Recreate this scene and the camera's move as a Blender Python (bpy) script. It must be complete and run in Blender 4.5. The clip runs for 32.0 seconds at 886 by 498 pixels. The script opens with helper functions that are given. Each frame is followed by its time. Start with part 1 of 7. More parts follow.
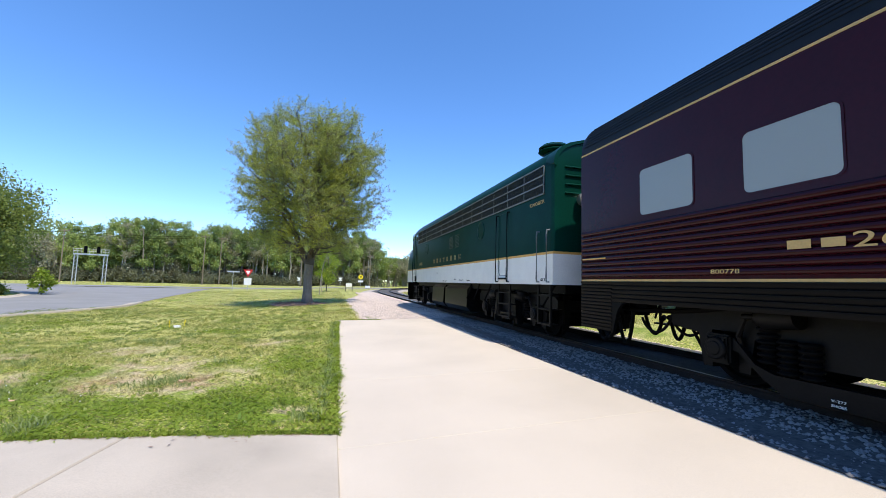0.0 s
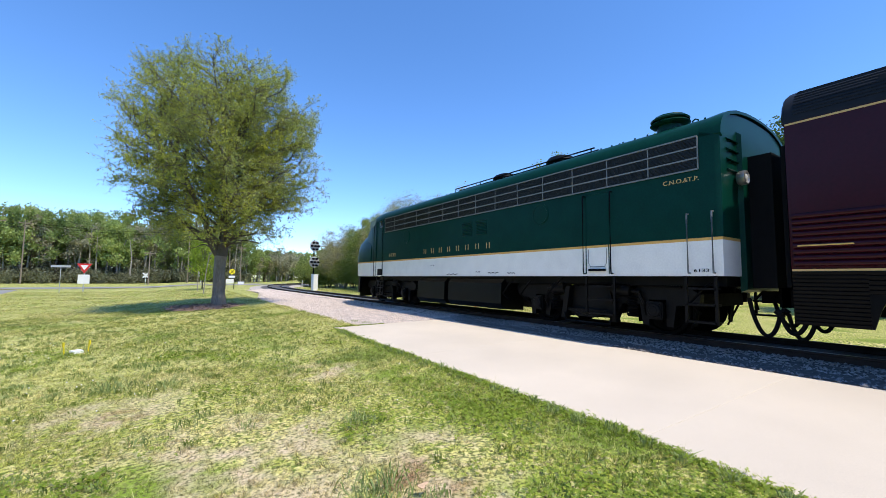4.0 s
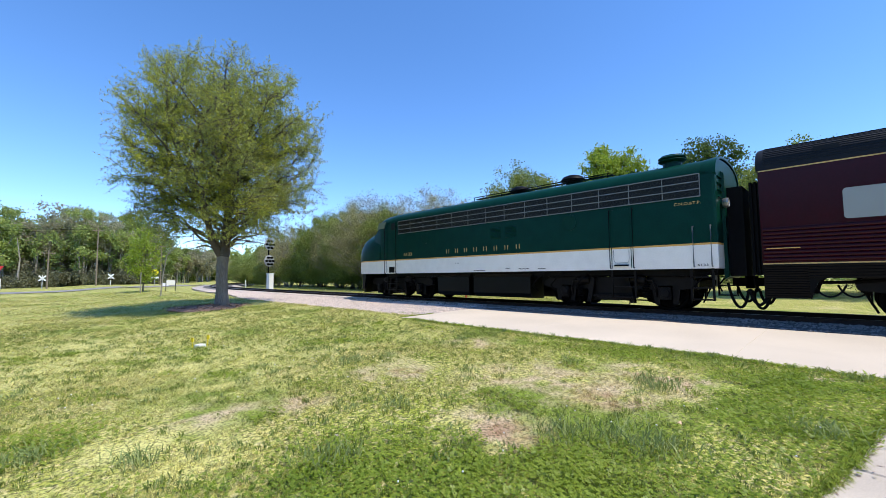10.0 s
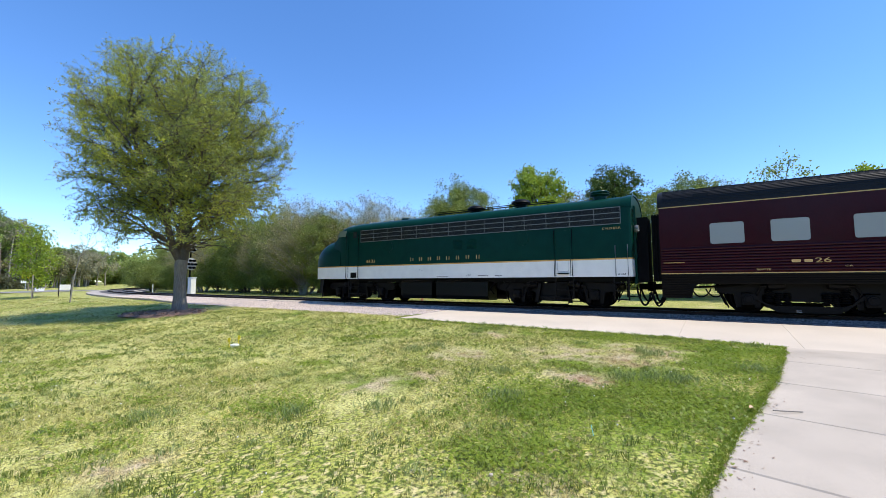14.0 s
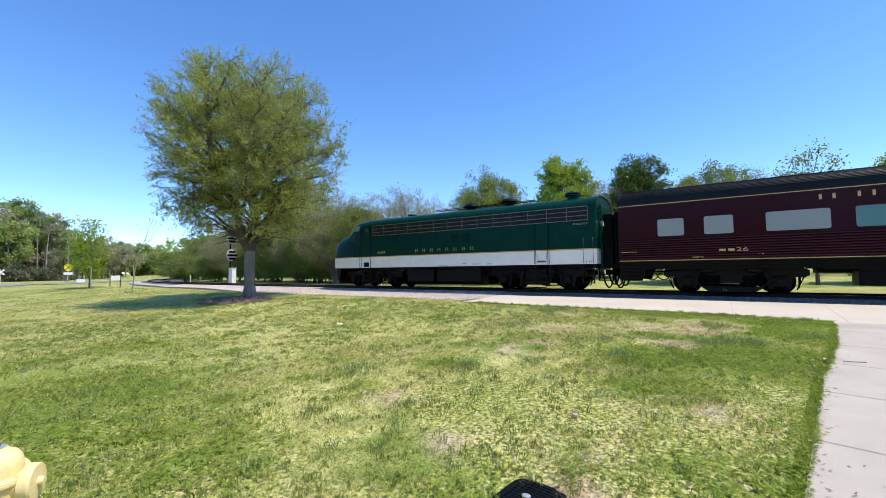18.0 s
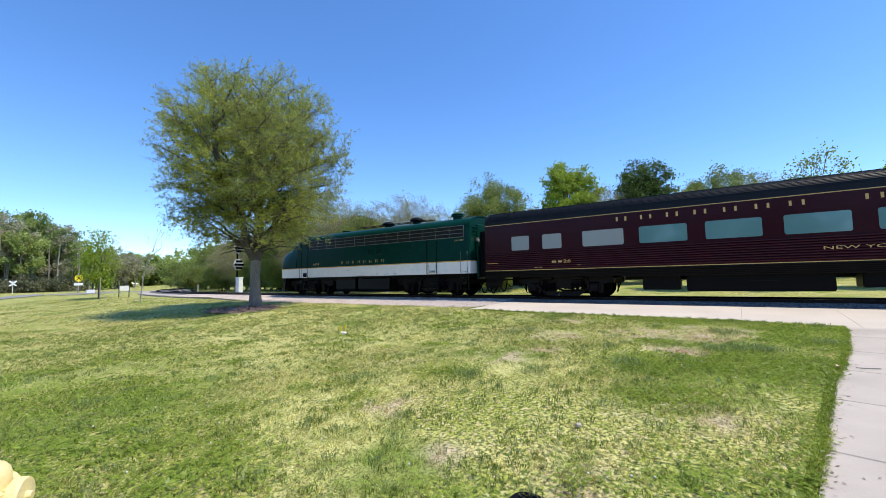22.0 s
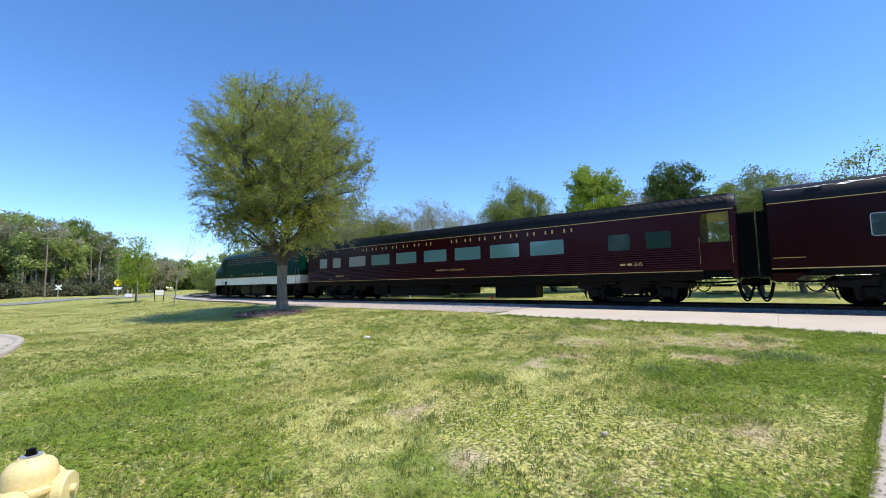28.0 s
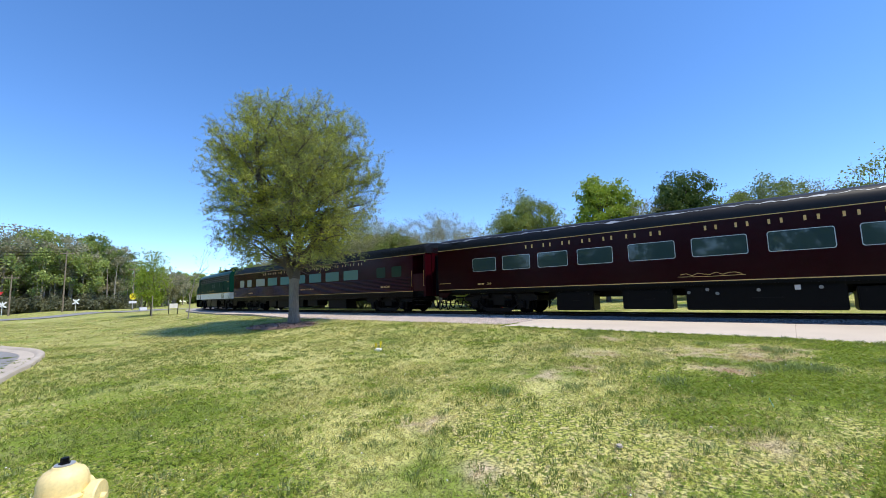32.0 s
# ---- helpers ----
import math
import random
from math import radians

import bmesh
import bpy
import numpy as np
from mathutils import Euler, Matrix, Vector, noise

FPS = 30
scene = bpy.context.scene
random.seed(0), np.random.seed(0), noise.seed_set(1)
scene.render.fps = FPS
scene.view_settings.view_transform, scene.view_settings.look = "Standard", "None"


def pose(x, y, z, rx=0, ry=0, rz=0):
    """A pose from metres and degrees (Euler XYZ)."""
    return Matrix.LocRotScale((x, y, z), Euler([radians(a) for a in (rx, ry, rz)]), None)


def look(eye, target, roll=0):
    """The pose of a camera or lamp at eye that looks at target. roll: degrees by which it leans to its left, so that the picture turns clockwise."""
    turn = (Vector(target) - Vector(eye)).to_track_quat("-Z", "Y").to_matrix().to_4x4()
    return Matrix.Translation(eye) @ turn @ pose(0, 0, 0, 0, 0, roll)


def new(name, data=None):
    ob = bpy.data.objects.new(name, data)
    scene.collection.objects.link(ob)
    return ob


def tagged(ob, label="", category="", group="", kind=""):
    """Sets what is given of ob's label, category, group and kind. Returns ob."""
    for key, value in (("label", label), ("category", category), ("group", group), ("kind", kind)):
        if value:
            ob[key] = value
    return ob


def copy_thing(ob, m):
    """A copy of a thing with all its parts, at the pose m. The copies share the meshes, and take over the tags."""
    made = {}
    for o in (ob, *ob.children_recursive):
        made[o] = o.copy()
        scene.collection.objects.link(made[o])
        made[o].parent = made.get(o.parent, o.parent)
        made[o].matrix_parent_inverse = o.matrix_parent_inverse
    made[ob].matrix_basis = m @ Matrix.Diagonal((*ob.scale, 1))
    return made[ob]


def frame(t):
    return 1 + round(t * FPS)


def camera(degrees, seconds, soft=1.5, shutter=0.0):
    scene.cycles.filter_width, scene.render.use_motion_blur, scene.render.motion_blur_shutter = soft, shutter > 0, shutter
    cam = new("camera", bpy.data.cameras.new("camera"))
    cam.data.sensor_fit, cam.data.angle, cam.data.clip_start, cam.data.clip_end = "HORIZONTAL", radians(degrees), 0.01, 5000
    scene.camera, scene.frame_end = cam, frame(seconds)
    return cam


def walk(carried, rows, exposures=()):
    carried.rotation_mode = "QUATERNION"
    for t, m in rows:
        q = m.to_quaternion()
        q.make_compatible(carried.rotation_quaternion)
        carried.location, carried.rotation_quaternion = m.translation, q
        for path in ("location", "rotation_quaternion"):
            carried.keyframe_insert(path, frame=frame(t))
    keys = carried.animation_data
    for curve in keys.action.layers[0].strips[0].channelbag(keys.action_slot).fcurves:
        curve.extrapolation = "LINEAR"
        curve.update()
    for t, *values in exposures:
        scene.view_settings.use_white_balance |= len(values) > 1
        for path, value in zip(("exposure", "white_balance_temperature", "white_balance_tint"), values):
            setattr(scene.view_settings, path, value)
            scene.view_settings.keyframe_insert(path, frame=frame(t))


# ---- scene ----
cam = camera(95.5, 32.0, soft=0.6, shutter=0.04)
PATH = [
    (0, (0.586, 1.088, 1.23), (1.116, 3.009, 1.401), 1.6),
    (0.5, (0.225, 1.743, 1.191), (0.867, 3.629, 1.37), 2.0),
    (1, (-0.247, 2.339, 1.195), (0.469, 4.199, 1.363), 1.7),
    (1.5, (-0.715, 2.893, 1.182), (0.047, 4.737, 1.324), 1.1),
    (2, (-1.238, 3.406, 1.153), (-0.442, 5.237, 1.267), 0.8),
    (2.5, (-1.699, 3.927, 1.167), (-0.86, 5.739, 1.263), 0.7),
    (4.5, (-3.143, 5.536, 1.161), (-1.922, 7.111, 1.337), 1.1),
    (5, (-3.464, 5.726, 1.165), (-2.149, 7.222, 1.35), 2.0),
    (5.5, (-3.866, 5.73, 1.205), (-2.461, 7.144, 1.371), 2.9),
    (6, (-4.207, 5.795, 1.19), (-2.728, 7.131, 1.35), 2.8),
    (6.5, (-4.566, 5.75, 1.203), (-3.069, 7.065, 1.376), 1.2),
    (7, (-4.966, 5.692, 1.196), (-3.482, 7.019, 1.389), 0.1),
    (7.5, (-5.344, 5.791, 1.171), (-3.875, 7.134, 1.367), -0.3),
    (8, (-5.733, 5.768, 1.16), (-4.278, 7.129, 1.339), -0.5),
    (8.5, (-6.097, 5.82, 1.16), (-4.661, 7.204, 1.314), -0.7),
    (9, (-6.461, 5.862, 1.142), (-5.048, 7.271, 1.276), -0.9),
    (9.5, (-6.852, 5.815, 1.149), (-5.454, 7.239, 1.279), -0.9),
    (10, (-7.256, 5.885, 1.144), (-5.846, 7.296, 1.276), -0.5),
    (10.5, (-7.642, 5.934, 1.147), (-6.203, 7.318, 1.27), -0.2),
    (11, (-8.023, 6.044, 1.162), (-6.553, 7.394, 1.281), -0.2),
    (11.5, (-8.421, 6.231, 1.192), (-6.91, 7.536, 1.312), -0.8),
    (12, (-8.89, 6.325, 1.207), (-7.322, 7.561, 1.325), -0.9),
    (12.5, (-9.311, 6.346, 1.213), (-7.697, 7.52, 1.332), -0.5),
    (13, (-9.689, 6.613, 1.158), (-8.041, 7.737, 1.303), 0.2),
    (13.5, (-10.103, 6.716, 1.163), (-8.433, 7.806, 1.321), 0.0),
    (15.5, (-11.556, 7.144, 1.135), (-9.856, 8.188, 1.282), -0.4),
    (16, (-11.955, 7.233, 1.12), (-10.273, 8.301, 1.293), -0.5),
    (16.5, (-12.316, 7.427, 1.128), (-10.653, 8.524, 1.305), -1.0),
    (17, (-12.626, 7.539, 1.094), (-10.971, 8.652, 1.244), -0.9),
    (17.5, (-12.757, 7.653, 1.103), (-11.102, 8.77, 1.217), -0.8),
    (18, (-12.805, 7.701, 1.104), (-11.145, 8.811, 1.206), -0.7),
    (18.5, (-12.803, 7.684, 1.095), (-11.138, 8.788, 1.194), -0.8),
    (19, (-12.788, 7.669, 1.107), (-11.115, 8.761, 1.195), -1.0),
    (19.5, (-12.78, 7.665, 1.098), (-11.1, 8.746, 1.186), -1.2),
    (20, (-12.745, 7.618, 1.097), (-11.066, 8.7, 1.197), -1.4),
    (20.5, (-12.73, 7.596, 1.102), (-11.059, 8.688, 1.219), -1.5),
    (21, (-12.727, 7.618, 1.095), (-11.066, 8.725, 1.225), -1.5),
    (21.5, (-12.709, 7.649, 1.093), (-11.058, 8.771, 1.226), -1.4),
    (22, (-12.722, 7.661, 1.101), (-11.08, 8.795, 1.241), -1.2),
    (22.5, (-12.733, 7.658, 1.103), (-11.104, 8.808, 1.254), -1.3),
    (23, (-12.732, 7.656, 1.097), (-11.119, 8.827, 1.254), -1.3),
    (23.5, (-12.731, 7.67, 1.1), (-11.124, 8.85, 1.261), -1.1),
    (24, (-12.744, 7.654, 1.1), (-11.136, 8.832, 1.268), -0.8),
    (24.5, (-12.75, 7.647, 1.102), (-11.139, 8.82, 1.272), -0.7),
    (25, (-12.751, 7.644, 1.107), (-11.141, 8.817, 1.279), -0.7),
    (25.5, (-12.743, 7.641, 1.101), (-11.135, 8.818, 1.276), -0.8),
    (27.5, (-12.737, 7.645, 1.103), (-11.159, 8.863, 1.266), -1.1),
    (28, (-12.735, 7.652, 1.101), (-11.161, 8.875, 1.268), -1.1),
    (28.5, (-12.747, 7.644, 1.104), (-11.176, 8.871, 1.274), -1.1),
    (29, (-12.751, 7.654, 1.107), (-11.185, 8.887, 1.279), -1.0),
    (29.5, (-12.768, 7.65, 1.108), (-11.207, 8.886, 1.288), -1.0),
    (30, (-12.806, 7.631, 1.108), (-11.249, 8.871, 1.306), -1.1),
    (30.5, (-12.812, 7.622, 1.108), (-11.262, 8.867, 1.319), -1.3),
    (31, (-12.816, 7.62, 1.107), (-11.273, 8.873, 1.326), -1.5),
    (31.5, (-12.816, 7.618, 1.11), (-11.277, 8.875, 1.333), -1.5),
    (32, (-12.82, 7.621, 1.11), (-11.279, 8.876, 1.335), -1.5),
]
walk(cam, [(t, look(eye, target, roll)) for t, eye, target, roll in PATH], exposures=((0, 0.06), (12, 0.03), (18, 0.0), (25, -0.06), (32, -0.09)))

# world, sun ------------------------------------------------------------------
SUN = Vector((0.118, -0.436, 0.891)).normalized()
world = bpy.data.worlds.new("sky")
scene.world = world
world.use_nodes = True
wn = world.node_tree
sky = wn.nodes.new("ShaderNodeTexSky")
sky.sky_type = "NISHITA"
sky.sun_disc = False
sky.sun_elevation = math.asin(SUN.z)
sky.sun_rotation = math.atan2(SUN.x, SUN.y)
sky.altitude, sky.air_density, sky.dust_density, sky.ozone_density = 1000, 0.95, 0.12, 4.0
bg = wn.nodes["Background"]
tint = wn.nodes.new("ShaderNodeMix")
tint.data_type, tint.blend_type = "RGBA", "MULTIPLY"
tint.inputs["Factor"].default_value = 1.0
tint.inputs["B"].default_value = (0.94, 0.955, 1.03, 1)
wn.links.new(sky.outputs[0], tint.inputs["A"])
deep = wn.nodes.new("ShaderNodeHueSaturation")
deep.inputs["Saturation"].default_value = 1.14
wn.links.new(tint.outputs["Result"], deep.inputs["Color"])
wn.links.new(deep.outputs[0], bg.inputs[0])
bg.inputs[1].default_value = 0.268
lamp = bpy.data.lights.new("sun", "SUN")
lamp.energy, lamp.angle, lamp.color = 4.9, radians(0.53), (1.0, 0.92, 0.79)
sun = new("sun", lamp)
sun.matrix_world = look(SUN * 50, (0, 0, 0))


# materials -------------------------------------------------------------------
def mat(name, color, rough=0.6, metal=0.0, vary=0.25, scale=6.0, fine=60.0, bump=0.15, depth=0.004, coat=0.0, spec=0.5, stretch=(1, 1, 1), other=None, rnd=0.0):
    """A surface with broad stains, fine grain and a little relief."""
    m = bpy.data.materials.new(name)
    m.use_nodes = True
    t = m.node_tree
    n, l = t.nodes, t.links
    p = n["Principled BSDF"]
    geo = n.new("ShaderNodeTexCoord")
    mp = n.new("ShaderNodeMapping")
    mp.inputs["Scale"].default_value = stretch
    l.new(geo.outputs["Object"], mp.inputs[0])
    big = n.new("ShaderNodeTexNoise")
    big.inputs["Scale"].default_value, big.inputs["Detail"].default_value = scale, 5
    small = n.new("ShaderNodeTexNoise")
    small.inputs["Scale"].default_value, small.inputs["Detail"].default_value = fine, 4
    for x in (big, small):
        l.new(mp.outputs[0], x.inputs["Vector"])
    add = n.new("ShaderNodeMath")
    add.operation = "ADD"
    l.new(big.outputs["Fac"], add.inputs[0])
    l.new(small.outputs["Fac"], add.inputs[1])
    src = add.outputs[0]
    if rnd:
        info = n.new("ShaderNodeObjectInfo")
        mul = n.new("ShaderNodeMath")
        mul.operation = "MULTIPLY_ADD"
        l.new(info.outputs["Random"], mul.inputs[0])
        mul.inputs[1].default_value = rnd
        l.new(src, mul.inputs[2])
        src = mul.outputs[0]
    ramp = n.new("ShaderNodeMapRange")
    ramp.inputs["From Min"].default_value, ramp.inputs["From Max"].default_value = 0.65, 1.35 + rnd
    l.new(src, ramp.inputs["Value"])
    mix = n.new("ShaderNodeMix")
    mix.data_type = "RGBA"
    c = Vector(color[:3])
    a = c * (1 - vary)
    b = Vector(other[:3]) if other else c * (1 + vary)
    mix.inputs["A"].default_value, mix.inputs["B"].default_value = (*a, 1), (*b, 1)
    l.new(ramp.outputs[0], mix.inputs["Factor"])
    l.new(mix.outputs["Result"], p.inputs["Base Color"])
    p.inputs["Roughness"].default_value, p.inputs["Metallic"].default_value = rough, metal
    p.inputs["Coat Weight"].default_value = coat
    p.inputs["Specular IOR Level"].default_value = spec
    p.inputs["Coat Roughness"].default_value = 0.12
    if bump:
        b = n.new("ShaderNodeBump")
        b.inputs["Strength"].default_value, b.inputs["Distance"].default_value = bump, depth
        l.new(small.outputs["Fac"], b.inputs["Height"])
        l.new(b.outputs[0], p.inputs["Normal"])
    return m


def leaf_mat(name, color, other, through_light=0.45, patch=0.9):
    """Thin leaves: lit from the front, glowing a little from behind."""
    m = bpy.data.materials.new(name)
    m.use_nodes = True
    n, l = m.node_tree.nodes, m.node_tree.links
    out = n["Material Output"]
    n.remove(n["Principled BSDF"])
    geo = n.new("ShaderNodeNewGeometry")
    tc = n.new("ShaderNodeTexCoord")
    noi = n.new("ShaderNodeTexNoise")
    noi.inputs["Scale"].default_value, noi.inputs["Detail"].default_value = patch, 3
    l.new(tc.outputs["Object"], noi.inputs["Vector"])
    add = n.new("ShaderNodeMath")
    add.operation = "MULTIPLY_ADD"
    l.new(geo.outputs["Random Per Island"], add.inputs[0])
    add.inputs[1].default_value = 0.6
    l.new(noi.outputs["Fac"], add.inputs[2])
    rng = n.new("ShaderNodeMapRange")
    rng.inputs["From Min"].default_value, rng.inputs["From Max"].default_value = 0.35, 1.15
    l.new(add.outputs[0], rng.inputs["Value"])
    mix = n.new("ShaderNodeMix")
    mix.data_type = "RGBA"
    mix.inputs["A"].default_value, mix.inputs["B"].default_value = (*color, 1), (*other, 1)
    l.new(rng.outputs[0], mix.inputs["Factor"])
    d, tr, g = (n.new("ShaderNodeBsdf" + k) for k in ("Diffuse", "Translucent", "Glossy"))
    g.inputs["Roughness"].default_value = 0.45
    l.new(mix.outputs["Result"], d.inputs["Color"])
    l.new(mix.outputs["Result"], tr.inputs["Color"])
    m1, m2 = n.new("ShaderNodeMixShader"), n.new("ShaderNodeMixShader")
    m1.inputs[0].default_value, m2.inputs[0].default_value = through_light, 0.025
    l.new(d.outputs[0], m1.inputs[1])
    l.new(tr.outputs[0], m1.inputs[2])
    l.new(m1.outputs[0], m2.inputs[1])
    l.new(g.outputs[0], m2.inputs[2])
    l.new(m2.outputs[0], out.inputs["Surface"])
    return m


# worn straw-coloured spots of the lawn: x, y, radius
DRY = [(-2.3, 9.0, 1.4), (-4.0, 8.5, 0.8), (-2.2, 7.8, 0.9), (-1.0, 8.2, 0.7), (-1.2, 7.4, 0.8), (-3.4, 10.8, 0.9), (-5.8, 11.1, 0.7), (0.2, 6.1, 0.35), (-0.7, 11.5, 0.8)]
FAINT = [(-9.7, 8.65, 0.4), (-9.2, 8.8, 0.4), (-9.6, 9.8, 0.4), (-8.9, 11.2, 0.5), (-7.6, 8.0, 0.6), (-5.0, 10.7, 0.6), (-4.1, 8.3, 0.5)]


def lawn_mat(name, blades):
    """Mown grass with clover, worn dry patches and bare reddish earth, by place; fine dark specks paint the shade
    between blades.
    """
    m = bpy.data.materials.new(name)
    m.use_nodes = True
    n, l = m.node_tree.nodes, m.node_tree.links
    p = n["Principled BSDF"]
    p.inputs["Roughness"].default_value = 0.85
    p.inputs["Specular IOR Level"].default_value = 0.15
    geo = n.new("ShaderNodeNewGeometry")

    def noise_at(scale, detail, lo, hi, shift):
        mp = n.new("ShaderNodeMapping")
        mp.inputs["Location"].default_value = (shift, shift * 2, 0)
        mp.inputs["Scale"].default_value = (1, 1, 0.0)
        l.new(geo.outputs["Position"], mp.inputs[0])
        x = n.new("ShaderNodeTexNoise")
        x.inputs["Scale"].default_value, x.inputs["Detail"].default_value = scale, detail
        l.new(mp.outputs[0], x.inputs["Vector"])
        r = n.new("ShaderNodeMapRange")
        r.inputs["From Min"].default_value, r.inputs["From Max"].default_value = lo, hi
        l.new(x.outputs["Fac"], r.inputs["Value"])
        return r.outputs[0]

    def blend(fac, a, b):
        x = n.new("ShaderNodeMix")
        x.data_type = "RGBA"
        for key, v in (("Factor", fac), ("A", a), ("B", b)):
            if isinstance(v, tuple):
                x.inputs[key].default_value = (*v, 1)
            else:
                l.new(v, x.inputs[key])
        return x.outputs["Result"]

    green = blend(noise_at(0.5, 6, 0.38, 0.60, 3.1), (0.43, 0.465, 0.08), (0.76, 0.685, 0.26))
    green = blend(noise_at(2.6, 5, 0.42, 0.66, 7.7), green, (0.44, 0.46, 0.09))
    green = blend(noise_at(11, 4, 0.50, 0.62, 17.7), green, (0.70, 0.60, 0.30))
    # fine dark flecks painted for the shadow between tufts
    green = blend(noise_at(19, 3, 0.50, 0.58, 27.1), green, (0.15, 0.205, 0.035))
    deep = blend(noise_at(0.42, 6, 0.55, 0.64, 11.3), green, (0.23, 0.31, 0.045))
    dry = blend(noise_at(0.36, 7, 0.62, 0.76, 23.7), deep, (0.62, 0.54, 0.29))

    def worn(x, y, r):
        """Worn spot of the lawn, ragged at its rim."""
        d = n.new("ShaderNodeVectorMath")
        d.operation = "DISTANCE"
        flat_ = n.new("ShaderNodeMapping")
        flat_.inputs["Scale"].default_value = (1, 1, 0)
        l.new(geo.outputs["Position"], flat_.inputs[0])
        l.new(flat_.outputs[0], d.inputs[0])
        d.inputs[1].default_value = (x, y, 0)
        q = n.new("ShaderNodeMapRange")
        q.inputs["From Min"].default_value, q.inputs["From Max"].default_value = r, r * 0.25
        l.new(d.outputs["Value"], q.inputs["Value"])
        w = n.new("ShaderNodeMath")
        w.operation = "MULTIPLY"
        l.new(q.outputs[0], w.inputs[0])
        l.new(noise_at(2.3, 9, 0.43, 0.60, x + y), w.inputs[1])
        return w.outputs[0]

    for px, py, pr in ((-6.7, 15.8, 2.6), (-8.6, 12.9, 1.6), (-9.5, 11.4, 0.9), (-4.5, 14.8, 2.4), (-6.2, 19.0, 2.6), (-5.5, 12.4, 1.8), (-6.7, 10.6, 1.3), (-3.5, 24.0, 3.4), (-2.2, 20.5, 2.5), (-6.4, 9.6, 0.9), (-9.6, 12.0, 1.6), (-10.1, 10.9, 1.1), (-7.8, 11.8, 1.3)):
        dry = blend(worn(px, py, pr), dry, (0.68, 0.65, 0.24))
    for px, py, pr in ((-4.9, 7.9, 1.3), (-4.4, 6.8, 1.4), (-2.1, 6.3, 1.2), (-3.2, 9.0, 0.7), (-0.9, 6.7, 1.1), (-1.0, 8.8, 0.5), (0.3, 8.6, 1.1), (0.2, 10.6, 1.2), (-5.4, 8.9, 0.9), (-7.0, 8.4, 0.8), (-10.4, 9.2, 0.6), (-9.2, 7.7, 0.9), (-11.3, 13.0, 1.8), (-10.7, 15.6, 2.4), (-11.4, 18.0, 2.0), (-9.0, 18.6, 1.4), (-10.4, 21.5, 2.0), (-11.0, 11.4, 0.9), (0.0, 6.2, 1.0), (-6.2, 7.6, 1.2), (-5.6, 7.3, 1.0)):
        dry = blend(worn(px, py, pr), dry, (0.235, 0.33, 0.037))
    for px, py, pr in DRY + FAINT:
        dry = blend(worn(px, py, pr), dry, (0.66, 0.53, 0.35))
    for px, py, pr in ((-4.05, 8.2, 0.5), (-3.2, 10.8, 0.35), (-9.8, 8.5, 0.35), (-1.2, 7.8, 0.5), (-2.6, 8.0, 0.5), (-8.9, 8.6, 0.3)):
        dry = blend(worn(px, py, pr), dry, (0.40, 0.24, 0.15))
    if blades:
        x = n.new("ShaderNodeMix")
        x.data_type = "RGBA"
        x.inputs["B"].default_value = (0.80, 0.72, 0.36, 1)
        r = n.new("ShaderNodeMapRange")
        r.inputs["From Min"].default_value, r.inputs["From Max"].default_value = 0.45, 1.0
        l.new(geo.outputs["Random Per Island"], r.inputs["Value"])
        half = n.new("ShaderNodeMath")
        half.operation = "MULTIPLY"
        l.new(r.outputs[0], half.inputs[0])
        half.inputs[1].default_value = 0.7
        l.new(half.outputs[0], x.inputs["Factor"])
        l.new(dry, x.inputs["A"])
        # blade tone runs dark to bright, imitating shaded feet and lit tips
        value = n.new("ShaderNodeMath")
        value.operation = "PINGPONG"
        l.new(geo.outputs["Random Per Island"], value.inputs[0])
        value.inputs[1].default_value = 0.13
        span = n.new("ShaderNodeMapRange")
        span.inputs["From Min"].default_value, span.inputs["From Max"].default_value = 0.0, 0.13
        span.inputs["To Min"].default_value, span.inputs["To Max"].default_value = 0.42, 1.45
        l.new(value.outputs[0], span.inputs["Value"])
        tone = n.new("ShaderNodeVectorMath")
        tone.operation = "SCALE"
        l.new(x.outputs["Result"], tone.inputs[0])
        l.new(span.outputs[0], tone.inputs["Scale"])
        l.new(tone.outputs[0], p.inputs["Base Color"])
        thin, both = n.new("ShaderNodeBsdfTranslucent"), n.new("ShaderNodeMixShader")
        l.new(tone.outputs[0], thin.inputs["Color"])
        both.inputs[0].default_value = 0.45
        l.new(p.outputs[0], both.inputs[1])
        l.new(thin.outputs[0], both.inputs[2])
        l.new(both.outputs[0], n["Material Output"].inputs["Surface"])
    else:
        # ground colour specked dark for the shade under the blades
        shade_specks = blend(noise_at(30, 3, 0.47, 0.66, 1.3), dry, (0.10, 0.10, 0.035))
        l.new(shade_specks, p.inputs["Base Color"])
        x = n.new("ShaderNodeTexNoise")
        x.inputs["Scale"].default_value, x.inputs["Detail"].default_value = 90, 6
        l.new(geo.outputs["Position"], x.inputs["Vector"])
        b = n.new("ShaderNodeBump")
        b.inputs["Strength"].default_value, b.inputs["Distance"].default_value = 0.6, 0.02
        l.new(x.outputs["Fac"], b.inputs["Height"])
        l.new(b.outputs[0], p.inputs["Normal"])
    return m


GRASS = lawn_mat("lawn", False)
BLADE = lawn_mat("blades", True)
CONCRETE = mat("concrete", (0.59, 0.51, 0.41), 0.9, vary=0.14, scale=0.6, fine=120, bump=0.10, depth=0.002, rnd=0.10)
OLD_CONCRETE = mat("old_concrete", (0.485, 0.42, 0.34), 0.92, vary=0.24, scale=1.1, fine=130, bump=0.12, depth=0.002, rnd=0.08)
ASPHALT = mat("asphalt", (0.25, 0.245, 0.235), 0.9, vary=0.15, scale=0.5, fine=90, bump=0.4)
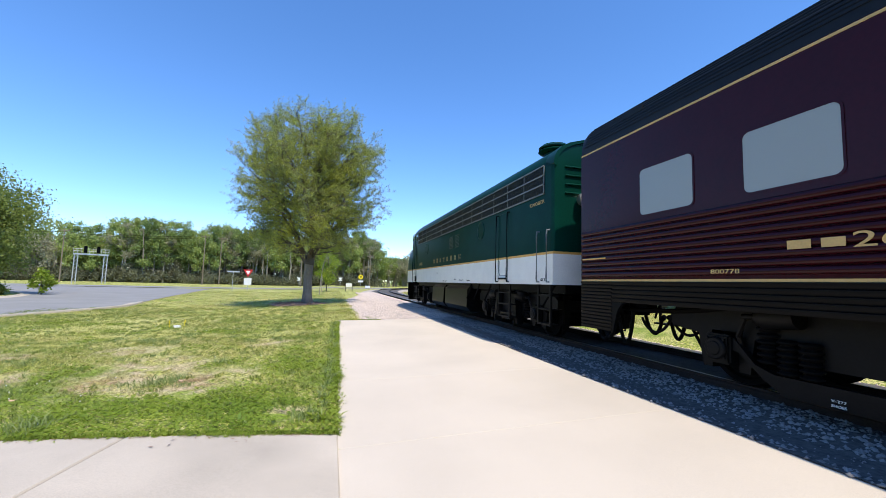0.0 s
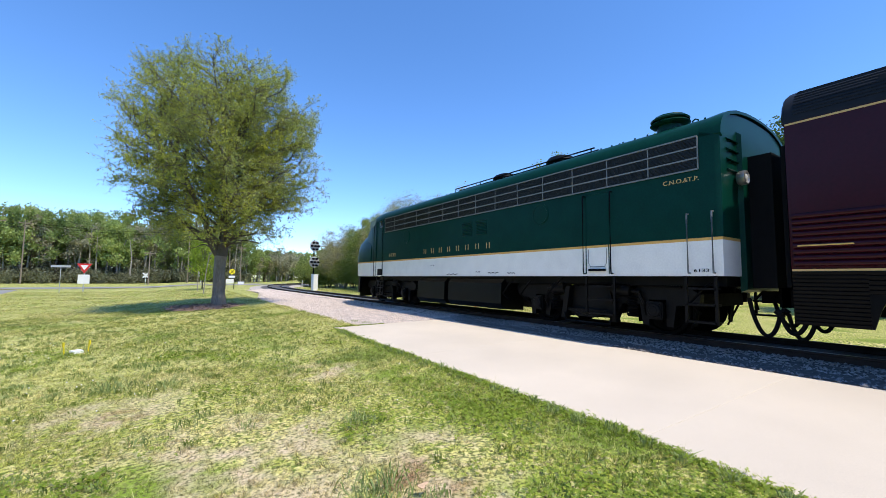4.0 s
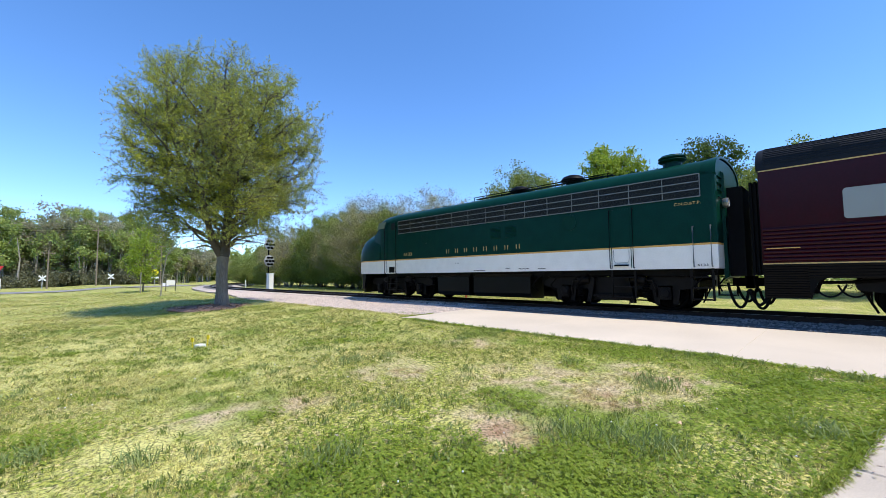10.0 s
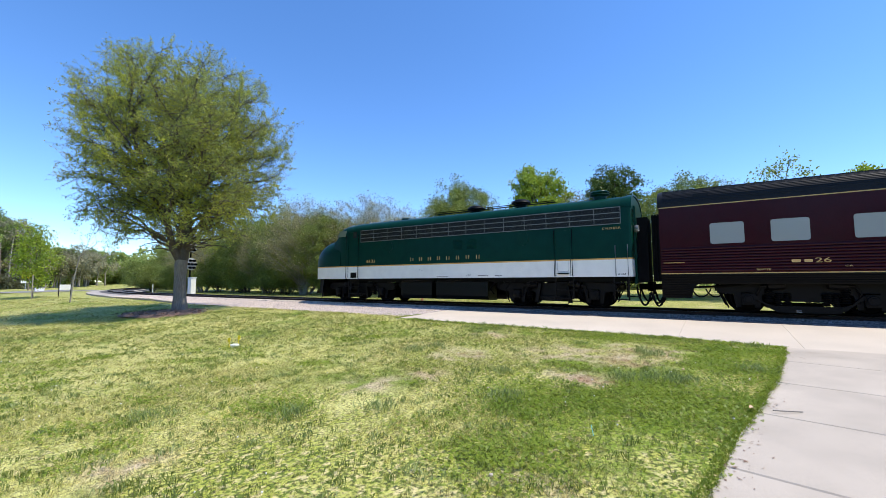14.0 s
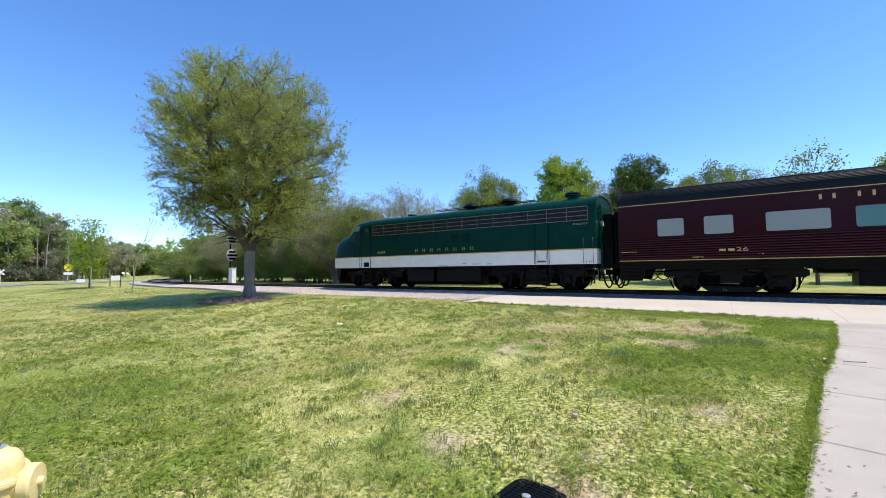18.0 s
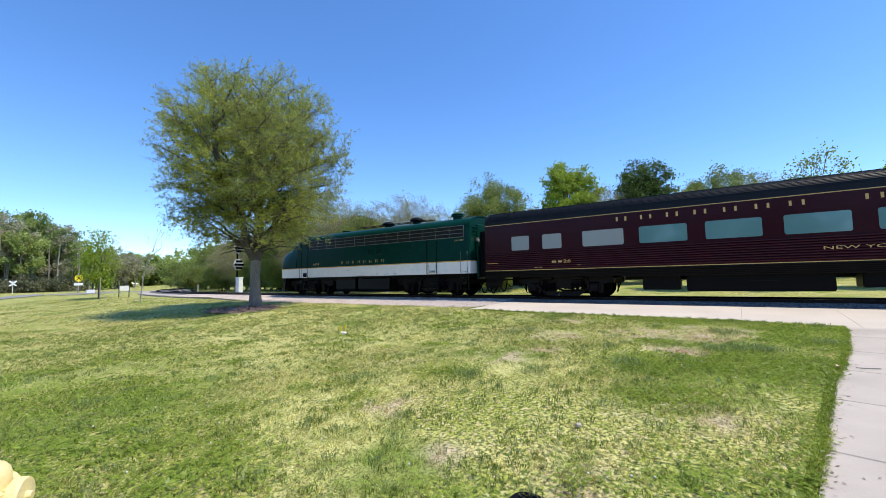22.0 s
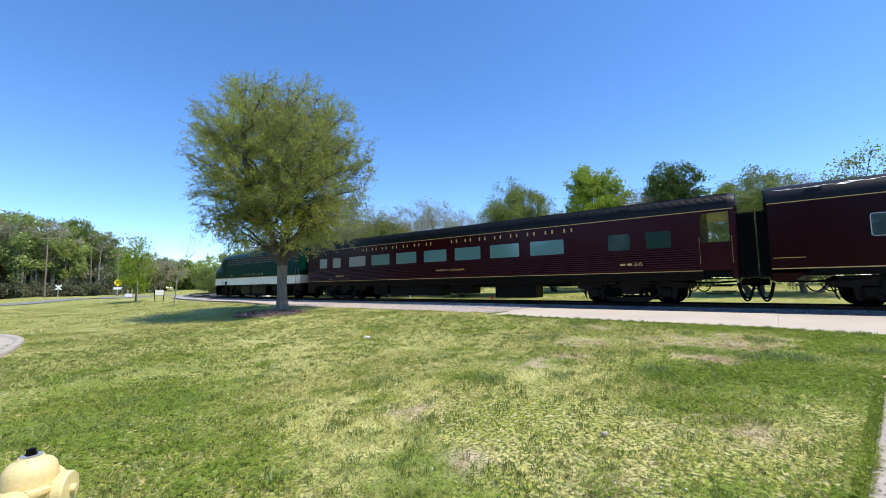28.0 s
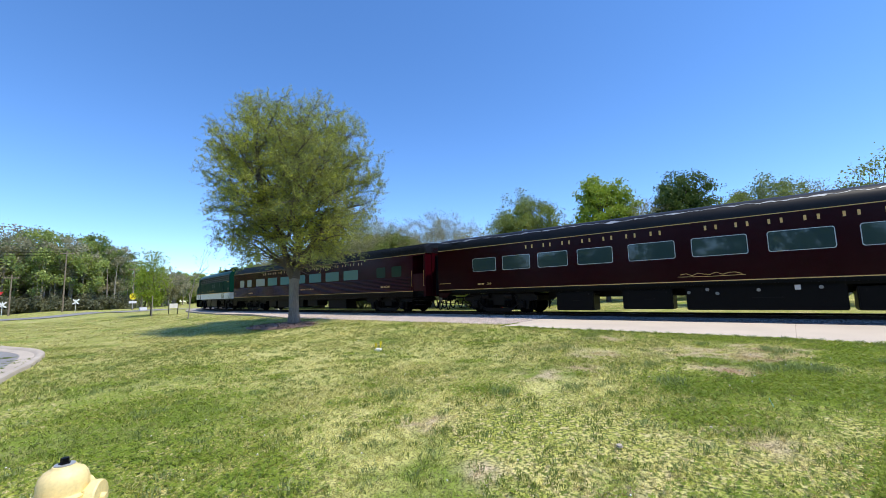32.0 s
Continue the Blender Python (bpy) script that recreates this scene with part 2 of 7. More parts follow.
BALLAST = mat("ballast", (0.43, 0.375, 0.33), 0.95, vary=0.45, scale=9, fine=30, bump=0.5, depth=0.02)
# stones and bed beside the apron: train's shade put into their colour
SHADED_STONE = mat("shaded_ballast_stone", (0.27, 0.25, 0.235), 0.9, vary=0.5, scale=5, fine=40, rnd=0.5)
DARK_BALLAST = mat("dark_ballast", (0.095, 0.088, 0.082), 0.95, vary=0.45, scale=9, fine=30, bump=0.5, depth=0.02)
BALLAST_STONE = mat("ballast_stone", (0.65, 0.545, 0.475), 0.9, vary=0.5, scale=5, fine=40, rnd=0.5)
RAIL = mat("rail_steel", (0.045, 0.03, 0.023), 0.85, 0.0, spec=0.2, vary=0.3, scale=4, fine=50)
RAIL_TOP = mat("rail_top", (0.45, 0.44, 0.42), 0.3, 1.0, vary=0.1)
TIE = mat("timber_tie", (0.07, 0.05, 0.04), 0.95, vary=0.4, scale=8, fine=60, bump=0.6, stretch=(0.2, 3, 3))
GREEN = mat("green_paint", (0.0025, 0.037, 0.0255), 0.32, spec=0.10, vary=0.18, scale=2.5, fine=25, bump=0.02)
WHITE = mat("white_paint", (0.88, 0.87, 0.80), 0.35, vary=0.07, scale=3, fine=30, bump=0.03)
GOLD = mat("gold_paint", (0.72, 0.42, 0.10), 0.45, vary=0.08, bump=0.02)
DULL_GOLD = mat("dull_gold_paint", (0.62, 0.405, 0.14), 0.5, vary=0.12, bump=0.02)
MAROON = mat("maroon_paint", (0.031, 0.0021, 0.0050), 0.22, spec=0.22, vary=0.15, scale=2, fine=22, bump=0.02)
MAROON_DEEP = mat("deep_maroon_paint", (0.017, 0.0010, 0.0026), 0.2, spec=0.16, vary=0.2, scale=2, fine=22, bump=0.02)
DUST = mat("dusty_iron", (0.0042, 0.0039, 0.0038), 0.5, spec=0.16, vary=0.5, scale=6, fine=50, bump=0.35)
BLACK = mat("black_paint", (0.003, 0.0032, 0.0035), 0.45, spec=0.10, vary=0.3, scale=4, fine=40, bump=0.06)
ROOF_BLACK = mat("roof_black", (0.009, 0.0095, 0.011), 0.5, spec=0.25, vary=0.3, scale=1.5, fine=18, bump=0.05)
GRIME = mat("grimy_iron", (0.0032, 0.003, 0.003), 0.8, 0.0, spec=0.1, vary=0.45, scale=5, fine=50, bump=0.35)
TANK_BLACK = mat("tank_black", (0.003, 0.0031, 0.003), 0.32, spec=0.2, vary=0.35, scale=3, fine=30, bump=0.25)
RUBBER = mat("rubber", (0.005, 0.005, 0.0055), 0.8, spec=0.2, vary=0.3, bump=0.3)
STEEL = mat("bare_steel", (0.42, 0.42, 0.41), 0.38, 0.9, vary=0.15)
CHROME = mat("bright_trim", (0.55, 0.56, 0.55), 0.35, 0.8, vary=0.1, bump=0.02)
GRILLE_TRIM = mat("grille_trim", (0.20, 0.21, 0.20), 0.5, 0.2, vary=0.15, bump=0.02)
DARK_GRILLE = mat("grille_dark", (0.008, 0.010, 0.010), 0.5, 0.2, vary=0.3)
RED = mat("red_paint", (0.42, 0.02, 0.02), 0.45, vary=0.15)
PALE_BARK = mat("pale_bark", (0.30, 0.27, 0.225), 0.95, vary=0.3, scale=3, fine=22, bump=0.6)
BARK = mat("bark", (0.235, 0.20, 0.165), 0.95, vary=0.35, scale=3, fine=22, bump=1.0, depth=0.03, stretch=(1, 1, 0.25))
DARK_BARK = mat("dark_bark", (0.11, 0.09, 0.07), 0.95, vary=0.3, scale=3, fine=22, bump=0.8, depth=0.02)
MULCH = mat("mulch", (0.29, 0.185, 0.135), 0.95, vary=0.5, scale=14, fine=60, bump=0.8, depth=0.02)
SIGN_YELLOW = mat("sign_yellow", (0.85, 0.68, 0.02), 0.5, vary=0.05, bump=0)
SIGN_WHITE = mat("sign_white", (0.80, 0.80, 0.78), 0.5, vary=0.05, bump=0)
SIGNAL_GREY = mat("signal_grey", (0.42, 0.43, 0.43), 0.6, vary=0.12)
SIGN_RED = mat("sign_red", (0.6, 0.03, 0.03), 0.5, vary=0.05, bump=0)
GALV = mat("galvanised", (0.52, 0.53, 0.53), 0.5, 0.6, vary=0.12)
WOOD = mat("weathered_wood", (0.23, 0.18, 0.13), 0.9, vary=0.3, stretch=(1, 1, 0.1))
HYDRANT_YELLOW = mat("hydrant_yellow", (0.90, 0.72, 0.33), 0.5, vary=0.12, scale=14, fine=60, bump=0.15)
LAMP_LENS = mat("lamp_lens", (0.75, 0.75, 0.72), 0.15, 0.3, vary=0.1)
LEAF_OAK = leaf_mat("oak_leaf", (0.215, 0.265, 0.125), (0.54, 0.57, 0.055), 0.5, 0.42)
LEAF_MID = leaf_mat("mid_leaf", (0.14, 0.20, 0.045), (0.33, 0.38, 0.09), 0.5, 0.4)
LEAF_CLOVER = leaf_mat("clover_leaf", (0.15, 0.245, 0.022), (0.34, 0.42, 0.055), 0.45)
LEAF_SHORT = leaf_mat("short_dark_blade", (0.15, 0.205, 0.04), (0.30, 0.36, 0.08), 0.45)
LEAF_TUFT = leaf_mat("tuft_blade", (0.18, 0.26, 0.07), (0.38, 0.43, 0.16), 0.35)
LEAF_DARK = leaf_mat("dark_leaf", (0.06, 0.11, 0.022), (0.14, 0.20, 0.045), 0.45, 0.5)
LEAF_BRIGHT = leaf_mat("bright_leaf", (0.22, 0.33, 0.03), (0.40, 0.48, 0.06), 0.5)
# distance haze is put into the mid, dark and grey wood colours
HAZY_MID = leaf_mat("hazy_mid_leaf", (0.23, 0.31, 0.085), (0.46, 0.53, 0.16), 0.5, 0.15)
HAZY_DARK = leaf_mat("hazy_dark_leaf", (0.16, 0.225, 0.07), (0.32, 0.40, 0.125), 0.5, 0.15)
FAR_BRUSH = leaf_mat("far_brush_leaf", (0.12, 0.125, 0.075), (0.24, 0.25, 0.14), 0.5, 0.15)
HAZY_GREY = leaf_mat("hazy_grey_leaf", (0.28, 0.275, 0.17), (0.46, 0.44, 0.28), 0.5, 0.15)
LEAF_GREY = leaf_mat("grey_leaf", (0.24, 0.235, 0.10), (0.44, 0.41, 0.18), 0.45, 0.5)


def glass_mat(name, color, rough, gloss=0.9):
    m = bpy.data.materials.new(name)
    m.use_nodes = True
    p = m.node_tree.nodes["Principled BSDF"]
    p.inputs["Base Color"].default_value = (*color, 1)
    p.inputs["Roughness"].default_value = rough
    p.inputs["Specular IOR Level"].default_value = gloss
    p.inputs["Coat Weight"].default_value = gloss * 0.6
    p.inputs["Coat Roughness"].default_value = 0.03
    return m


PANE = glass_mat("shaded_pane", (0.31, 0.335, 0.31), 0.3, 0.5)
PANE_GREEN = glass_mat("green_pane", (0.02, 0.05, 0.04), 0.1, 0.3)
# the sky reflected in these windows is put into the teal base
PANE_TEAL = glass_mat("sky_teal_pane", (0.115, 0.255, 0.25), 0.10)
PANE_DARK = glass_mat("dark_pane", (0.028, 0.055, 0.055), 0.05, 0.6)
# opaque; the bright view through the cab is put into its colour
PANE_SEEN = glass_mat("view_coloured_pane", (0.20, 0.24, 0.17), 0.05, 0.5)
CAB_GLASS = glass_mat("cab_glass", (0.03, 0.035, 0.035), 0.05, 0.5)


# mesh helpers ----------------------------------------------------------------
def box(bm, lo, hi):
    v = [bm.verts.new((x, y, z)) for x in (lo[0], hi[0]) for y in (lo[1], hi[1]) for z in (lo[2], hi[2])]
    for q in ((0, 1, 3, 2), (4, 6, 7, 5), (0, 4, 5, 1), (2, 3, 7, 6), (0, 2, 6, 4), (1, 5, 7, 3)):
        bm.faces.new([v[i] for i in q])
    return bm


def loft(bm, rings, caps=True, closed=True):
    rows = [[bm.verts.new(p) for p in ring] for ring in rings]
    n = len(rows[0])
    for a, b in zip(rows, rows[1:]):
        for i in range(n if closed else n - 1):
            j = (i + 1) % n
            bm.faces.new((a[i], a[j], b[j], b[i]))
    if caps:
        bm.faces.new(rows[0][::-1])
        bm.faces.new(rows[-1])
    return bm


def cyl(bm, a, b, r, n=12, r2=None):
    a, b = Vector(a), Vector(b)
    q = (b - a).to_track_quat("Z", "Y").to_matrix()
    ring = [q @ Vector((math.cos(2 * math.pi * i / n), math.sin(2 * math.pi * i / n), 0)) for i in range(n)]
    return loft(bm, [[a + r * d for d in ring], [b + (r if r2 is None else r2) * d for d in ring]])


def lathe(bm, rings, n=20, base=(0, 0, 0), axis=(0, 0, 1)):
    """Rings of (radius, height) turned about an axis through base."""
    q = Vector(axis).to_track_quat("Z", "Y").to_matrix()
    b = Vector(base)
    return loft(bm, [[b + q @ Vector((r * math.cos(2 * math.pi * i / n), r * math.sin(2 * math.pi * i / n), h)) for i in range(n)] for r, h in rings])


def tube(bm, pts, r, n=6, r2=None):
    pts = [Vector(p) for p in pts]
    rings = []
    for k, p in enumerate(pts):
        d = (pts[min(k + 1, len(pts) - 1)] - pts[max(k - 1, 0)]).normalized()
        q = d.to_track_quat("Z", "Y").to_matrix()
        rr = r if r2 is None else r + (r2 - r) * k / (len(pts) - 1)
        rings.append([p + rr * (q @ Vector((math.cos(2 * math.pi * i / n), math.sin(2 * math.pi * i / n), 0))) for i in range(n)])
    return loft(bm, rings)


def prism(bm, profile, y0, y1):
    return loft(bm, [[(x, y0, z) for x, z in profile], [(x, y1, z) for x, z in profile]])


def rounded(w, h, r, n=4):
    """Outline of a rounded rectangle about 0, as (u, v)."""
    out = []
    for cx, cy, a in ((w / 2 - r, h / 2 - r, 0), (-w / 2 + r, h / 2 - r, 90), (-w / 2 + r, -h / 2 + r, 180), (w / 2 - r, -h / 2 + r, 270)):
        out += [(cx + r * math.cos(radians(a + 90 * i / n)), cy + r * math.sin(radians(a + 90 * i / n))) for i in range(n + 1)]
    return out


def mesh_of(bm, name, material, angle=35):
    bmesh.ops.recalc_face_normals(bm, faces=bm.faces)
    me = bpy.data.meshes.new(name)
    bm.to_mesh(me)
    bm.free()
    me.materials.append(material)
    me.shade_smooth()
    me.set_sharp_from_angle(angle=radians(angle))
    return me


def part(name, bm, material, parent=None, label="", angle=35):
    ob = new(name, mesh_of(bm, name, material, angle))
    ob.parent = parent
    if label:
        ob["label"] = label
    return ob


def raw(name, verts, faces, material, parent=None, smooth=False):
    me = bpy.data.meshes.new(name)
    me.from_pydata(verts, [], faces)
    me.materials.append(material)
    if smooth:
        me.shade_smooth()
    ob = new(name, me)
    ob.parent = parent
    return ob


def thing(name, label, category, group="", at=None):
    ob = tagged(new(name), label, category, group)
    if at is not None:
        ob.matrix_basis = at
    return ob


def lettering(text, size, parent, material, at, width=None, name="lettering", depth=0.004):
    """Flat raised letters as one mesh, reading along the local x of the pose at."""
    cu = bpy.data.curves.new(name, "FONT")
    cu.body, cu.size, cu.extrude, cu.align_x, cu.align_y = text, size, depth, "CENTER", "CENTER"
    tmp = new(name + "_tmp", cu)
    dg = bpy.context.evaluated_depsgraph_get()
    dg.update()
    me = bpy.data.meshes.new_from_object(tmp.evaluated_get(dg))
    bpy.data.objects.remove(tmp)
    bpy.data.curves.remove(cu)
    xs = [v.co.x for v in me.vertices]
    k = width / (max(xs) - min(xs)) if width else 1
    me.transform(at @ Matrix.Diagonal((k, 1, 1, 1)))
    me.materials.clear()
    me.materials.append(material)
    ob = new(name, me)
    ob.parent = parent
    return ob


# the ground ------------------------------------------------------------------
CX = 6.38          # the track's middle
RAIL_Z = 0.09


def ease(f):
    f = max(0.0, min(1.0, f))
    return f * f * (3 - 2 * f)


def edge_z(y):
    """Height of the apron's lawn edge."""
    return float(np.interp(y, (5.4, 7.3, 16.0), (-0.30, -0.24, -0.18)))


def ground_z(x, y):
    """The lawn falls gently away from the track; the meadow beyond rises slowly."""
    if x < 1.2:
        near = float(np.interp(x, (-14, -10, -8.5, -5, -1, 1.2), (-0.60, -0.53, -0.47, -0.38, -0.285, edge_z(y) - 0.005)))
        far_ = float(np.interp(x, (-14, -5, -1, 1.2), (-0.60, -0.57, -0.30, -0.18)))
        z = near + (far_ - near) * ease((y - 10.5) / 6)
    else:
        z = -0.17 - 0.12 * max(0, min(1, (x - 1.6) / 0.8)) * (1 if x < 10.6 else max(0, 1 - (x - 10.6)))
        if y < 15.9 and x < 10.6:
            z = -0.46
    if x > 10:
        z -= 0.25 * min(1, (x - 10) / 6)
        z += 0.035 * max(0, x - 17)
    return z + 0.03 * noise.noise((x * 0.21, y * 0.21, 3.0)) * min(1, abs(x - 2.7) / 3) * min(1, max(0, abs(x - 0.8) - 0.4) / 2)


def spread(lo, hi, step, far, grow=1.35):
    """Grid lines: even between lo and hi, growing to far on both sides."""
    mid = list(np.arange(lo, hi + 1e-6, step))
    up, d, x = [], step, hi
    while x < far:
        d *= grow
        x += d
        up.append(x)
    down, d, x = [], step, lo
    while x > -far:
        d *= grow
        x -= d
        down.append(x)
    return down[::-1] + mid + up


gx, gy = spread(-24, 30, 0.75, 2500), spread(-8, 90, 0.75, 2500)
gv = [(x, y, ground_z(max(min(x, 40), -40), y)) for y in gy for x in gx]
nx = len(gx)
gf = [(j * nx + i, j * nx + i + 1, (j + 1) * nx + i + 1, (j + 1) * nx + i) for j in range(len(gy) - 1) for i in range(nx - 1)]
ground = tagged(raw("ground", gv, gf, GRASS, smooth=True), "uneven mown lawn of grass and clover with dry patches", "lawn", kind="structure")


def slab(name, outline, top, thick, material, label, category="", parent=None, worn=0.012):
    bm = bmesh.new()
    hi = [bm.verts.new((x, y, top(x, y) if callable(top) else top)) for x, y in outline]
    lo = [bm.verts.new((x, y, v.co.z - thick)) for (x, y), v in zip(outline, hi)]
    bm.faces.new(hi)
    bm.faces.new(lo[::-1])
    n = len(hi)
    for i in range(n):
        bm.faces.new((hi[i], lo[i], lo[(i + 1) % n], hi[(i + 1) % n]))
    bmesh.ops.bevel(bm, geom=[e for e in bm.edges if e.verts[0] in hi and e.verts[1] in hi], offset=worn, segments=1, affect="EDGES")
    return part(name, bm, material, parent, label)


# concrete apron beside the track, cast in bays
pavement = tagged(new("pavement"), "pale sunlit concrete apron and walk beside the track", "pavement", kind="structure")


def edge_x(y):
    return 0.72 + 0.018 * (y - 4.8)


def apron_z(x, y):
    """The concrete falls from the track towards the lawn."""
    f = max(0.0, min(1.0, (x - edge_x(max(y, 4))) / (4.42 - edge_x(max(y, 4)))))
    return edge_z(y) + (-0.105 - edge_z(y)) * f


bays = [-14, -9, -4, 0.6, 5.0, 7.30, 11.6, 16.05]
for a, b in zip(bays, bays[1:]):
    g = 0.0015
    slab("slab", [(edge_x(max(a, 4)), a + g), (4.42, a + g - 0.1), (4.42, b - g - 0.1), (edge_x(max(b, 4)), b - g)], apron_z, 0.16, CONCRETE, "", parent=pavement, worn=0.004)
# the walk that runs off to the side
WA, WB = Vector((0.74, 5.33)), Vector((-9.0, 7.22))
wd = (WB - WA).normalized()
wn_ = Vector((wd.y, -wd.x)) * -1
if wn_.y > 0:
    wn_ = -wn_


def walk_pt(s, o):
    p = WA + wd * s + wn_ * o
    return p.x, p.y


def bow(s_):
    """How far the grass has crept over the walk's edge."""
    return 0.10 * math.sin(math.pi * s_ / 6.4) if 0 < s_ < 6.4 else 0.0


def walk_z(x, y):
    return max(ground_z(min(x, 0.74), y), -0.62) + 0.03 - 0.012 * max(0, min(1, (x + 1.5) / 2))


slab("slab", [(0.727, 5.33), (0.727, 2.2), walk_pt(1.93, 2.9), walk_pt(1.93, bow(1.93)), walk_pt(1.0, bow(1.0))], walk_z, 0.14, OLD_CONCRETE, "", parent=pavement)
s = 1.938
while s < 14:
    w = 1.745
    slab("slab", [walk_pt(s + 0.008, bow(s)), walk_pt(s + 0.008, 2.9), walk_pt(s + w - 0.008, 2.9), walk_pt(s + w - 0.008, bow(s + w)), walk_pt(s + w / 2, bow(s + w / 2))], walk_z, 0.14, OLD_CONCRETE, "", parent=pavement)
    s += w


# the road and its kerb ---------------------------------------------------------
def smooth_line(pts, per=6):
    """Catmull-Rom through points in the plane."""
    out = []
    p = [Vector(q) for q in pts]
    for i in range(len(p) - 1):
        a, b, c, d = p[max(i - 1, 0)], p[i], p[i + 1], p[min(i + 2, len(p) - 1)]
        for k in range(per):
            t = k / per
            out.append(0.5 * (2 * b + (c - a) * t + (2 * a - 5 * b + 4 * c - d) * t * t + (3 * b - a - 3 * c + d) * t ** 3))
    out.append(p[-1])
    return out


road_right = smooth_line([(-15.4, 2), (-14.1, 10), (-12.85, 17), (-12.05, 21.3), (-11.3, 24), (-10.75, 27.0), (-10.8, 29.2), (-11.3, 31.5), (-12.2, 37), (-13.6, 46), (-15.0, 56), (-17, 70)])
road_left = smooth_line([(-22, 2), (-21.2, 10), (-20.6, 17), (-20.2, 24), (-20.5, 30), (-21.2, 36), (-23.5, 42), (-29, 48), (-40, 54), (-70, 60), (-110, 64)])


def strip(name, a, b, top, material, label, category, across=8):
    """A paved sheet between two lines."""
    n = 60
    def at(line, t):
        k = t * (len(line) - 1)
        i = min(int(k), len(line) - 2)
        return line[i].lerp(line[i + 1], k - i)
    v, f = [], []
    for j in range(n + 1):
        p, q = at(a, j / n), at(b, j / n)
        for i in range(across + 1):
            w = p.lerp(q, i / across)
            v.append((w.x, w.y, top(w.x, w.y)))
    for j in range(n):
        for i in range(across):
            k = j * (across + 1) + i
            f.append((k, k + 1, k + across + 2, k + across + 1))
    return tagged(raw(name, v, f, material, smooth=True), label, category, kind="structure")


def road_z(x, y):
    return ground_z(max(x, -40), y) + 0.025


strip("road", road_right, road_left, road_z, ASPHALT, "pale worn asphalt road curving past the lawn", "road", 16)
cross_near = smooth_line([(-110, 63), (-60, 66), (-30, 70), (-10, 75), (5, 82), (14, 90), (30, 104), (60, 128)])
cross_far = smooth_line([(-110, 72), (-60, 75), (-30, 79), (-10, 84), (2, 90), (10, 97), (26, 112), (56, 137)])
strip("road_crossing", cross_near, cross_far, lambda x, y: ground_z(max(min(x, 16), -40), y) + 0.06, ASPHALT, "far asphalt road that crosses the track", "road")


def kerb(name, line, label):
    bm = bmesh.new()
    rings = []
    for i, p in enumerate(line):
        d = (line[min(i + 1, len(line) - 1)] - line[max(i - 1, 0)]).normalized()
        nrm = Vector((d.y, -d.x))
        z = road_z(p.x, p.y)
        prof = ((-0.45, 0.004), (-0.10, 0.014), (-0.04, 0.065), (0.0, 0.08), (0.13, 0.08), (0.15, 0.05), (0.15, -0.2), (-0.45, -0.2))
        rings.append([(p.x + nrm.x * u, p.y + nrm.y * u, z + w) for u, w in prof])
    loft(bm, rings)
    return tagged(part(name, bm, OLD_CONCRETE), label, "kerb", kind="structure")


kerb("kerb", road_right[12:44], "weathered concrete kerb along the road")
kerb("kerb_far", [p for p in reversed(road_left[18:44])], "low concrete kerb round a planted island")


# the track -----------------------------------------------------------------------
S0, RAD = 30.0, 75.0      # straight to S0, then a bend to the right


def track(s):
    """Middle of the track at s metres along it: x, y, heading to the right in radians."""
    if s <= S0:
        return CX, s, 0.0
    ease = 34.0
    u = s - S0
    x, y, h = CX, S0, 0.0
    step = 0.5
    k = 0.0
    while k < u:
        d = min(step, u - k)
        h += d / RAD * min(1.0, (k + d / 2) / ease)
        h = min(h, 1.25)
        x += d * math.sin(h)
        y += d * math.cos(h)
        k += d
    return x, y, h


TRACK = [(s_, *track(s_)) for s_ in np.arange(-60, 150, 1.0)]


def swept(name, profile, material, label, z0=0.0, rows=TRACK, kind="structure", category="rail"):
    bm = bmesh.new()
    rings = []
    for s_, x, y, h in rows:
        rings.append([(x + math.cos(h) * u, y - math.sin(h) * u, z0 + w) for u, w in profile])
    loft(bm, rings)
    return tagged(part(name, bm, material, angle=50), label, category, kind=kind)


for side, nm in ((-1, "rail_near"), (1, "rail_far")):
    g = side * 0.7525
    prof = [(g - 0.07, -0.17), (g + 0.07, -0.17), (g + 0.065, -0.158), (g + 0.012, -0.145), (g + 0.010, -0.045), (g + 0.036, -0.032), (g + 0.036, -0.006), (g + 0.026, 0.0),
            (g - 0.026, 0.0), (g - 0.036, -0.006), (g - 0.036, -0.032), (g - 0.010, -0.045), (g - 0.012, -0.145), (g - 0.065, -0.158)]
    swept(nm, prof, RAIL, "rusty steel rail on timber ties", RAIL_Z)
    swept(nm + "_head", [(g - 0.024, 0.0005), (g + 0.024, 0.0005), (g + 0.022, 0.003), (g - 0.022, 0.003)], RAIL_TOP, "worn bright running surface of the rail", RAIL_Z)


def ballast_edge(s_):
    """How far the stones reach on the lawn side: wide behind the apron, a plain shoulder elsewhere."""
    return float(np.interp(s_, (15.2, 16.0, 31, 42), (2.02, 4.9, 4.7, 2.75)))


bm = bmesh.new()
rings = []
for s_, x, y, h in TRACK:
    e = ballast_edge(s_)
    drop = -0.19 - 0.04 * (e - 2.0)
    prof = [(-e, drop), (-e + (e - 1.5) * 0.55, (drop - 0.17) / 2 - 0.02), (-1.5, -0.17), (-1.2, -0.13), (1.2, -0.13), (2.0, -0.17), (2.9, -0.42), (2.9, -0.8), (-e, -0.8)]
    rings.append([(x + math.cos(h) * u, y - math.sin(h) * u, RAIL_Z + w) for u, w in prof])
loft(bm, rings)
tagged(part("ballast", bm, BALLAST, angle=50), "crushed pale grey stone ballast under the track", "ballast", kind="structure")

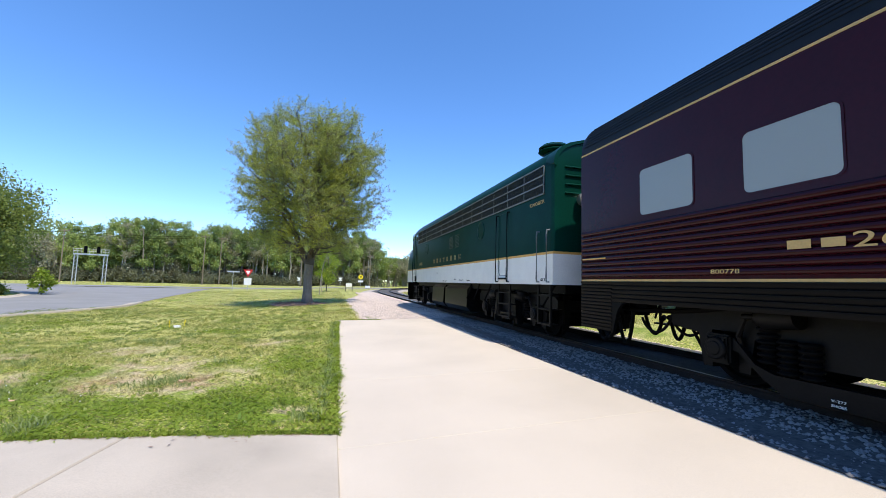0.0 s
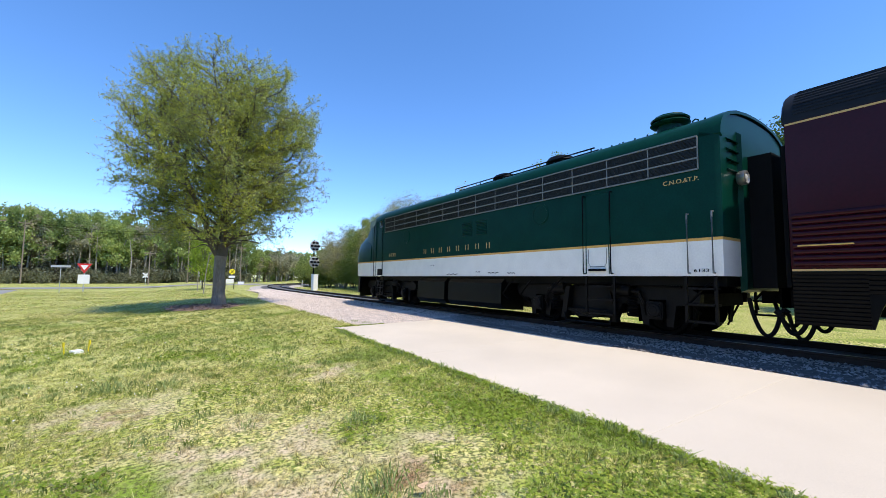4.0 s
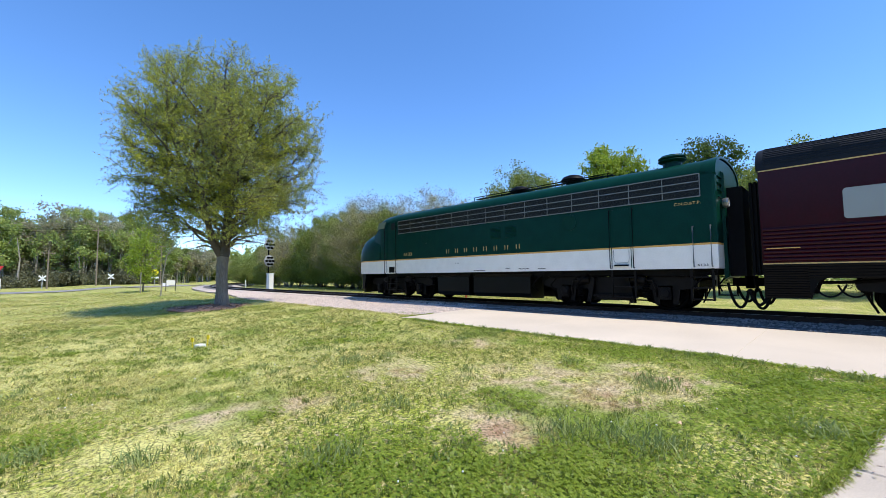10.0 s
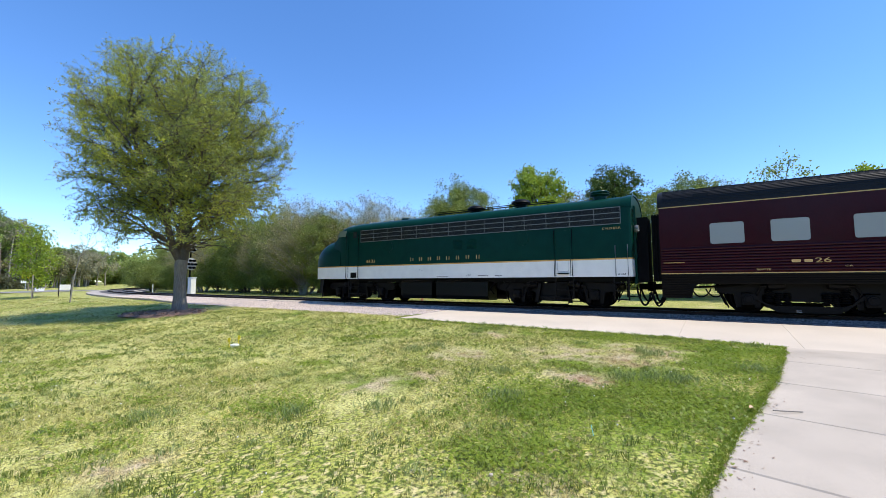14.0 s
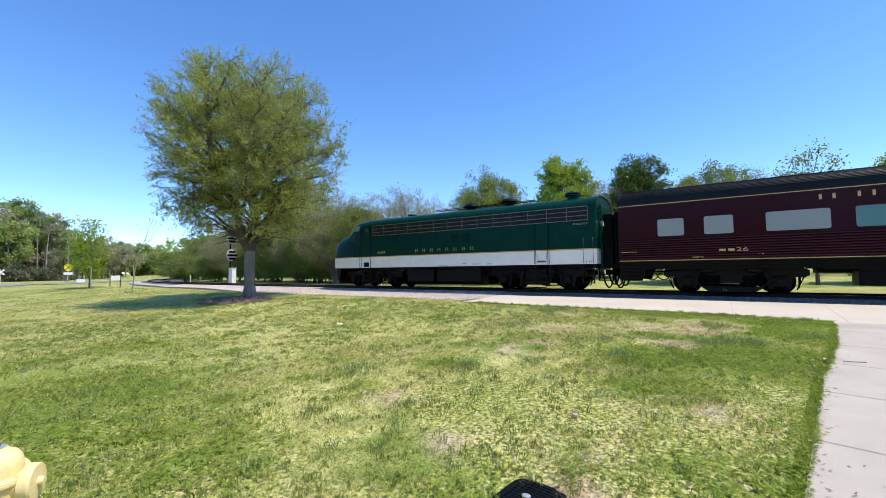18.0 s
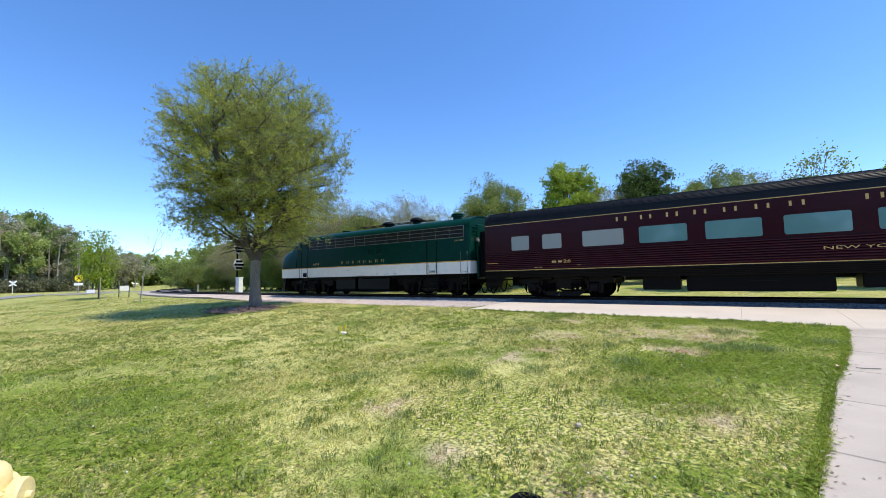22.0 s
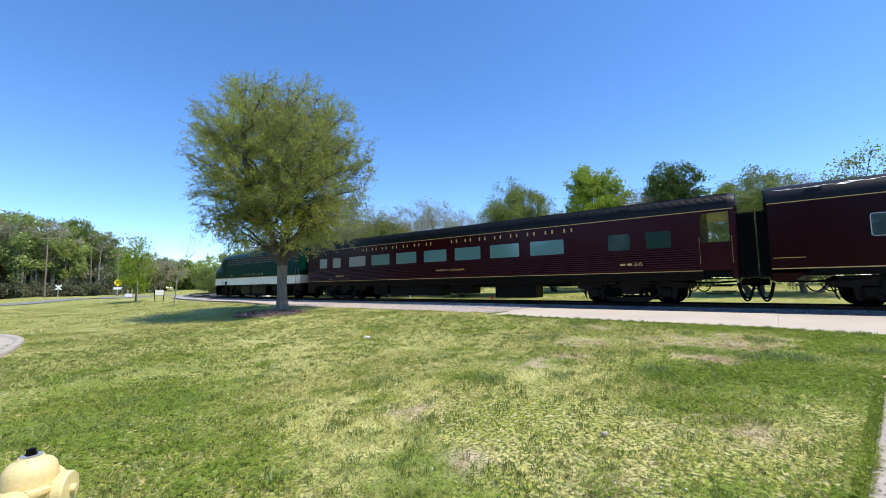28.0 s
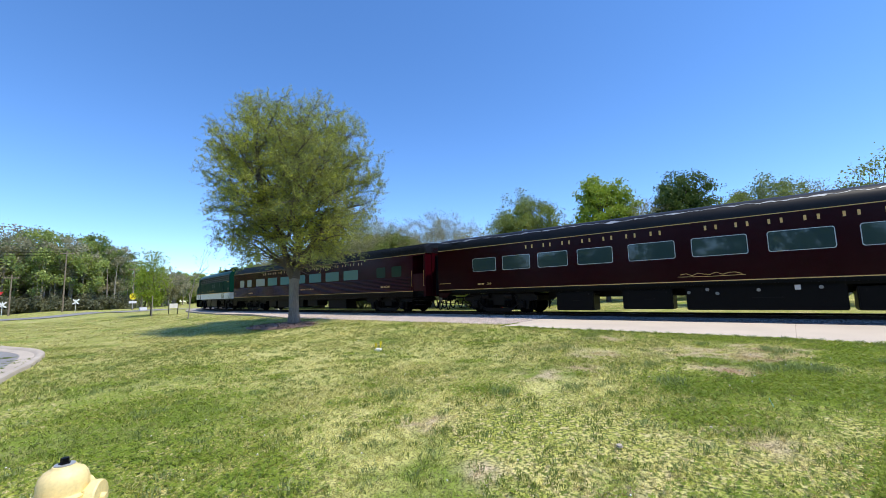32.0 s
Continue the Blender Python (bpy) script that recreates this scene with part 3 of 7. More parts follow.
# dark sheet: oil stain at the rails, train's shade painted beside the apron
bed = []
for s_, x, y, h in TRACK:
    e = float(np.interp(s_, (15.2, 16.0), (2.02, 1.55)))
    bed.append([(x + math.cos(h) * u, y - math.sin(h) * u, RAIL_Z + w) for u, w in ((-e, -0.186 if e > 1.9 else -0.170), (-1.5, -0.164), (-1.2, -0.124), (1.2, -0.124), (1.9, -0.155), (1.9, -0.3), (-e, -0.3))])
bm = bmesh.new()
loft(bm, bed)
tagged(part("track_bed", bm, DARK_BALLAST, angle=50), "dark ballast sheet, oil-stained, with the train's shade in its colour", "ballast", kind="structure")


# rolling stock --------------------------------------------------------------------
HW = 1.60          # half the locomotive's width


def wheelset(parent, y, r, gauge=0.7525):
    bm = bmesh.new()
    cyl(bm, (-0.95, 0, 0), (0.95, 0, 0), 0.085, 10)
    for sx in (-1, 1):
        a = sx * (gauge - 0.065)
        lathe(bm, [(r + 0.028, 0), (r + 0.028, 0.03), (r, 0.045), (r - 0.012, 0.135), (r - 0.075, 0.14), (r - 0.10, 0.10), (0.20, 0.075), (0.17, 0.15), (0.05, 0.16)][::1], 26, (a, 0, 0), (sx, 0, 0))
        for k in range(5):
            t = 2 * math.pi * k / 5
            cyl(bm, (sx * (gauge + 0.03), 0.28 * math.cos(t), 0.28 * math.sin(t)), (sx * (gauge + 0.055), 0.28 * math.cos(t), 0.28 * math.sin(t)), 0.03, 6)
    ob = part("wheelset", bm, GRIME, parent, "steel wheels on an axle")
    ob.matrix_basis = pose(0, y, r)
    return ob


def slice_of(bm, x0, x1, outline):
    """An upright plate with the given outline (y, z) between x0 and x1."""
    return loft(bm, [[(x0, u, w) for u, w in outline], [(x1, u, w) for u, w in outline]])


def journal(tr, sx, yy, r):
    bm = bmesh.new()
    a, b = sorted((sx * 1.12, sx * 1.27))
    box(bm, (a, yy - 0.165, r - 0.18), (b, yy + 0.165, r + 0.17))
    bmesh.ops.bevel(bm, geom=bm.edges[:], offset=0.025, segments=2, affect="EDGES")
    jb = part("journal_box", bm, DUST, tr)
    bm = bmesh.new()
    lathe(bm, [(0.135, 0.0), (0.135, 0.03), (0.12, 0.045), (0.085, 0.045), (0.075, 0.055), (0.01, 0.058)], 20, (sx * 1.265, yy, r), (sx, 0, 0))
    part("bearing_cap", bm, DUST, jb, "round bolted bearing cap")
    for k in range(4):
        bm = bmesh.new()
        t = math.pi / 4 + k * math.pi / 2
        cyl(bm, (sx * 1.26, yy + 0.15 * math.cos(t), r + 0.15 * math.sin(t)), (sx * 1.292, yy + 0.15 * math.cos(t), r + 0.15 * math.sin(t)), 0.018, 6)
        part("cap_bolt", bm, DUST, jb)


def coil(tr, sx, y, z0, z1, r, x=1.20):
    bm = bmesh.new()
    n = 6
    st = (z1 - z0) / n
    lathe(bm, [(q, z0 + k * st + d * st) for k in range(n) for q, d in ((r * 0.66, 0.0), (r, 0.28), (r, 0.55), (r * 0.66, 0.85))], 12, (sx * x, y, 0))
    part("spring", bm, GRIME, tr, "heavy coil spring")


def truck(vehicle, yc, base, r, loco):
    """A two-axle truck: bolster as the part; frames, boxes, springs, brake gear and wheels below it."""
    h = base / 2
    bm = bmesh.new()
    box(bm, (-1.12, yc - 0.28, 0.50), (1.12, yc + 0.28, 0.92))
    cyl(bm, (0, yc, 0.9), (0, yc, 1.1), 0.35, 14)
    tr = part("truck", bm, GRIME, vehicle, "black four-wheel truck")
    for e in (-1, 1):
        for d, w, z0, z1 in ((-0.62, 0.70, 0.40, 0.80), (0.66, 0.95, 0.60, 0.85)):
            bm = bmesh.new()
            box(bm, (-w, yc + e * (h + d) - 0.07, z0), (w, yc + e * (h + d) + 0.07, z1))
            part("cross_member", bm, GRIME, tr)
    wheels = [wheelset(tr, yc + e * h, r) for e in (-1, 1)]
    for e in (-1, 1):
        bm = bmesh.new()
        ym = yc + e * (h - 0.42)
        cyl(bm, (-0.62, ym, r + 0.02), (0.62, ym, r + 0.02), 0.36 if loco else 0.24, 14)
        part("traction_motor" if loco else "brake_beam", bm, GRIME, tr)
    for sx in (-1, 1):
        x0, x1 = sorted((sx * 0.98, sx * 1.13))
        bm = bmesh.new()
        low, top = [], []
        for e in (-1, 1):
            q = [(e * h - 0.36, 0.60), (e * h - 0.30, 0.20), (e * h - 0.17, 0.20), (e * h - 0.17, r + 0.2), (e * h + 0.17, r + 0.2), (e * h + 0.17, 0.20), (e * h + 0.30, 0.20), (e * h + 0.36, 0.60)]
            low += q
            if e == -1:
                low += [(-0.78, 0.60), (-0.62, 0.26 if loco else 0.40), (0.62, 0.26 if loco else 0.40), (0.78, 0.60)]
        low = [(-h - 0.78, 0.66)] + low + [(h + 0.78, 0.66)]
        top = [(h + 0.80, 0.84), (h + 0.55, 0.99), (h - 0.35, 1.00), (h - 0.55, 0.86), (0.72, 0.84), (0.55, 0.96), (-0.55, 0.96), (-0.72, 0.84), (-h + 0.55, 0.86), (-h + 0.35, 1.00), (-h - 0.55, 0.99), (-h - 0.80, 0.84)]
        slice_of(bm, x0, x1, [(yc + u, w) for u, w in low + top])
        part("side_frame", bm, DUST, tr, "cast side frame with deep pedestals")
        for e in (-1, 1):
            journal(tr, sx, yc + e * h, r)
            coil(tr, sx, yc + e * (h - 0.52), 0.36, 0.78, 0.12, 1.12)
            # brake gear either side of each wheel
            for d in (-0.60, 0.60):
                bm = bmesh.new()
                yb = yc + e * h + d
                slice_of(bm, min(sx * 0.70, sx * 0.86), max(sx * 0.70, sx * 0.86), [(yb - 0.05, 0.95), (yb + 0.05, 0.95), (yb + 0.07 - 0.12 * (d > 0), 0.30), (yb - 0.05 + 0.10 * (d < 0), 0.22)])
                part("brake_hanger", bm, GRIME, tr)
            bm = bmesh.new()
            yb = yc + e * (h - 0.75)
            lathe(bm, [(0.05, -0.06), (0.13, -0.04), (0.14, 0.10), (0.14, 0.30), (0.11, 0.36), (0.035, 0.38), (0.03, 0.55)], 14, (sx * 1.22, yb - e * 0.1, 0.90), (0, e, -0.08))
            part("brake_cylinder", bm, DUST, tr, "short brake cylinder")
            bm = bmesh.new()
            tube(bm, [(sx * 1.22, yb + e * 0.42, 0.88), (sx * 1.20, yb + e * 0.52, 0.62), (sx * 1.10, yb + e * 0.50, 0.36), (sx * 0.9, yb + e * 0.5, 0.32)], 0.032)
            part("brake_lever", bm, DUST, tr)
            bm = bmesh.new()
            tube(bm, [(sx * 0.95, yc + e * (h + 0.75), 0.95), (sx * 0.90, yc + e * (h + 0.66), 0.6), (sx * 0.80, yc + e * (h + 0.48), 0.16)], 0.022)
            part("sand_pipe", bm, GRIME, tr)
        # equaliser or spring plank, hung low between the wheels
        bm = bmesh.new()
        if loco:
            for k in range(5):
                w = 0.62 - 0.09 * k
                box(bm, (min(sx * 1.14, sx * 1.27), yc - w, 0.40 - 0.035 * k), (max(sx * 1.14, sx * 1.27), yc + w, 0.43 - 0.035 * k))
            part("leaf_spring", bm, DUST, tr, "stacked leaf spring")
            for e in (-1, 1):
                bm = bmesh.new()
                slice_of(bm, min(sx * 1.13, sx * 1.30), max(sx * 1.13, sx * 1.30), [(yc + e * 0.66 - 0.07, 0.20), (yc + e * 0.66 + 0.07, 0.20), (yc + e * 0.52 + 0.06, 0.95), (yc + e * 0.52 - 0.06, 0.95)])
                part("swing_hanger", bm, DUST, tr)
            bm = bmesh.new()
            tube(bm, [(sx * 1.30, yc - 0.62, 0.34), (sx * 1.31, yc - 0.58, 0.14), (sx * 1.31, yc + 0.58, 0.14), (sx * 1.30, yc + 0.62, 0.34)], 0.028)
            part("safety_strap", bm, DUST, tr)
        else:
            up = [(-h - 0.12, 0.62), (-h + 0.18, 0.60), (-h + 0.42, 0.34), (-h + 0.62, 0.27), (h - 0.62, 0.27), (h - 0.42, 0.34), (h - 0.18, 0.60), (h + 0.12, 0.62)]
            dn = [(h + 0.12, 0.50), (h - 0.24, 0.44), (h - 0.50, 0.20), (h - 0.70, 0.075), (-h + 0.70, 0.075), (-h + 0.50, 0.20), (-h + 0.24, 0.44), (-h - 0.12, 0.50)]
            slice_of(bm, min(sx * 1.14, sx * 1.22), max(sx * 1.14, sx * 1.22), [(yc + u, w) for u, w in up + dn])
            part("equaliser", bm, DUST, tr, "drop equaliser beam")
            for u in (-0.64, -0.43, 0.43, 0.64):
                coil(tr, sx, yc + u, 0.28, 0.66, 0.10, 1.16)
        bm = bmesh.new()
        tube(bm, [(sx * 1.20, yc - h - 0.5, 0.97), (sx * 1.24, yc - 0.5, 1.02), (sx * 1.24, yc + 0.5, 1.0), (sx * 1.20, yc + h + 0.5, 0.97)], 0.022)
        part("brake_pipe", bm, GRIME, tr)
    return wheels


def hang(a, b, sag, n=16):
    """Points of a hose that hangs from a to b."""
    a, b = Vector(a), Vector(b)
    return [a.lerp(b, k / n) - Vector((0, 0, sag * (1 - (2 * k / n - 1) ** 2) ** 0.8)) for k in range(n + 1)]


def hose(vehicle, y, way, x):
    bm = bmesh.new()
    pts = hang((x, y, 0.80), (x + 0.05, y + way * 0.42, 0.55), 0.47 + 0.06 * math.sin(x * 9))
    tube(bm, pts, 0.034, 8)
    cyl(bm, pts[-1], pts[-1] + Vector((0, way * 0.07, 0.06)), 0.05, 8)
    part("air_hose", bm, RUBBER, vehicle, "thick black hanging air hose")


def coupler(vehicle, y, way):
    bm = bmesh.new()
    box(bm, (-0.11, min(y, y + way * 0.32), 0.70), (0.11, max(y, y + way * 0.32), 0.92))
    loft(bm, [[(u * 0.24, y + way * w, z) for u, w in ((-1, 0.30), (-1, 0.46), (-0.2, 0.50), (0.1, 0.40), (0.9, 0.50), (1, 0.36), (0.6, 0.26))] for z in (0.64, 0.98)])
    part("coupler", bm, GRIME, vehicle, "knuckle coupler")


def bars(parent, spans, z0, z1, x, material, name="lettering_bar", solid=False):
    """Painted letters as plain strokes: two upright bars to each, of its height and width."""
    for a, b in spans:
        lo, hi = min(a, b), max(a, b)
        if solid:
            bm = bmesh.new()
            box(bm, (x - 0.004, lo, z0 + (z1 - z0) * 0.2), (x, hi, z1 - (z1 - z0) * 0.2))
            part(name, bm, material, parent, "short gold painted bar")
            continue
        w = (hi - lo) * 0.18
        for q in (lo, hi - w):
            bm = bmesh.new()
            box(bm, (x - 0.004, q, z0), (x, q + w, z1))
            part(name, bm, material, parent, "short gold painted stroke")


def side_pose(x, y, z):
    """Letters on the near side read towards the rear."""
    return Matrix.Translation((x, y, z)) @ Matrix(((0, 0, -1, 0), (-1, 0, 0, 0), (0, 1, 0, 0), (0, 0, 0, 1)))


def build_locomotive():
    L0 = 7.6                                      # the rear stands at y = -L0
    v = thing("locomotive", "dark green and white streamlined diesel cab locomotive on the track", "locomotive")
    Y = lambda yr: yr - L0

    roofline = [(1.60, 3.62), (1.585, 3.74), (1.53, 3.86), (1.42, 3.97), (1.22, 4.06), (0.9, 4.13), (0.45, 4.17), (0, 4.18)]
    full = roofline + [(-x, z) for x, z in roofline[-2::-1]]

    def nose_w(y):
        t = max(0.0, (y - 14.5) / 2.45)
        return max(0.06, (1 - min(t, 1) ** 4.4) ** 0.5)

    def nose_top(y):
        return float(np.interp(y, (14.3, 14.8, 15.3, 15.75, 16.1, 16.4, 16.7, 16.9), (3.46, 3.44, 3.37, 3.24, 3.07, 2.83, 2.48, 2.12)))

    # lower body: white band, then the gold line
    nose = [14.7, 15.2, 15.6, 15.95, 16.25, 16.5, 16.68, 16.80]
    for nm, z0, z1, grow, mt, lb in (("side_band", 1.18, 1.79, 0, WHITE, "white painted lower band"), ("pin_stripe", 1.79, 1.84, 0.004, GOLD, "narrow gold stripe")):
        bm = bmesh.new()
        loft(bm, [[(s * (HW + grow) * nose_w(y), Y(y), z) for s, z in ((1, z0), (1, z1), (-1, z1), (-1, z0))] for y in [0, 14.5] + nose])
        part(nm, bm, mt, v, lb)
    # upper body
    bm = bmesh.new()
    prof = [(HW, 1.84)] + full + [(-HW, 1.84)]
    rings = [[(x * k, Y(y), 1.84 + (z - 1.84) * kz) for x, z in prof] for y, k, kz in ((0, 0.975, 0.985), (0.04, 0.99, 0.995), (0.10, 1, 1), (12.9, 1, 1), (13.3, 0.997, 0.998))]
    loft(bm, rings)
    part("body", bm, GREEN, v, "glossy dark green body shell")
    # cab and windscreen
    bm = bmesh.new()
    def cab_ring(y, zt, k):
        out = []
        for x, z in prof:
            zz = z if z < 2.9 else 2.9 + (z - 2.9) * (zt - 2.9) / (4.18 - 2.9)
            out.append((x * k, Y(y), zz))
        return out
    loft(bm, [cab_ring(13.3, 4.175, 0.997), cab_ring(14.0, 4.12, 0.985), cab_ring(14.25, 4.05, 0.975), cab_ring(14.37, 3.95, 0.968), cab_ring(14.70, 3.40, 0.95), cab_ring(14.84, 3.3, 0.94)])
    part("cab", bm, GREEN, v, "green cab with a sloped windscreen")
    # rounded nose
    bm = bmesh.new()
    rings = []
    for y in [14.3, 14.6, 15.0] + nose[2:]:
        w, zt = HW * nose_w(y), nose_top(y)
        ring = []
        for k in range(17):
            a = math.pi * k / 16
            cx, sz = math.cos(a), math.sin(a)
            ring.append((w * math.copysign(abs(cx) ** 0.55, cx), Y(y), 1.84 + (zt - 1.84) * abs(sz) ** 0.6))
        rings.append(ring)
    loft(bm, rings)
    part("nose", bm, GREEN, v, "rounded green bulldog nose")
    bm = bmesh.new()
    lathe(bm, [(0.17, 0), (0.19, 0.10), (0.16, 0.12), (0.15, 0.06)], 18, (0, Y(16.22), 2.72), (0, 1, 0.1))
    part("headlight", bm, LAMP_LENS, v, "round headlight")
    for sx in (-1, 1):
        bm = bmesh.new()
        q = [(0.06, 14.40, 3.90), (1.00, 14.40, 3.84), (1.30, 14.66, 3.45), (0.06, 14.66, 3.45)]
        loft(bm, [[(sx * x, Y(y + e), z + e * 0.5) for x, y, z in q] for e in (-0.02, 0.03)])
        part("windscreen", bm, CAB_GLASS, v, "slanted windscreen pane")
        # pilot and steps at the front
        bm = bmesh.new()
        loft(bm, [[(sx * HW * nose_w(y) * 0.97, Y(y), z) for y, z in ((16.0, 1.17), (16.0, 0.40), (15.75, 0.42), (15.6, 1.17))], [(sx * HW * nose_w(y) * 0.90, Y(y), z) for y, z in ((16.0, 1.17), (16.0, 0.40), (15.75, 0.42), (15.6, 1.17))]])
        part("pilot_side", bm, BLACK, v)
        for z in (0.45, 0.75):
            bm = bmesh.new()
            box(bm, (min(sx * 1.25, sx * 1.5), Y(13.0), z), (max(sx * 1.25, sx * 1.5), Y(13.64), z + 0.03))
            part("cab_step", bm, BLACK, v)
    bm = bmesh.new()
    loft(bm, [[(x, Y(15.85 + 0.8 * (1 - (x / 1.45) ** 2)), z) for x in np.linspace(-1.45, 1.45, 11)] + [(x, Y(15.75 + 0.8 * (1 - (x / 1.45) ** 2)), z) for x in np.linspace(1.45, -1.45, 11)] for z in (0.20, 1.17)])
    part("pilot", bm, BLACK, v, "black front pilot")
    # rear wall with its louvres, lamp and doorway
    bm = bmesh.new()
    loft(bm, [[(s * w, Y(-0.07), z) for s, w, z in ((1, 0.86, 0.95), (1, 0.86, 3.72), (-1, 0.86, 3.72), (-1, 0.86, 0.95))], [(s * w, Y(0.02), z) for s, w, z in ((1, 0.9, 0.9), (1, 0.9, 3.8), (-1, 0.9, 3.8), (-1, 0.9, 0.9))]])
    part("rear_door_frame", bm, GREEN, v)
    bm = bmesh.new()
    box(bm, (-0.62, Y(-0.42), 0.98), (0.62, Y(-0.07), 3.35))
    part("diaphragm", bm, RUBBER, v, "black rubber gangway bellows")
    for k in range(4):
        z = 3.06 + 0.18 * k
        for sx in (-1, 1):
            bm = bmesh.new()
            loft(bm, [[(sx * x, Y(0.0), z), (sx * x, Y(-0.035), z - 0.03), (sx * x, Y(-0.03), z - 0.04), (sx * x, Y(0.0), z - 0.035)] for x in (0.78, 1.33)])
            part("rear_louvre", bm, GREEN, v)
    bm = bmesh.new()
    lathe(bm, [(0.11, 0), (0.13, 0.04), (0.125, 0.13), (0.10, 0.14), (0.09, 0.10)], 18, (-0.98, Y(-0.04), 2.90), (0, -1, 0))
    lm = part("marker_lamp", bm, STEEL, v, "round rear marker lamp")
    bm = bmesh.new()
    lathe(bm, [(0.09, 0.105), (0.06, 0.13), (0.01, 0.135)], 16, (-0.98, Y(-0.04), 2.90), (0, -1, 0))
    part("lens", bm, LAMP_LENS, lm, "clear lens")
    bm = bmesh.new()
    lip = [(x, z + 0.06 * (1 - (x / 1.6) ** 2)) for x, z in full]
    inner = [(x * 0.955, z - 0.05) for x, z in lip]
    loft(bm, [[(x, Y(0.32), z) for x, z in full + [(x * 0.955, z - 0.06) for x, z in full[::-1]]], [(x, Y(0.10), z) for x, z in lip + inner[::-1]], [(x, Y(-0.03), z) for x, z in lip + inner[::-1]]])
    part("rear_arch", bm, GREEN, v, "dark green arch over the rear gangway")
    # roof fittings
    bm = bmesh.new()
    lathe(bm, [(0.25, 3.95), (0.24, 4.22), (0.33, 4.24), (0.37, 4.27), (0.34, 4.30), (0.29, 4.305), (0.29, 4.42), (0.35, 4.33), (0.36, 4.36), (0.31, 4.395), (0.10, 4.42), (0.03, 4.42)], 26, (-0.90, Y(1.13), 0))
    part("roof_vent", bm, GREEN, v, "round capped roof vent on a stem")
    for x, y, top in ((-0.02, 4.63, 4.66), (-0.15, 6.81, 4.58)):
        bm = bmesh.new()
        lathe(bm, [(0.26, 4.05), (0.24, top - 0.24), (0.42, top - 0.22), (0.43, top - 0.18), (0.36, top - 0.08), (0.20, top - 0.015), (0.03, top)], 22, (x, Y(y), 0))
        part("fan_cowl", bm, BLACK, v, "black domed fan cowl")
    for x in (-0.90, -0.52):
        bm = bmesh.new()
        tube(bm, [(x, Y(2.9), 4.27), (x, Y(8.64), 4.29)], 0.018)
        part("walkway_rail", bm, BLACK, v)
        for y in np.arange(3.0, 8.7, 1.4):
            bm = bmesh.new()
            cyl(bm, (x, Y(y), 4.05), (x, Y(y), 4.28), 0.014, 6)
            part("walkway_stand", bm, BLACK, v)
    bm = bmesh.new()
    box(bm, (-0.76, Y(2.9), 4.245), (-0.56, Y(8.64), 4.262))
    part("roof_walk", bm, BLACK, v, "dark roof walkway on stands")
    for x, y in ((-1.02, 0.55), (-1.02, 0.95), (-0.9, 2.2), (-0.6, 10.3)):
        bm = bmesh.new()
        tube(bm, [(x, Y(y), 4.05), (x, Y(y), 4.16), (x, Y(y + 0.05), 4.19), (x, Y(y + 0.1), 4.16), (x, Y(y + 0.1), 4.05)], 0.014)
        part("lifting_eye", bm, GREEN, v)
    bm = bmesh.new()
    for k in range(46):
        y = 0.35 + k * 0.27
        cyl(bm, (-1.22, Y(y), 4.03), (-1.22, Y(y), 4.085), 0.018, 5)
    tagged(part("roof_bolts", bm, GREEN, v), kind="stuff")
    bm = bmesh.new()
    cyl(bm, (0.4, Y(12.2), 4.1), (0.4, Y(12.2), 4.55), 0.018, 6)
    part("aerial", bm, BLACK, v)
    bm = bmesh.new()
    for k, (dx, ln) in enumerate(((-0.14, 0.42), (0, 0.5), (0.14, 0.36))):
        lathe(bm, [(0.03, 0), (0.035, ln * 0.6), (0.075, ln)], 10, (0.5 + dx, Y(11.2), 4.42), (0, 1, 0))
    cyl(bm, (0.5, Y(11.2), 4.1), (0.5, Y(11.2), 4.35), 0.03)
    part("air_horn", bm, GREEN, v)
    # both sides
    for sx in (-1, 1):
        xs = lambda d: sx * (HW + d)
        a, b = sorted((xs(0.002), xs(0.02)))
        g0, g1, gz0, gz1 = 0.33, 12.8, 3.06, 3.68
        bm = bmesh.new()
        box(bm, (min(xs(0.0), xs(0.012)), Y(g0), gz0), (max(xs(0.0), xs(0.012)), Y(g1), gz1 - 0.03))
        gr = part("side_grille", bm, DARK_GRILLE, v, "dark air intake grille with bright strips")
        bm = bmesh.new()
        for k in range(24):
            z = gz0 + 0.022 + k * 0.0235
            box(bm, (min(xs(0.012), xs(0.024)), Y(g0), z), (max(xs(0.012), xs(0.024)), Y(g1), z + 0.007))
        part("grille_louvres", bm, DARK_GRILLE, gr)
        for k in range(4):
            bm = bmesh.new()
            z = gz0 + k * (gz1 - gz0 - 0.03) / 3
            box(bm, (min(xs(0.012), xs(0.035)), Y(g0), z - 0.013), (max(xs(0.012), xs(0.035)), Y(g1), z + 0.013))
            part("grille_strip", bm, GRILLE_TRIM, gr, "bright metal strip")
        for k in range(15):
            bm = bmesh.new()
            y = g0 + (g1 - g0) * k / 14
            box(bm, (min(xs(0.012), xs(0.026)), Y(y) - 0.010, gz0), (max(xs(0.012), xs(0.026)), Y(y) + 0.010, gz1 - 0.03))
            part("grille_post", bm, GRILLE_TRIM, gr)
        # side door with step and rails
        bm = bmesh.new()
        y0, y1 = Y(2.12), Y(2.66)
        for aa, bb in (((y0 - 0.02, 1.22), (y0, 2.98)), ((y1, 1.22), (y1 + 0.02, 2.98)), ((y0, 2.96), (y1, 2.98))):
            box(bm, (min(xs(0), xs(0.008)), aa[0], aa[1]), (max(xs(0), xs(0.008)), bb[0], bb[1]))
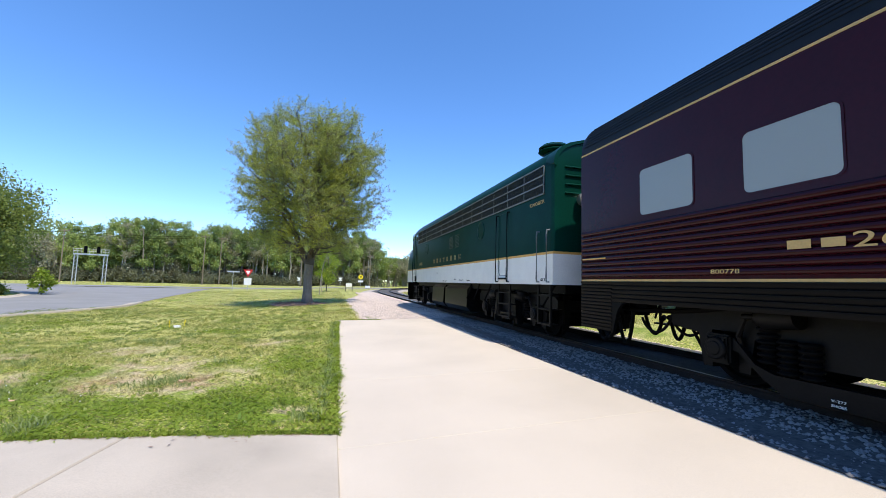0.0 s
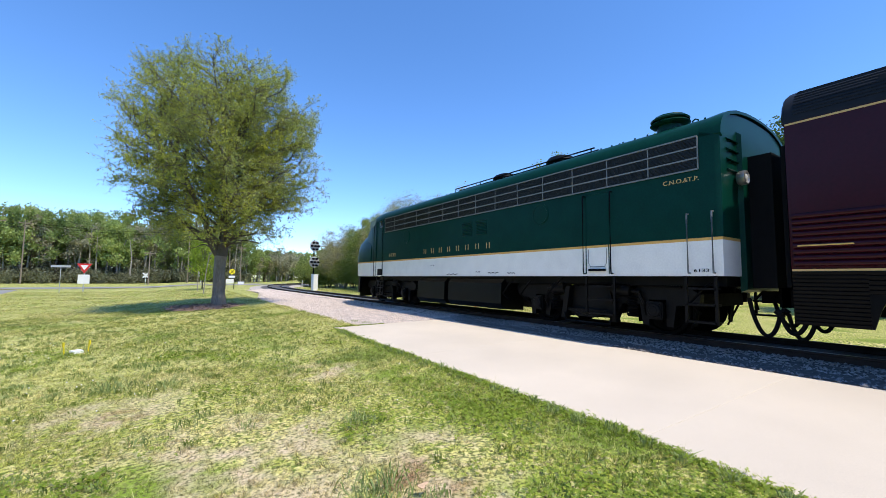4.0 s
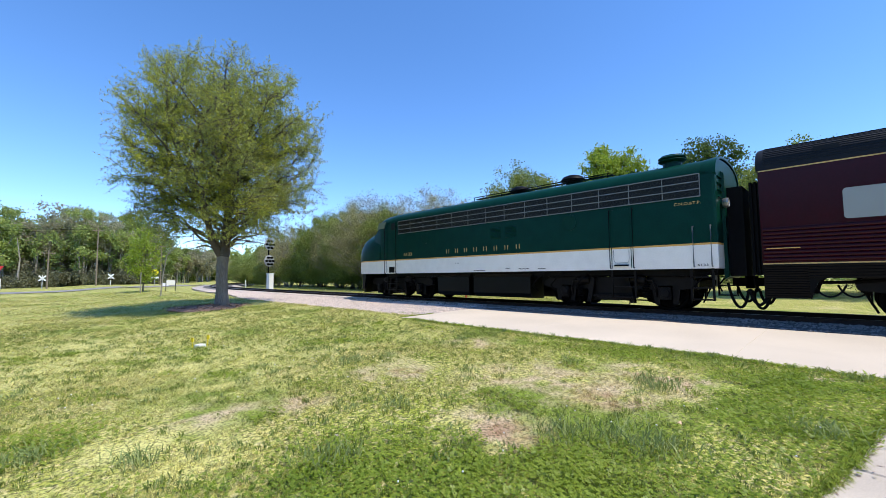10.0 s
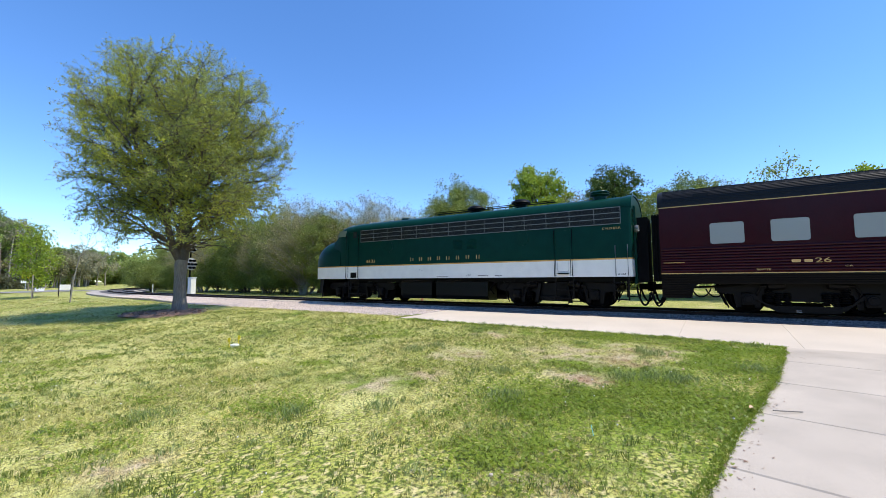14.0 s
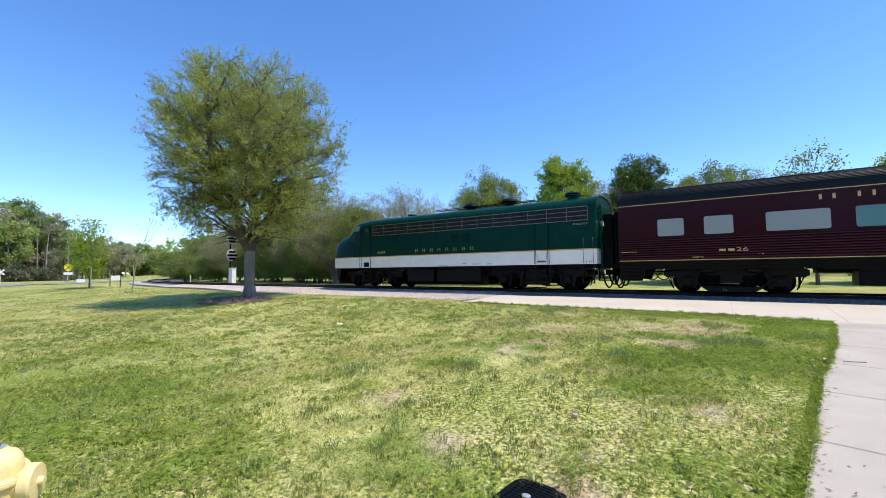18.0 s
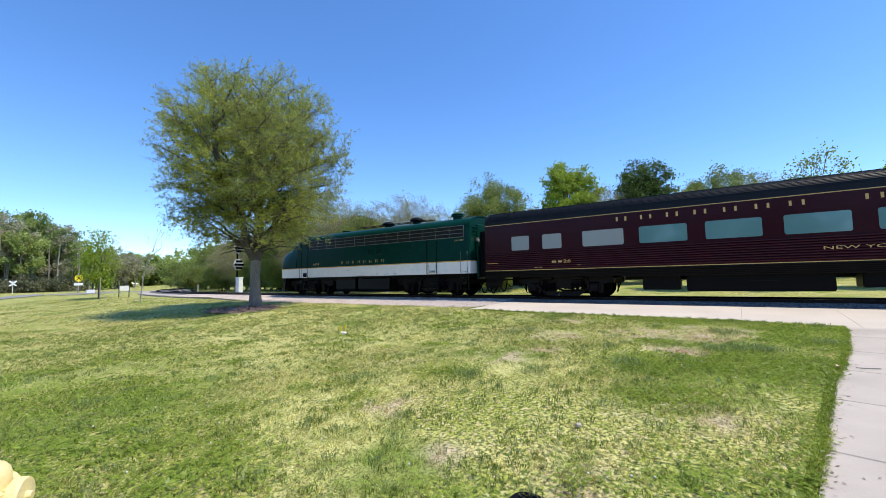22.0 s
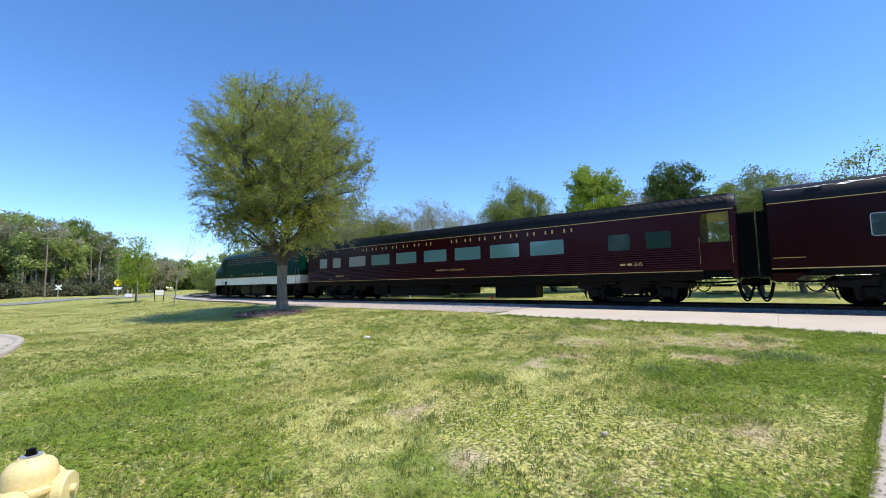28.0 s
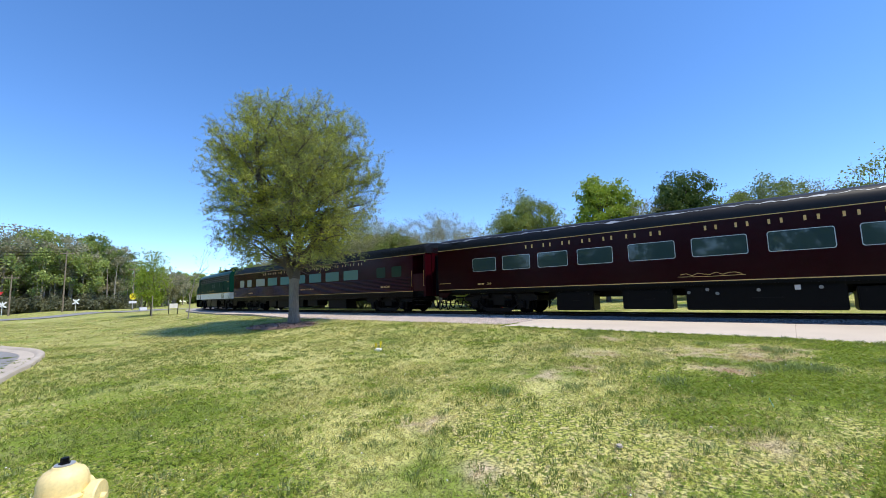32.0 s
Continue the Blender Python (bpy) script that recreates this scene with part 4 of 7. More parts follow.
        part("side_door", bm, GREEN, v, "engine room door in the green side")
        bm = bmesh.new()
        box(bm, (min(xs(0.0), xs(0.05)), y0 + 0.07, 1.285), (max(xs(0.0), xs(0.05)), y1 - 0.07, 1.33))
        part("door_step", bm, BLACK, v, "small dark step below the door")
        bm = bmesh.new()
        o = [(a_ * 0.5 * (y1 - y0 - 0.10) + (y0 + y1) / 2, z) for a_, z in ((-1, 1.76), (-1, 1.46), (-0.8, 1.38), (0.8, 1.38), (1, 1.46), (1, 1.76))]
        tube(bm, [(xs(0.003), a_, z) for a_, z in o], 0.007, 5)
        part("step_pocket", bm, GRILLE_TRIM, v)
        for yy, z, ln in ((6.35, 1.30, 0.22), (5.55, 1.27, 0.45), (4.9, 1.26, 0.3), (8.9, 1.55, 0.05), (9.05, 1.56, 0.04), (7.5, 1.24, 0.6)):
            bm = bmesh.new()
            loft(bm, [[(xs(q), Y(yy + ln * k / 8), z + 0.012 * math.sin(k * 2.1 + yy) + e * (0.006 + 0.007 * abs(math.sin(k * 1.3 + yy)))) for k in range(9) for e in (1,)] + [(xs(q), Y(yy + ln * k / 8), z + 0.012 * math.sin(k * 2.1 + yy) - 0.008) for k in range(8, -1, -1)] for q in (-0.001, 0.003)])
            part("paint_scuff", bm, BLACK, v, "dark scuff where the white paint has chipped")
        for yy, z0, z1 in ((2.03, 1.20, 2.95), (2.70, 1.20, 2.95), (0.13, 1.20, 2.28), (0.53, 1.20, 2.28), (12.92, 1.15, 3.45), (13.80, 1.15, 3.45)):
            bm = bmesh.new()
            tube(bm, [(xs(0), Y(yy), z0 + 0.03), (xs(0.06), Y(yy), z0 + 0.03), (xs(0.07), Y(yy), z0 + 0.1), (xs(0.07), Y(yy), z1 - 0.1), (xs(0.06), Y(yy), z1), (xs(0), Y(yy), z1)], 0.016, 6)
            part("grab_rail", bm, BLACK if z1 > 2.6 else GRILLE_TRIM, v, "upright grab rail")
        bm = bmesh.new()
        box(bm, (min(xs(-0.02), xs(0.006)), Y(13.10), 1.22), (max(xs(-0.02), xs(0.006)), Y(13.52), 1.50))
        part("cab_step_pocket", bm, BLACK, v, "dark step pocket cut in the white band")
        # cab door with window, cab side window
        bm = bmesh.new()
        for aa, bb in (((13.0, 1.2), (13.02, 3.66)), ((13.70, 1.2), (13.72, 3.60)), ((13.02, 3.62), (13.70, 3.64))):
            box(bm, (min(xs(-0.03), xs(0.006)), Y(aa[0]), aa[1]), (max(xs(-0.03), xs(0.006)), Y(bb[0]), bb[1]))
        part("cab_door", bm, GREEN, v, "green cab side door")
        bm = bmesh.new()
        o = [(Y(13.22 + u), 3.46 + w) for u, w in rounded(0.26, 0.32, 0.05)]
        loft(bm, [[(xs(-0.03), y, z) for y, z in o], [(xs(0.004), y, z) for y, z in o]])
        part("door_window", bm, CAB_GLASS, v)
        bm = bmesh.new()
        o = [(Y(y), z) for y, z in ((13.86, 3.74), (13.86, 3.42), (14.56, 3.42), (14.38, 3.72))]
        loft(bm, [[(xs(-0.16), y, z) for y, z in o], [(xs(-0.022), y, z) for y, z in o]])
        part("cab_window", bm, PANE_SEEN, v, "opaque cab pane coloured like the bright trees beyond")
        # small louvres and round window
        for yy in (6.3, 7.0):
            bm = bmesh.new()
            for k in range(9):
                z = 2.45 + 0.05 * k
                loft(bm, [[(xs(0), Y(yy + e), z), (xs(0.018), Y(yy + e), z - 0.02), (xs(0), Y(yy + e), z - 0.035)] for e in (-0.24, 0.24)])
            part("louvre_panel", bm, GREEN, v)
        for yy in (4.0, 10.9):
            bm = bmesh.new()
            lathe(bm, [(0.27, 0), (0.27, 0.012), (0.23, 0.016), (0.22, 0.006), (0.01, 0.006)], 24, (xs(0), Y(yy), 2.72), (sx, 0, 0))
            part("porthole", bm, GREEN, v, "blanked round porthole")
        # under the floor
        bm = bmesh.new()
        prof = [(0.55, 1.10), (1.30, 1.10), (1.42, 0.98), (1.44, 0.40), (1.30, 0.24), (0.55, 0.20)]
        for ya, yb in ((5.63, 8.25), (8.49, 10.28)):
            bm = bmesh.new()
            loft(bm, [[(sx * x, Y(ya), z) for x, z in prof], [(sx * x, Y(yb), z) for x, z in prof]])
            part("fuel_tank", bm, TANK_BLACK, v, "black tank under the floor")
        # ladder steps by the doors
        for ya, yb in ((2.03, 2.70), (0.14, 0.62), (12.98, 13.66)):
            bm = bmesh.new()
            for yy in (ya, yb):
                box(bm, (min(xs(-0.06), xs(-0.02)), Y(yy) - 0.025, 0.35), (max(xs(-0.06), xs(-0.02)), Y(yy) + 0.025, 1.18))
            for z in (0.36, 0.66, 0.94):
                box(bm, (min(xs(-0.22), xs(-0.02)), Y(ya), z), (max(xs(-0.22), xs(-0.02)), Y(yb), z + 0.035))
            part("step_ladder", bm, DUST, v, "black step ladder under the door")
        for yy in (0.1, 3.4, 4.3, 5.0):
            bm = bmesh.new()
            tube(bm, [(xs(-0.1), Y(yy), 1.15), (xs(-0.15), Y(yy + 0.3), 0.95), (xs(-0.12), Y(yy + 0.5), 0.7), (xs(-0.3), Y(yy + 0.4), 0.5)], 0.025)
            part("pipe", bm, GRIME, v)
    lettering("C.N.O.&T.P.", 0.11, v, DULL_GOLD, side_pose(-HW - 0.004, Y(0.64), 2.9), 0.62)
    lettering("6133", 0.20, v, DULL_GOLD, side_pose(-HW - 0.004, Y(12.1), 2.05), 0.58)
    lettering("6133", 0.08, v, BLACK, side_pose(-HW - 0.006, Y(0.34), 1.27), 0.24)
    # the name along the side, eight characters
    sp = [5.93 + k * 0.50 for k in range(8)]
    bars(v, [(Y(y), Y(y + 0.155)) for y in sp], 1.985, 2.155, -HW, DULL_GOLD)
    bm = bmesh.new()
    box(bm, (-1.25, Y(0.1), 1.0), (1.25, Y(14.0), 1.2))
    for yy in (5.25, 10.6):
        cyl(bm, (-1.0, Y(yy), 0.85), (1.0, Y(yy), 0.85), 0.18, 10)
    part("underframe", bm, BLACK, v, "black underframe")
    coupler(v, Y(-0.02), -1), coupler(v, Y(16.2), 1)
    for x in (-0.62, 0.55):
        hose(v, Y(0.0), -1, x)
    ws = truck(v, Y(2.90), 3.05, 0.51, True) + truck(v, Y(13.25), 3.05, 0.51, True)
    return v, ws


def build_coach(name, label, L, windows, flutes, names, doorway, under, dirty):
    """A streamlined coach; y of parts counted back from its front end."""
    v = thing(name, label, "railway coach")
    Y = lambda y: L / 2 - y
    W = 1.54
    paint = MAROON_DEEP if dirty else MAROON
    arc = [(W, 3.50), (1.535, 3.64), (1.49, 3.80), (1.38, 3.95), (1.17, 4.07), (0.83, 4.15), (0.4, 4.19), (0, 4.20)]
    full = arc + [(-x, z) for x, z in arc[-2::-1]]
    d0, d1 = doorway if doorway else (L, L)
    # shell, with the vestibule left open over the half door
    bm = bmesh.new()
    prism(bm, [(W, 1.27), (W, 3.50), (-W, 3.50), (-W, 1.27)], Y(d0), Y(0.04))
    part("body", bm, paint, v, "glossy dark maroon body side")
    if doorway:
        bm = bmesh.new()
        box(bm, (-W + 0.03, Y(d1), 1.27), (W - 0.03, Y(d0), 2.30))
        part("vestibule_door", bm, paint, v, "closed lower half door")
        bm = bmesh.new()
        box(bm, (-W, Y(d1), 3.38), (W, Y(d0), 3.50))
        part("door_header", bm, paint, v)
        for sx in (-1, 1):
            bm = bmesh.new()
            box(bm, (min(sx * W, sx * (W - 0.6)), Y(L - 0.04), 0.95), (max(sx * W, sx * (W - 0.6)), Y(d1), 3.50))
            part("end_post", bm, paint, v)
            for z in (0.42, 0.68, 0.94):
                bm = bmesh.new()
                box(bm, (min(sx * (W - 0.05), sx * (W - 0.32)), Y(d1 - 0.03), z), (max(sx * (W - 0.05), sx * (W - 0.32)), Y(d0 + 0.03), z + 0.04))
                box(bm, (min(sx * (W - 0.045), sx * (W - 0.06)), Y(d1 - 0.03), z + 0.012), (max(sx * (W - 0.045), sx * (W - 0.06)), Y(d0 + 0.03), z + 0.03))
                part("vestibule_step", bm, BLACK, v)
            for yy in (d0 - 0.05, d1 + 0.05):
                bm = bmesh.new()
                tube(bm, [(sx * W, Y(yy), 1.55), (sx * (W + 0.05), Y(yy), 1.58), (sx * (W + 0.05), Y(yy), 2.45), (sx * W, Y(yy), 2.48)], 0.014)
                part("grab_rail", bm, GOLD, v)
    bm = bmesh.new()
    loft(bm, [[(x * k, Y(y), 3.50 + (z - 3.50) * kz) for x, z in full] for y, k, kz in ((0.0, 0.97, 0.93), (0.03, 0.99, 0.98), (0.12, 1, 1), (L - 0.12, 1, 1), (L, 0.97, 0.93))])
    part("roof", bm, ROOF_BLACK, v, "curved black roof with fine ribs" if not dirty else "curved black roof with flaking paint")
    if not dirty:
        bm = bmesh.new()
        prof = []
        for i in range(len(arc) - 1):
            (xa, za), (xb, zb) = arc[i], arc[i + 1]
            for k in range(3):
                f = (k + 0.5) / 3
                prof.append((xa + (xb - xa) * f, za + (zb - za) * f))
        for x, z in prof[2:16]:
            box(bm, (-x - 0.008, Y(L - 0.2), z - 0.004), (-x + 0.012, Y(0.15), z + 0.010))
        part("roof_ribs", bm, ROOF_BLACK, v)
    else:
        def arc_at(f):
            q = 1 + f * 4
            i = min(int(q), len(arc) - 2)
            (xa, za), (xb, zb) = arc[i], arc[i + 1]
            return xa + (xb - xa) * (q - i), za + (zb - za) * (q - i)

        y = 0.25
        while y < L - 1.2:
            bm = bmesh.new()
            ln, up, lo = 1.35, [], []
            for q in range(46):
                yy = y + ln * q / 45
                f = 0.46 + 0.14 * noise.noise((yy * 0.55, 2.0, 0)) + 0.07 * noise.noise((yy * 2.9, 7.0, 0)) + 0.04 * noise.noise((yy * 9.7, 1.0, 0))
                w = 0.008 + 0.16 * max(0.0, noise.noise((yy * 1.7, 11.0, 0))) ** 1.3 + 0.05 * max(0.0, noise.noise((yy * 7, 5.0, 0)))
                for row, g in ((up, f + w), (lo, f - w)):
                    xx, zz = arc_at(g)
                    row.append((-xx - 0.005, Y(yy), zz + 0.006))
            loft(bm, [up + lo[::-1], [(p[0] + 0.004, p[1], p[2] - 0.005) for p in up + lo[::-1]]])
            part("paint_flake", bm, GALV, v, "pale ragged line where the roof paint has peeled")
            y += ln
    for y in (1.05, L - 4.0):
        bm = bmesh.new()
        box(bm, (-1.50, Y(y + 0.42), 3.66), (-1.30, Y(y), 3.86))
        part("roof_vent", bm, ROOF_BLACK, v, "small roof vent hatch")
    # coloured lines
    for z, h, lb in ((3.475, 0.028, "thin gold line under the roof"), (1.262, 0.032, "thin gold line along the sill")):
        for sx in (-1, 1):
            bm = bmesh.new()
            box(bm, (min(sx * W, sx * (W + 0.006)), Y(L - 0.05 if z > 2 else d0), z - h / 2), (max(sx * W, sx * (W + 0.006)), Y(0.05), z + h / 2))
            part("gold_line", bm, DULL_GOLD, v, lb)
    # fluting
    for z in flutes:
        bm = bmesh.new()
        for sx in (-1, 1):
            loft(bm, [[(sx * W, Y(y), z - 0.044), (sx * (W + 0.016), Y(y), z - 0.036), (sx * (W + 0.032), Y(y), z - 0.018), (sx * (W + 0.035), Y(y), z + 0.004), (sx * (W + 0.026), Y(y), z + 0.022), (sx * (W + 0.003), Y(y), z + 0.042)] for y in (0.08, d0 - 0.1)])
        part("flute", bm, paint, v, "raised horizontal rib")
    # windows
    for y0, y1, dark in windows:
        for sx in (-1, 1):
            bm = bmesh.new()
            w, h = y1 - y0, 0.66
            yc, zc = Y((y0 + y1) / 2), 2.525
            o, i = rounded(w + 0.045, h + 0.045, 0.085), rounded(w, h, 0.07)
            loft(bm, [[(sx * (W - 0.001), yc + a, zc + b) for a, b in o], [(sx * (W + 0.007), yc + a, zc + b) for a, b in o],
                      [(sx * (W + 0.007), yc + a, zc + b) for a, b in i], [(sx * (W + 0.003), yc + a, zc + b) for a, b in i]], caps=False)
            fr = part("window_frame", bm, CHROME if dark == 1 else paint, v, "rounded window frame")
            bm = bmesh.new()
            loft(bm, [[(sx * (W + 0.001), yc + a, zc + b) for a, b in i], [(sx * (W + 0.005), yc + a, zc + b) for a, b in i]])
            part("pane", bm, (PANE, PANE_DARK, PANE_TEAL, PANE_GREEN)[dark], fr, ("pale blinded pane", "dark tinted pane", "teal pane, sky reflection in its colour", "dark green pane")[dark])
    # sill skirt, cut away over the trucks
    if not dirty:
        for sx in (-1, 1):
            for nm, ya, yb, za, zb in (("skirt", 0.05, 0.84, 0.47, 1.25), ("skirt", 0.84, 6.2, 0.93, 1.25), ("skirt", 6.2, L - 6.4, 0.88, 1.25), ("skirt", L - 6.4, d0, 0.93, 1.25)):
                bm = bmesh.new()
                n_ = max(2, int((zb - za) / 0.055))
                prof = [(0.0, zb)]
                for k in range(n_):
                    z1, z2 = zb - (zb - za) * k / n_, zb - (zb - za) * (k + 1) / n_
                    prof += [(0.018, z1 - 0.008), (0.018, (z1 + z2) / 2), (0.002, z2)]
                prof += [(-0.05, za), (-0.05, zb)]
                loft(bm, [[(sx * (W + x), Y(y), z) for x, z in prof] for y in (ya, yb)])
                part(nm, bm, BLACK, v, "black ribbed sill skirt")
            bm = bmesh.new()
            arch = [(0.84, 0.932), (1.14, 0.932), (1.08, 0.918), (1.03, 0.88), (0.98, 0.82), (0.94, 0.73), (0.90, 0.60), (0.865, 0.47), (0.84, 0.47)]
            loft(bm, [[(sx * x, Y(y), z) for y, z in arch] for x in (W - 0.04, W + 0.01)])
            part("skirt_arch", bm, BLACK, v, "curved end of the sill skirt")
    else:
        for sx in (-1, 1):
            bm = bmesh.new()
            box(bm, (min(sx * W, sx * (W - 0.08)), Y(d0), 1.12), (max(sx * W, sx * (W - 0.08)), Y(0.05), 1.25))
            part("side_sill", bm, BLACK, v)
            bm = bmesh.new()
            loft(bm, [[(sx * x, Y(y), z) for y, z in ((0.05, 1.25), (0.05, 0.85), (0.6, 0.85), (1.1, 1.25))] for x in (W - 0.06, W)])
            part("end_skirt", bm, paint, v)
    # ends with gangway bellows
    for e, y in ((1, 0.0), (-1, L)):
        bm = bmesh.new()
        yy = Y(y)
        box(bm, (-1.0, min(yy, yy - e * 0.06), 0.95), (1.0, max(yy, yy - e * 0.06), 3.85))
        part("end_wall", bm, BLACK if e == 1 else paint, v)
        for k in range(6 if e == -1 and not dirty else 3):
            bm = bmesh.new()
            a = yy + e * (0.02 + 0.09 * k)
            box(bm, (-0.68 + 0.02 * (k % 2), min(a, a + e * 0.06), 1.0), (0.68 - 0.02 * (k % 2), max(a, a + e * 0.06), 3.4))
            part("bellows_fold", bm, RUBBER, v, "black rubber bellows fold")
        bm = bmesh.new()
        deep_ = 0.52 if e == -1 and not dirty else 0.25
        box(bm, (-0.60, min(yy, yy + e * deep_), 1.02), (0.60, max(yy, yy + e * deep_), 3.36))
        part("bellows_core", bm, RUBBER, v)
        coupler(v, yy, e)
        for x in (-0.85, -0.5, 0.7):
            hose(v, yy - e * 0.1, e, x)
        for x0, ya, yb, zt, sag in ((-1.05, 0.92, 1.42, 0.70, 0.24), (-0.85, 1.28, 1.86, 0.76, 0.30)):
            bm = bmesh.new()
            tube(bm, hang((x0, yy - e * ya, zt), (x0 + 0.08, yy - e * yb, zt + 0.08), sag), 0.021, 7)
            part("steam_pipe", bm, RUBBER, v, "black hanging hose")
        bm = bmesh.new()
        tube(bm, [(-1.15, yy - e * 0.1, 0.86), (-1.2, yy - e * 0.9, 0.82), (-1.15, yy - e * 1.6, 0.84), (-1.1, yy - e * 2.4, 0.92)], 0.035, 7)
        part("train_pipe", bm, GRIME, v)
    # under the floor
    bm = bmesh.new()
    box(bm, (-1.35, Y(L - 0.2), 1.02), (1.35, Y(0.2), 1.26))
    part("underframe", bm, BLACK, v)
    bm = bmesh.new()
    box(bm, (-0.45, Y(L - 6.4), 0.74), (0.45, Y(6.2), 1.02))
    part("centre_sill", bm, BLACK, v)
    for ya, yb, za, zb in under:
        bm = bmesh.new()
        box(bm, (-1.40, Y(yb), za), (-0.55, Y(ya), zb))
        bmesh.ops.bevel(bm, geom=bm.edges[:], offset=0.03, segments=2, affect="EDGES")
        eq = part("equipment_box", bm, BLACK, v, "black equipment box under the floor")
        bm = bmesh.new()
        for q in (0.12, 0.88):
            cyl(bm, (-1.41, Y(ya + (yb - ya) * q), zb - 0.12), (-1.43, Y(ya + (yb - ya) * q), zb - 0.12), 0.03, 8)
        box(bm, (-1.415, Y(ya + (yb - ya) * 0.65), (za + zb) / 2), (-1.41, Y(ya + (yb - ya) * 0.45), (za + zb) / 2 + 0.03))
        part("box_latch", bm, DUST, eq)
    rr = random.Random(3)
    for k in range(9):
        bm = bmesh.new()
        y = rr.uniform(7.0, L - 7.5)
        tube(bm, [(-1.2, Y(y), 1.0), (-1.25, Y(y + 0.2), 0.8), (-1.2, Y(y + 0.7), 0.75), (-1.1, Y(y + 1.2), 0.98)], 0.022)
        part("pipe", bm, GRIME, v)
    names(v, Y, -W)
    ws = truck(v, Y(3.73), 2.74, 0.46, False) + truck(v, Y(L - 3.73), 2.74, 0.46, False)
    return v, ws


L26, L28 = 26.0, 26.3


def names26(v, Y, x):
    for yc in (3.74, 22.4):
        lettering("26", 0.19, v, DULL_GOLD, side_pose(x - 0.036, Y(yc + 0.34), 1.60), 0.34)
        bars(v, [(Y(yc - 0.34), Y(yc - 0.14)), (Y(yc - 0.06), Y(yc + 0.12))], 1.53, 1.67, x - 0.034, DULL_GOLD, solid=True)
    lettering("NEW YORK", 0.15, v, DULL_GOLD, side_pose(x - 0.036, Y(13.3), 1.69), 1.95)
    lettering("800778", 0.07, v, DULL_GOLD, side_pose(x - 0.036, Y(2.75), 1.36), 0.34)
    for txt, z in (("V-277", 0.150), ("SHOES", 0.105)):
        lettering(txt, 0.036, v, SIGN_WHITE, side_pose(-1.224, Y(3.54), z), 0.12)
    lettering("CR", 0.06, v, DULL_GOLD, side_pose(x - 0.036, Y(4.6), 1.43), 0.16)
    y = 6.15
    for k in range(16):
        if k != 7:
            bars(v, [(Y(y), Y(y + 0.40))], 3.15, 3.32, x, DULL_GOLD)
        y += 0.905
    bm = bmesh.new()
    tube(bm, [(x, Y(0.12), 1.62), (x - 0.04, Y(0.14), 1.62), (x - 0.04, Y(0.72), 1.62), (x, Y(0.74), 1.62)], 0.012)
    part("grab_rail", bm, GOLD, v)


def names28(v, Y, x):
    lettering("28", 0.14, v, DULL_GOLD, side_pose(x - 0.004, Y(3.45), 1.52), 0.26)
    bars(v, [(Y(2.75), Y(2.92)), (Y(2.98), Y(3.14))], 1.46, 1.58, x, DULL_GOLD, solid=True)
    y = 5.6
    for k in range(16):
        if k != 7:
            bars(v, [(Y(y), Y(y + 0.40))], 3.14, 3.31, x, DULL_GOLD)
        y += 0.925
    # curling gold stroke under the windows
    bm = bmesh.new()
    tube(bm, [(x - 0.004, Y(12.1 + 0.19 * k), 1.53 + 0.05 * math.sin(k * 2.4)) for k in range(11)], 0.012, 5)
    tube(bm, [(x - 0.004, Y(12.0), 1.45), (x - 0.004, Y(13.0), 1.43), (x - 0.004, Y(14.1), 1.45)], 0.010, 5)
    part("gold_flourish", bm, DULL_GOLD, v, "curling stroke of gold paint")
    bm = bmesh.new()
    tube(bm, [(x, Y(0.12), 1.62), (x - 0.04, Y(0.14), 1.62), (x - 0.04, Y(0.9), 1.62), (x, Y(0.92), 1.62)], 0.012)
    part("grab_rail", bm, GOLD, v)
    for yy, z in ((12.3, 0.85), (12.9, 0.95), (13.2, 0.8), (14.4, 0.9), (16.0, 0.95)):
        bm = bmesh.new()
        cyl(bm, (-1.38, Y(yy), z), (-1.44, Y(yy), z), 0.06, 10)
        part("valve_cap", bm, GRILLE_TRIM, v, "pale round valve cap")
    bm = bmesh.new()
    box(bm, (-1.45, Y(15.5), 0.88), (-1.40, Y(15.35), 1.04))
    part("gauge_box", bm, GALV, v, "pale gauge box")


win26 = [(1.46, 2.34, 0), (2.98, 3.86, 0)] + [(4.77 + 2.215 * k, 6.41 + 2.215 * k, 2 if k else 0) for k in range(7)] + [(21.62, 22.48, 3), (23.06, 23.95, 3)]
win28 = [(2.48, 3.88, 1), (4.31, 5.80, 1), (6.25, 7.68, 1), (8.17, 9.65, 1), (10.31, 11.97, 1), (12.56, 14.22, 1), (14.81, 16.46, 1), (17.06, 18.7, 1), (19.3, 20.95, 1)]
loco, loco_wheels = build_locomotive()
coach26, w26 = build_coach("passenger_coach", "maroon streamlined coach with pale blinded windows and fluted sides", L26, win26,
                           [1.36 + 0.088 * k for k in range(9)], names26, (24.92, 25.8), [(7.0, 8.3, 0.35, 1.0), (8.5, 12.6, 0.30, 1.0), (13.2, 14.6, 0.42, 1.0), (16.0, 18.2, 0.22, 1.0)], False)
coach28, w28 = build_coach("passenger_coach", "maroon smooth-sided dining coach with dark windows and a peeling black roof", L28, win28,
                           [], names28, None, [(7.0, 8.7, 0.17, 1.0), (9.9, 11.75, 0.22, 1.0), (12.2, 16.6, 0.20, 1.04), (16.8, 18.6, 0.2, 0.95)], True)

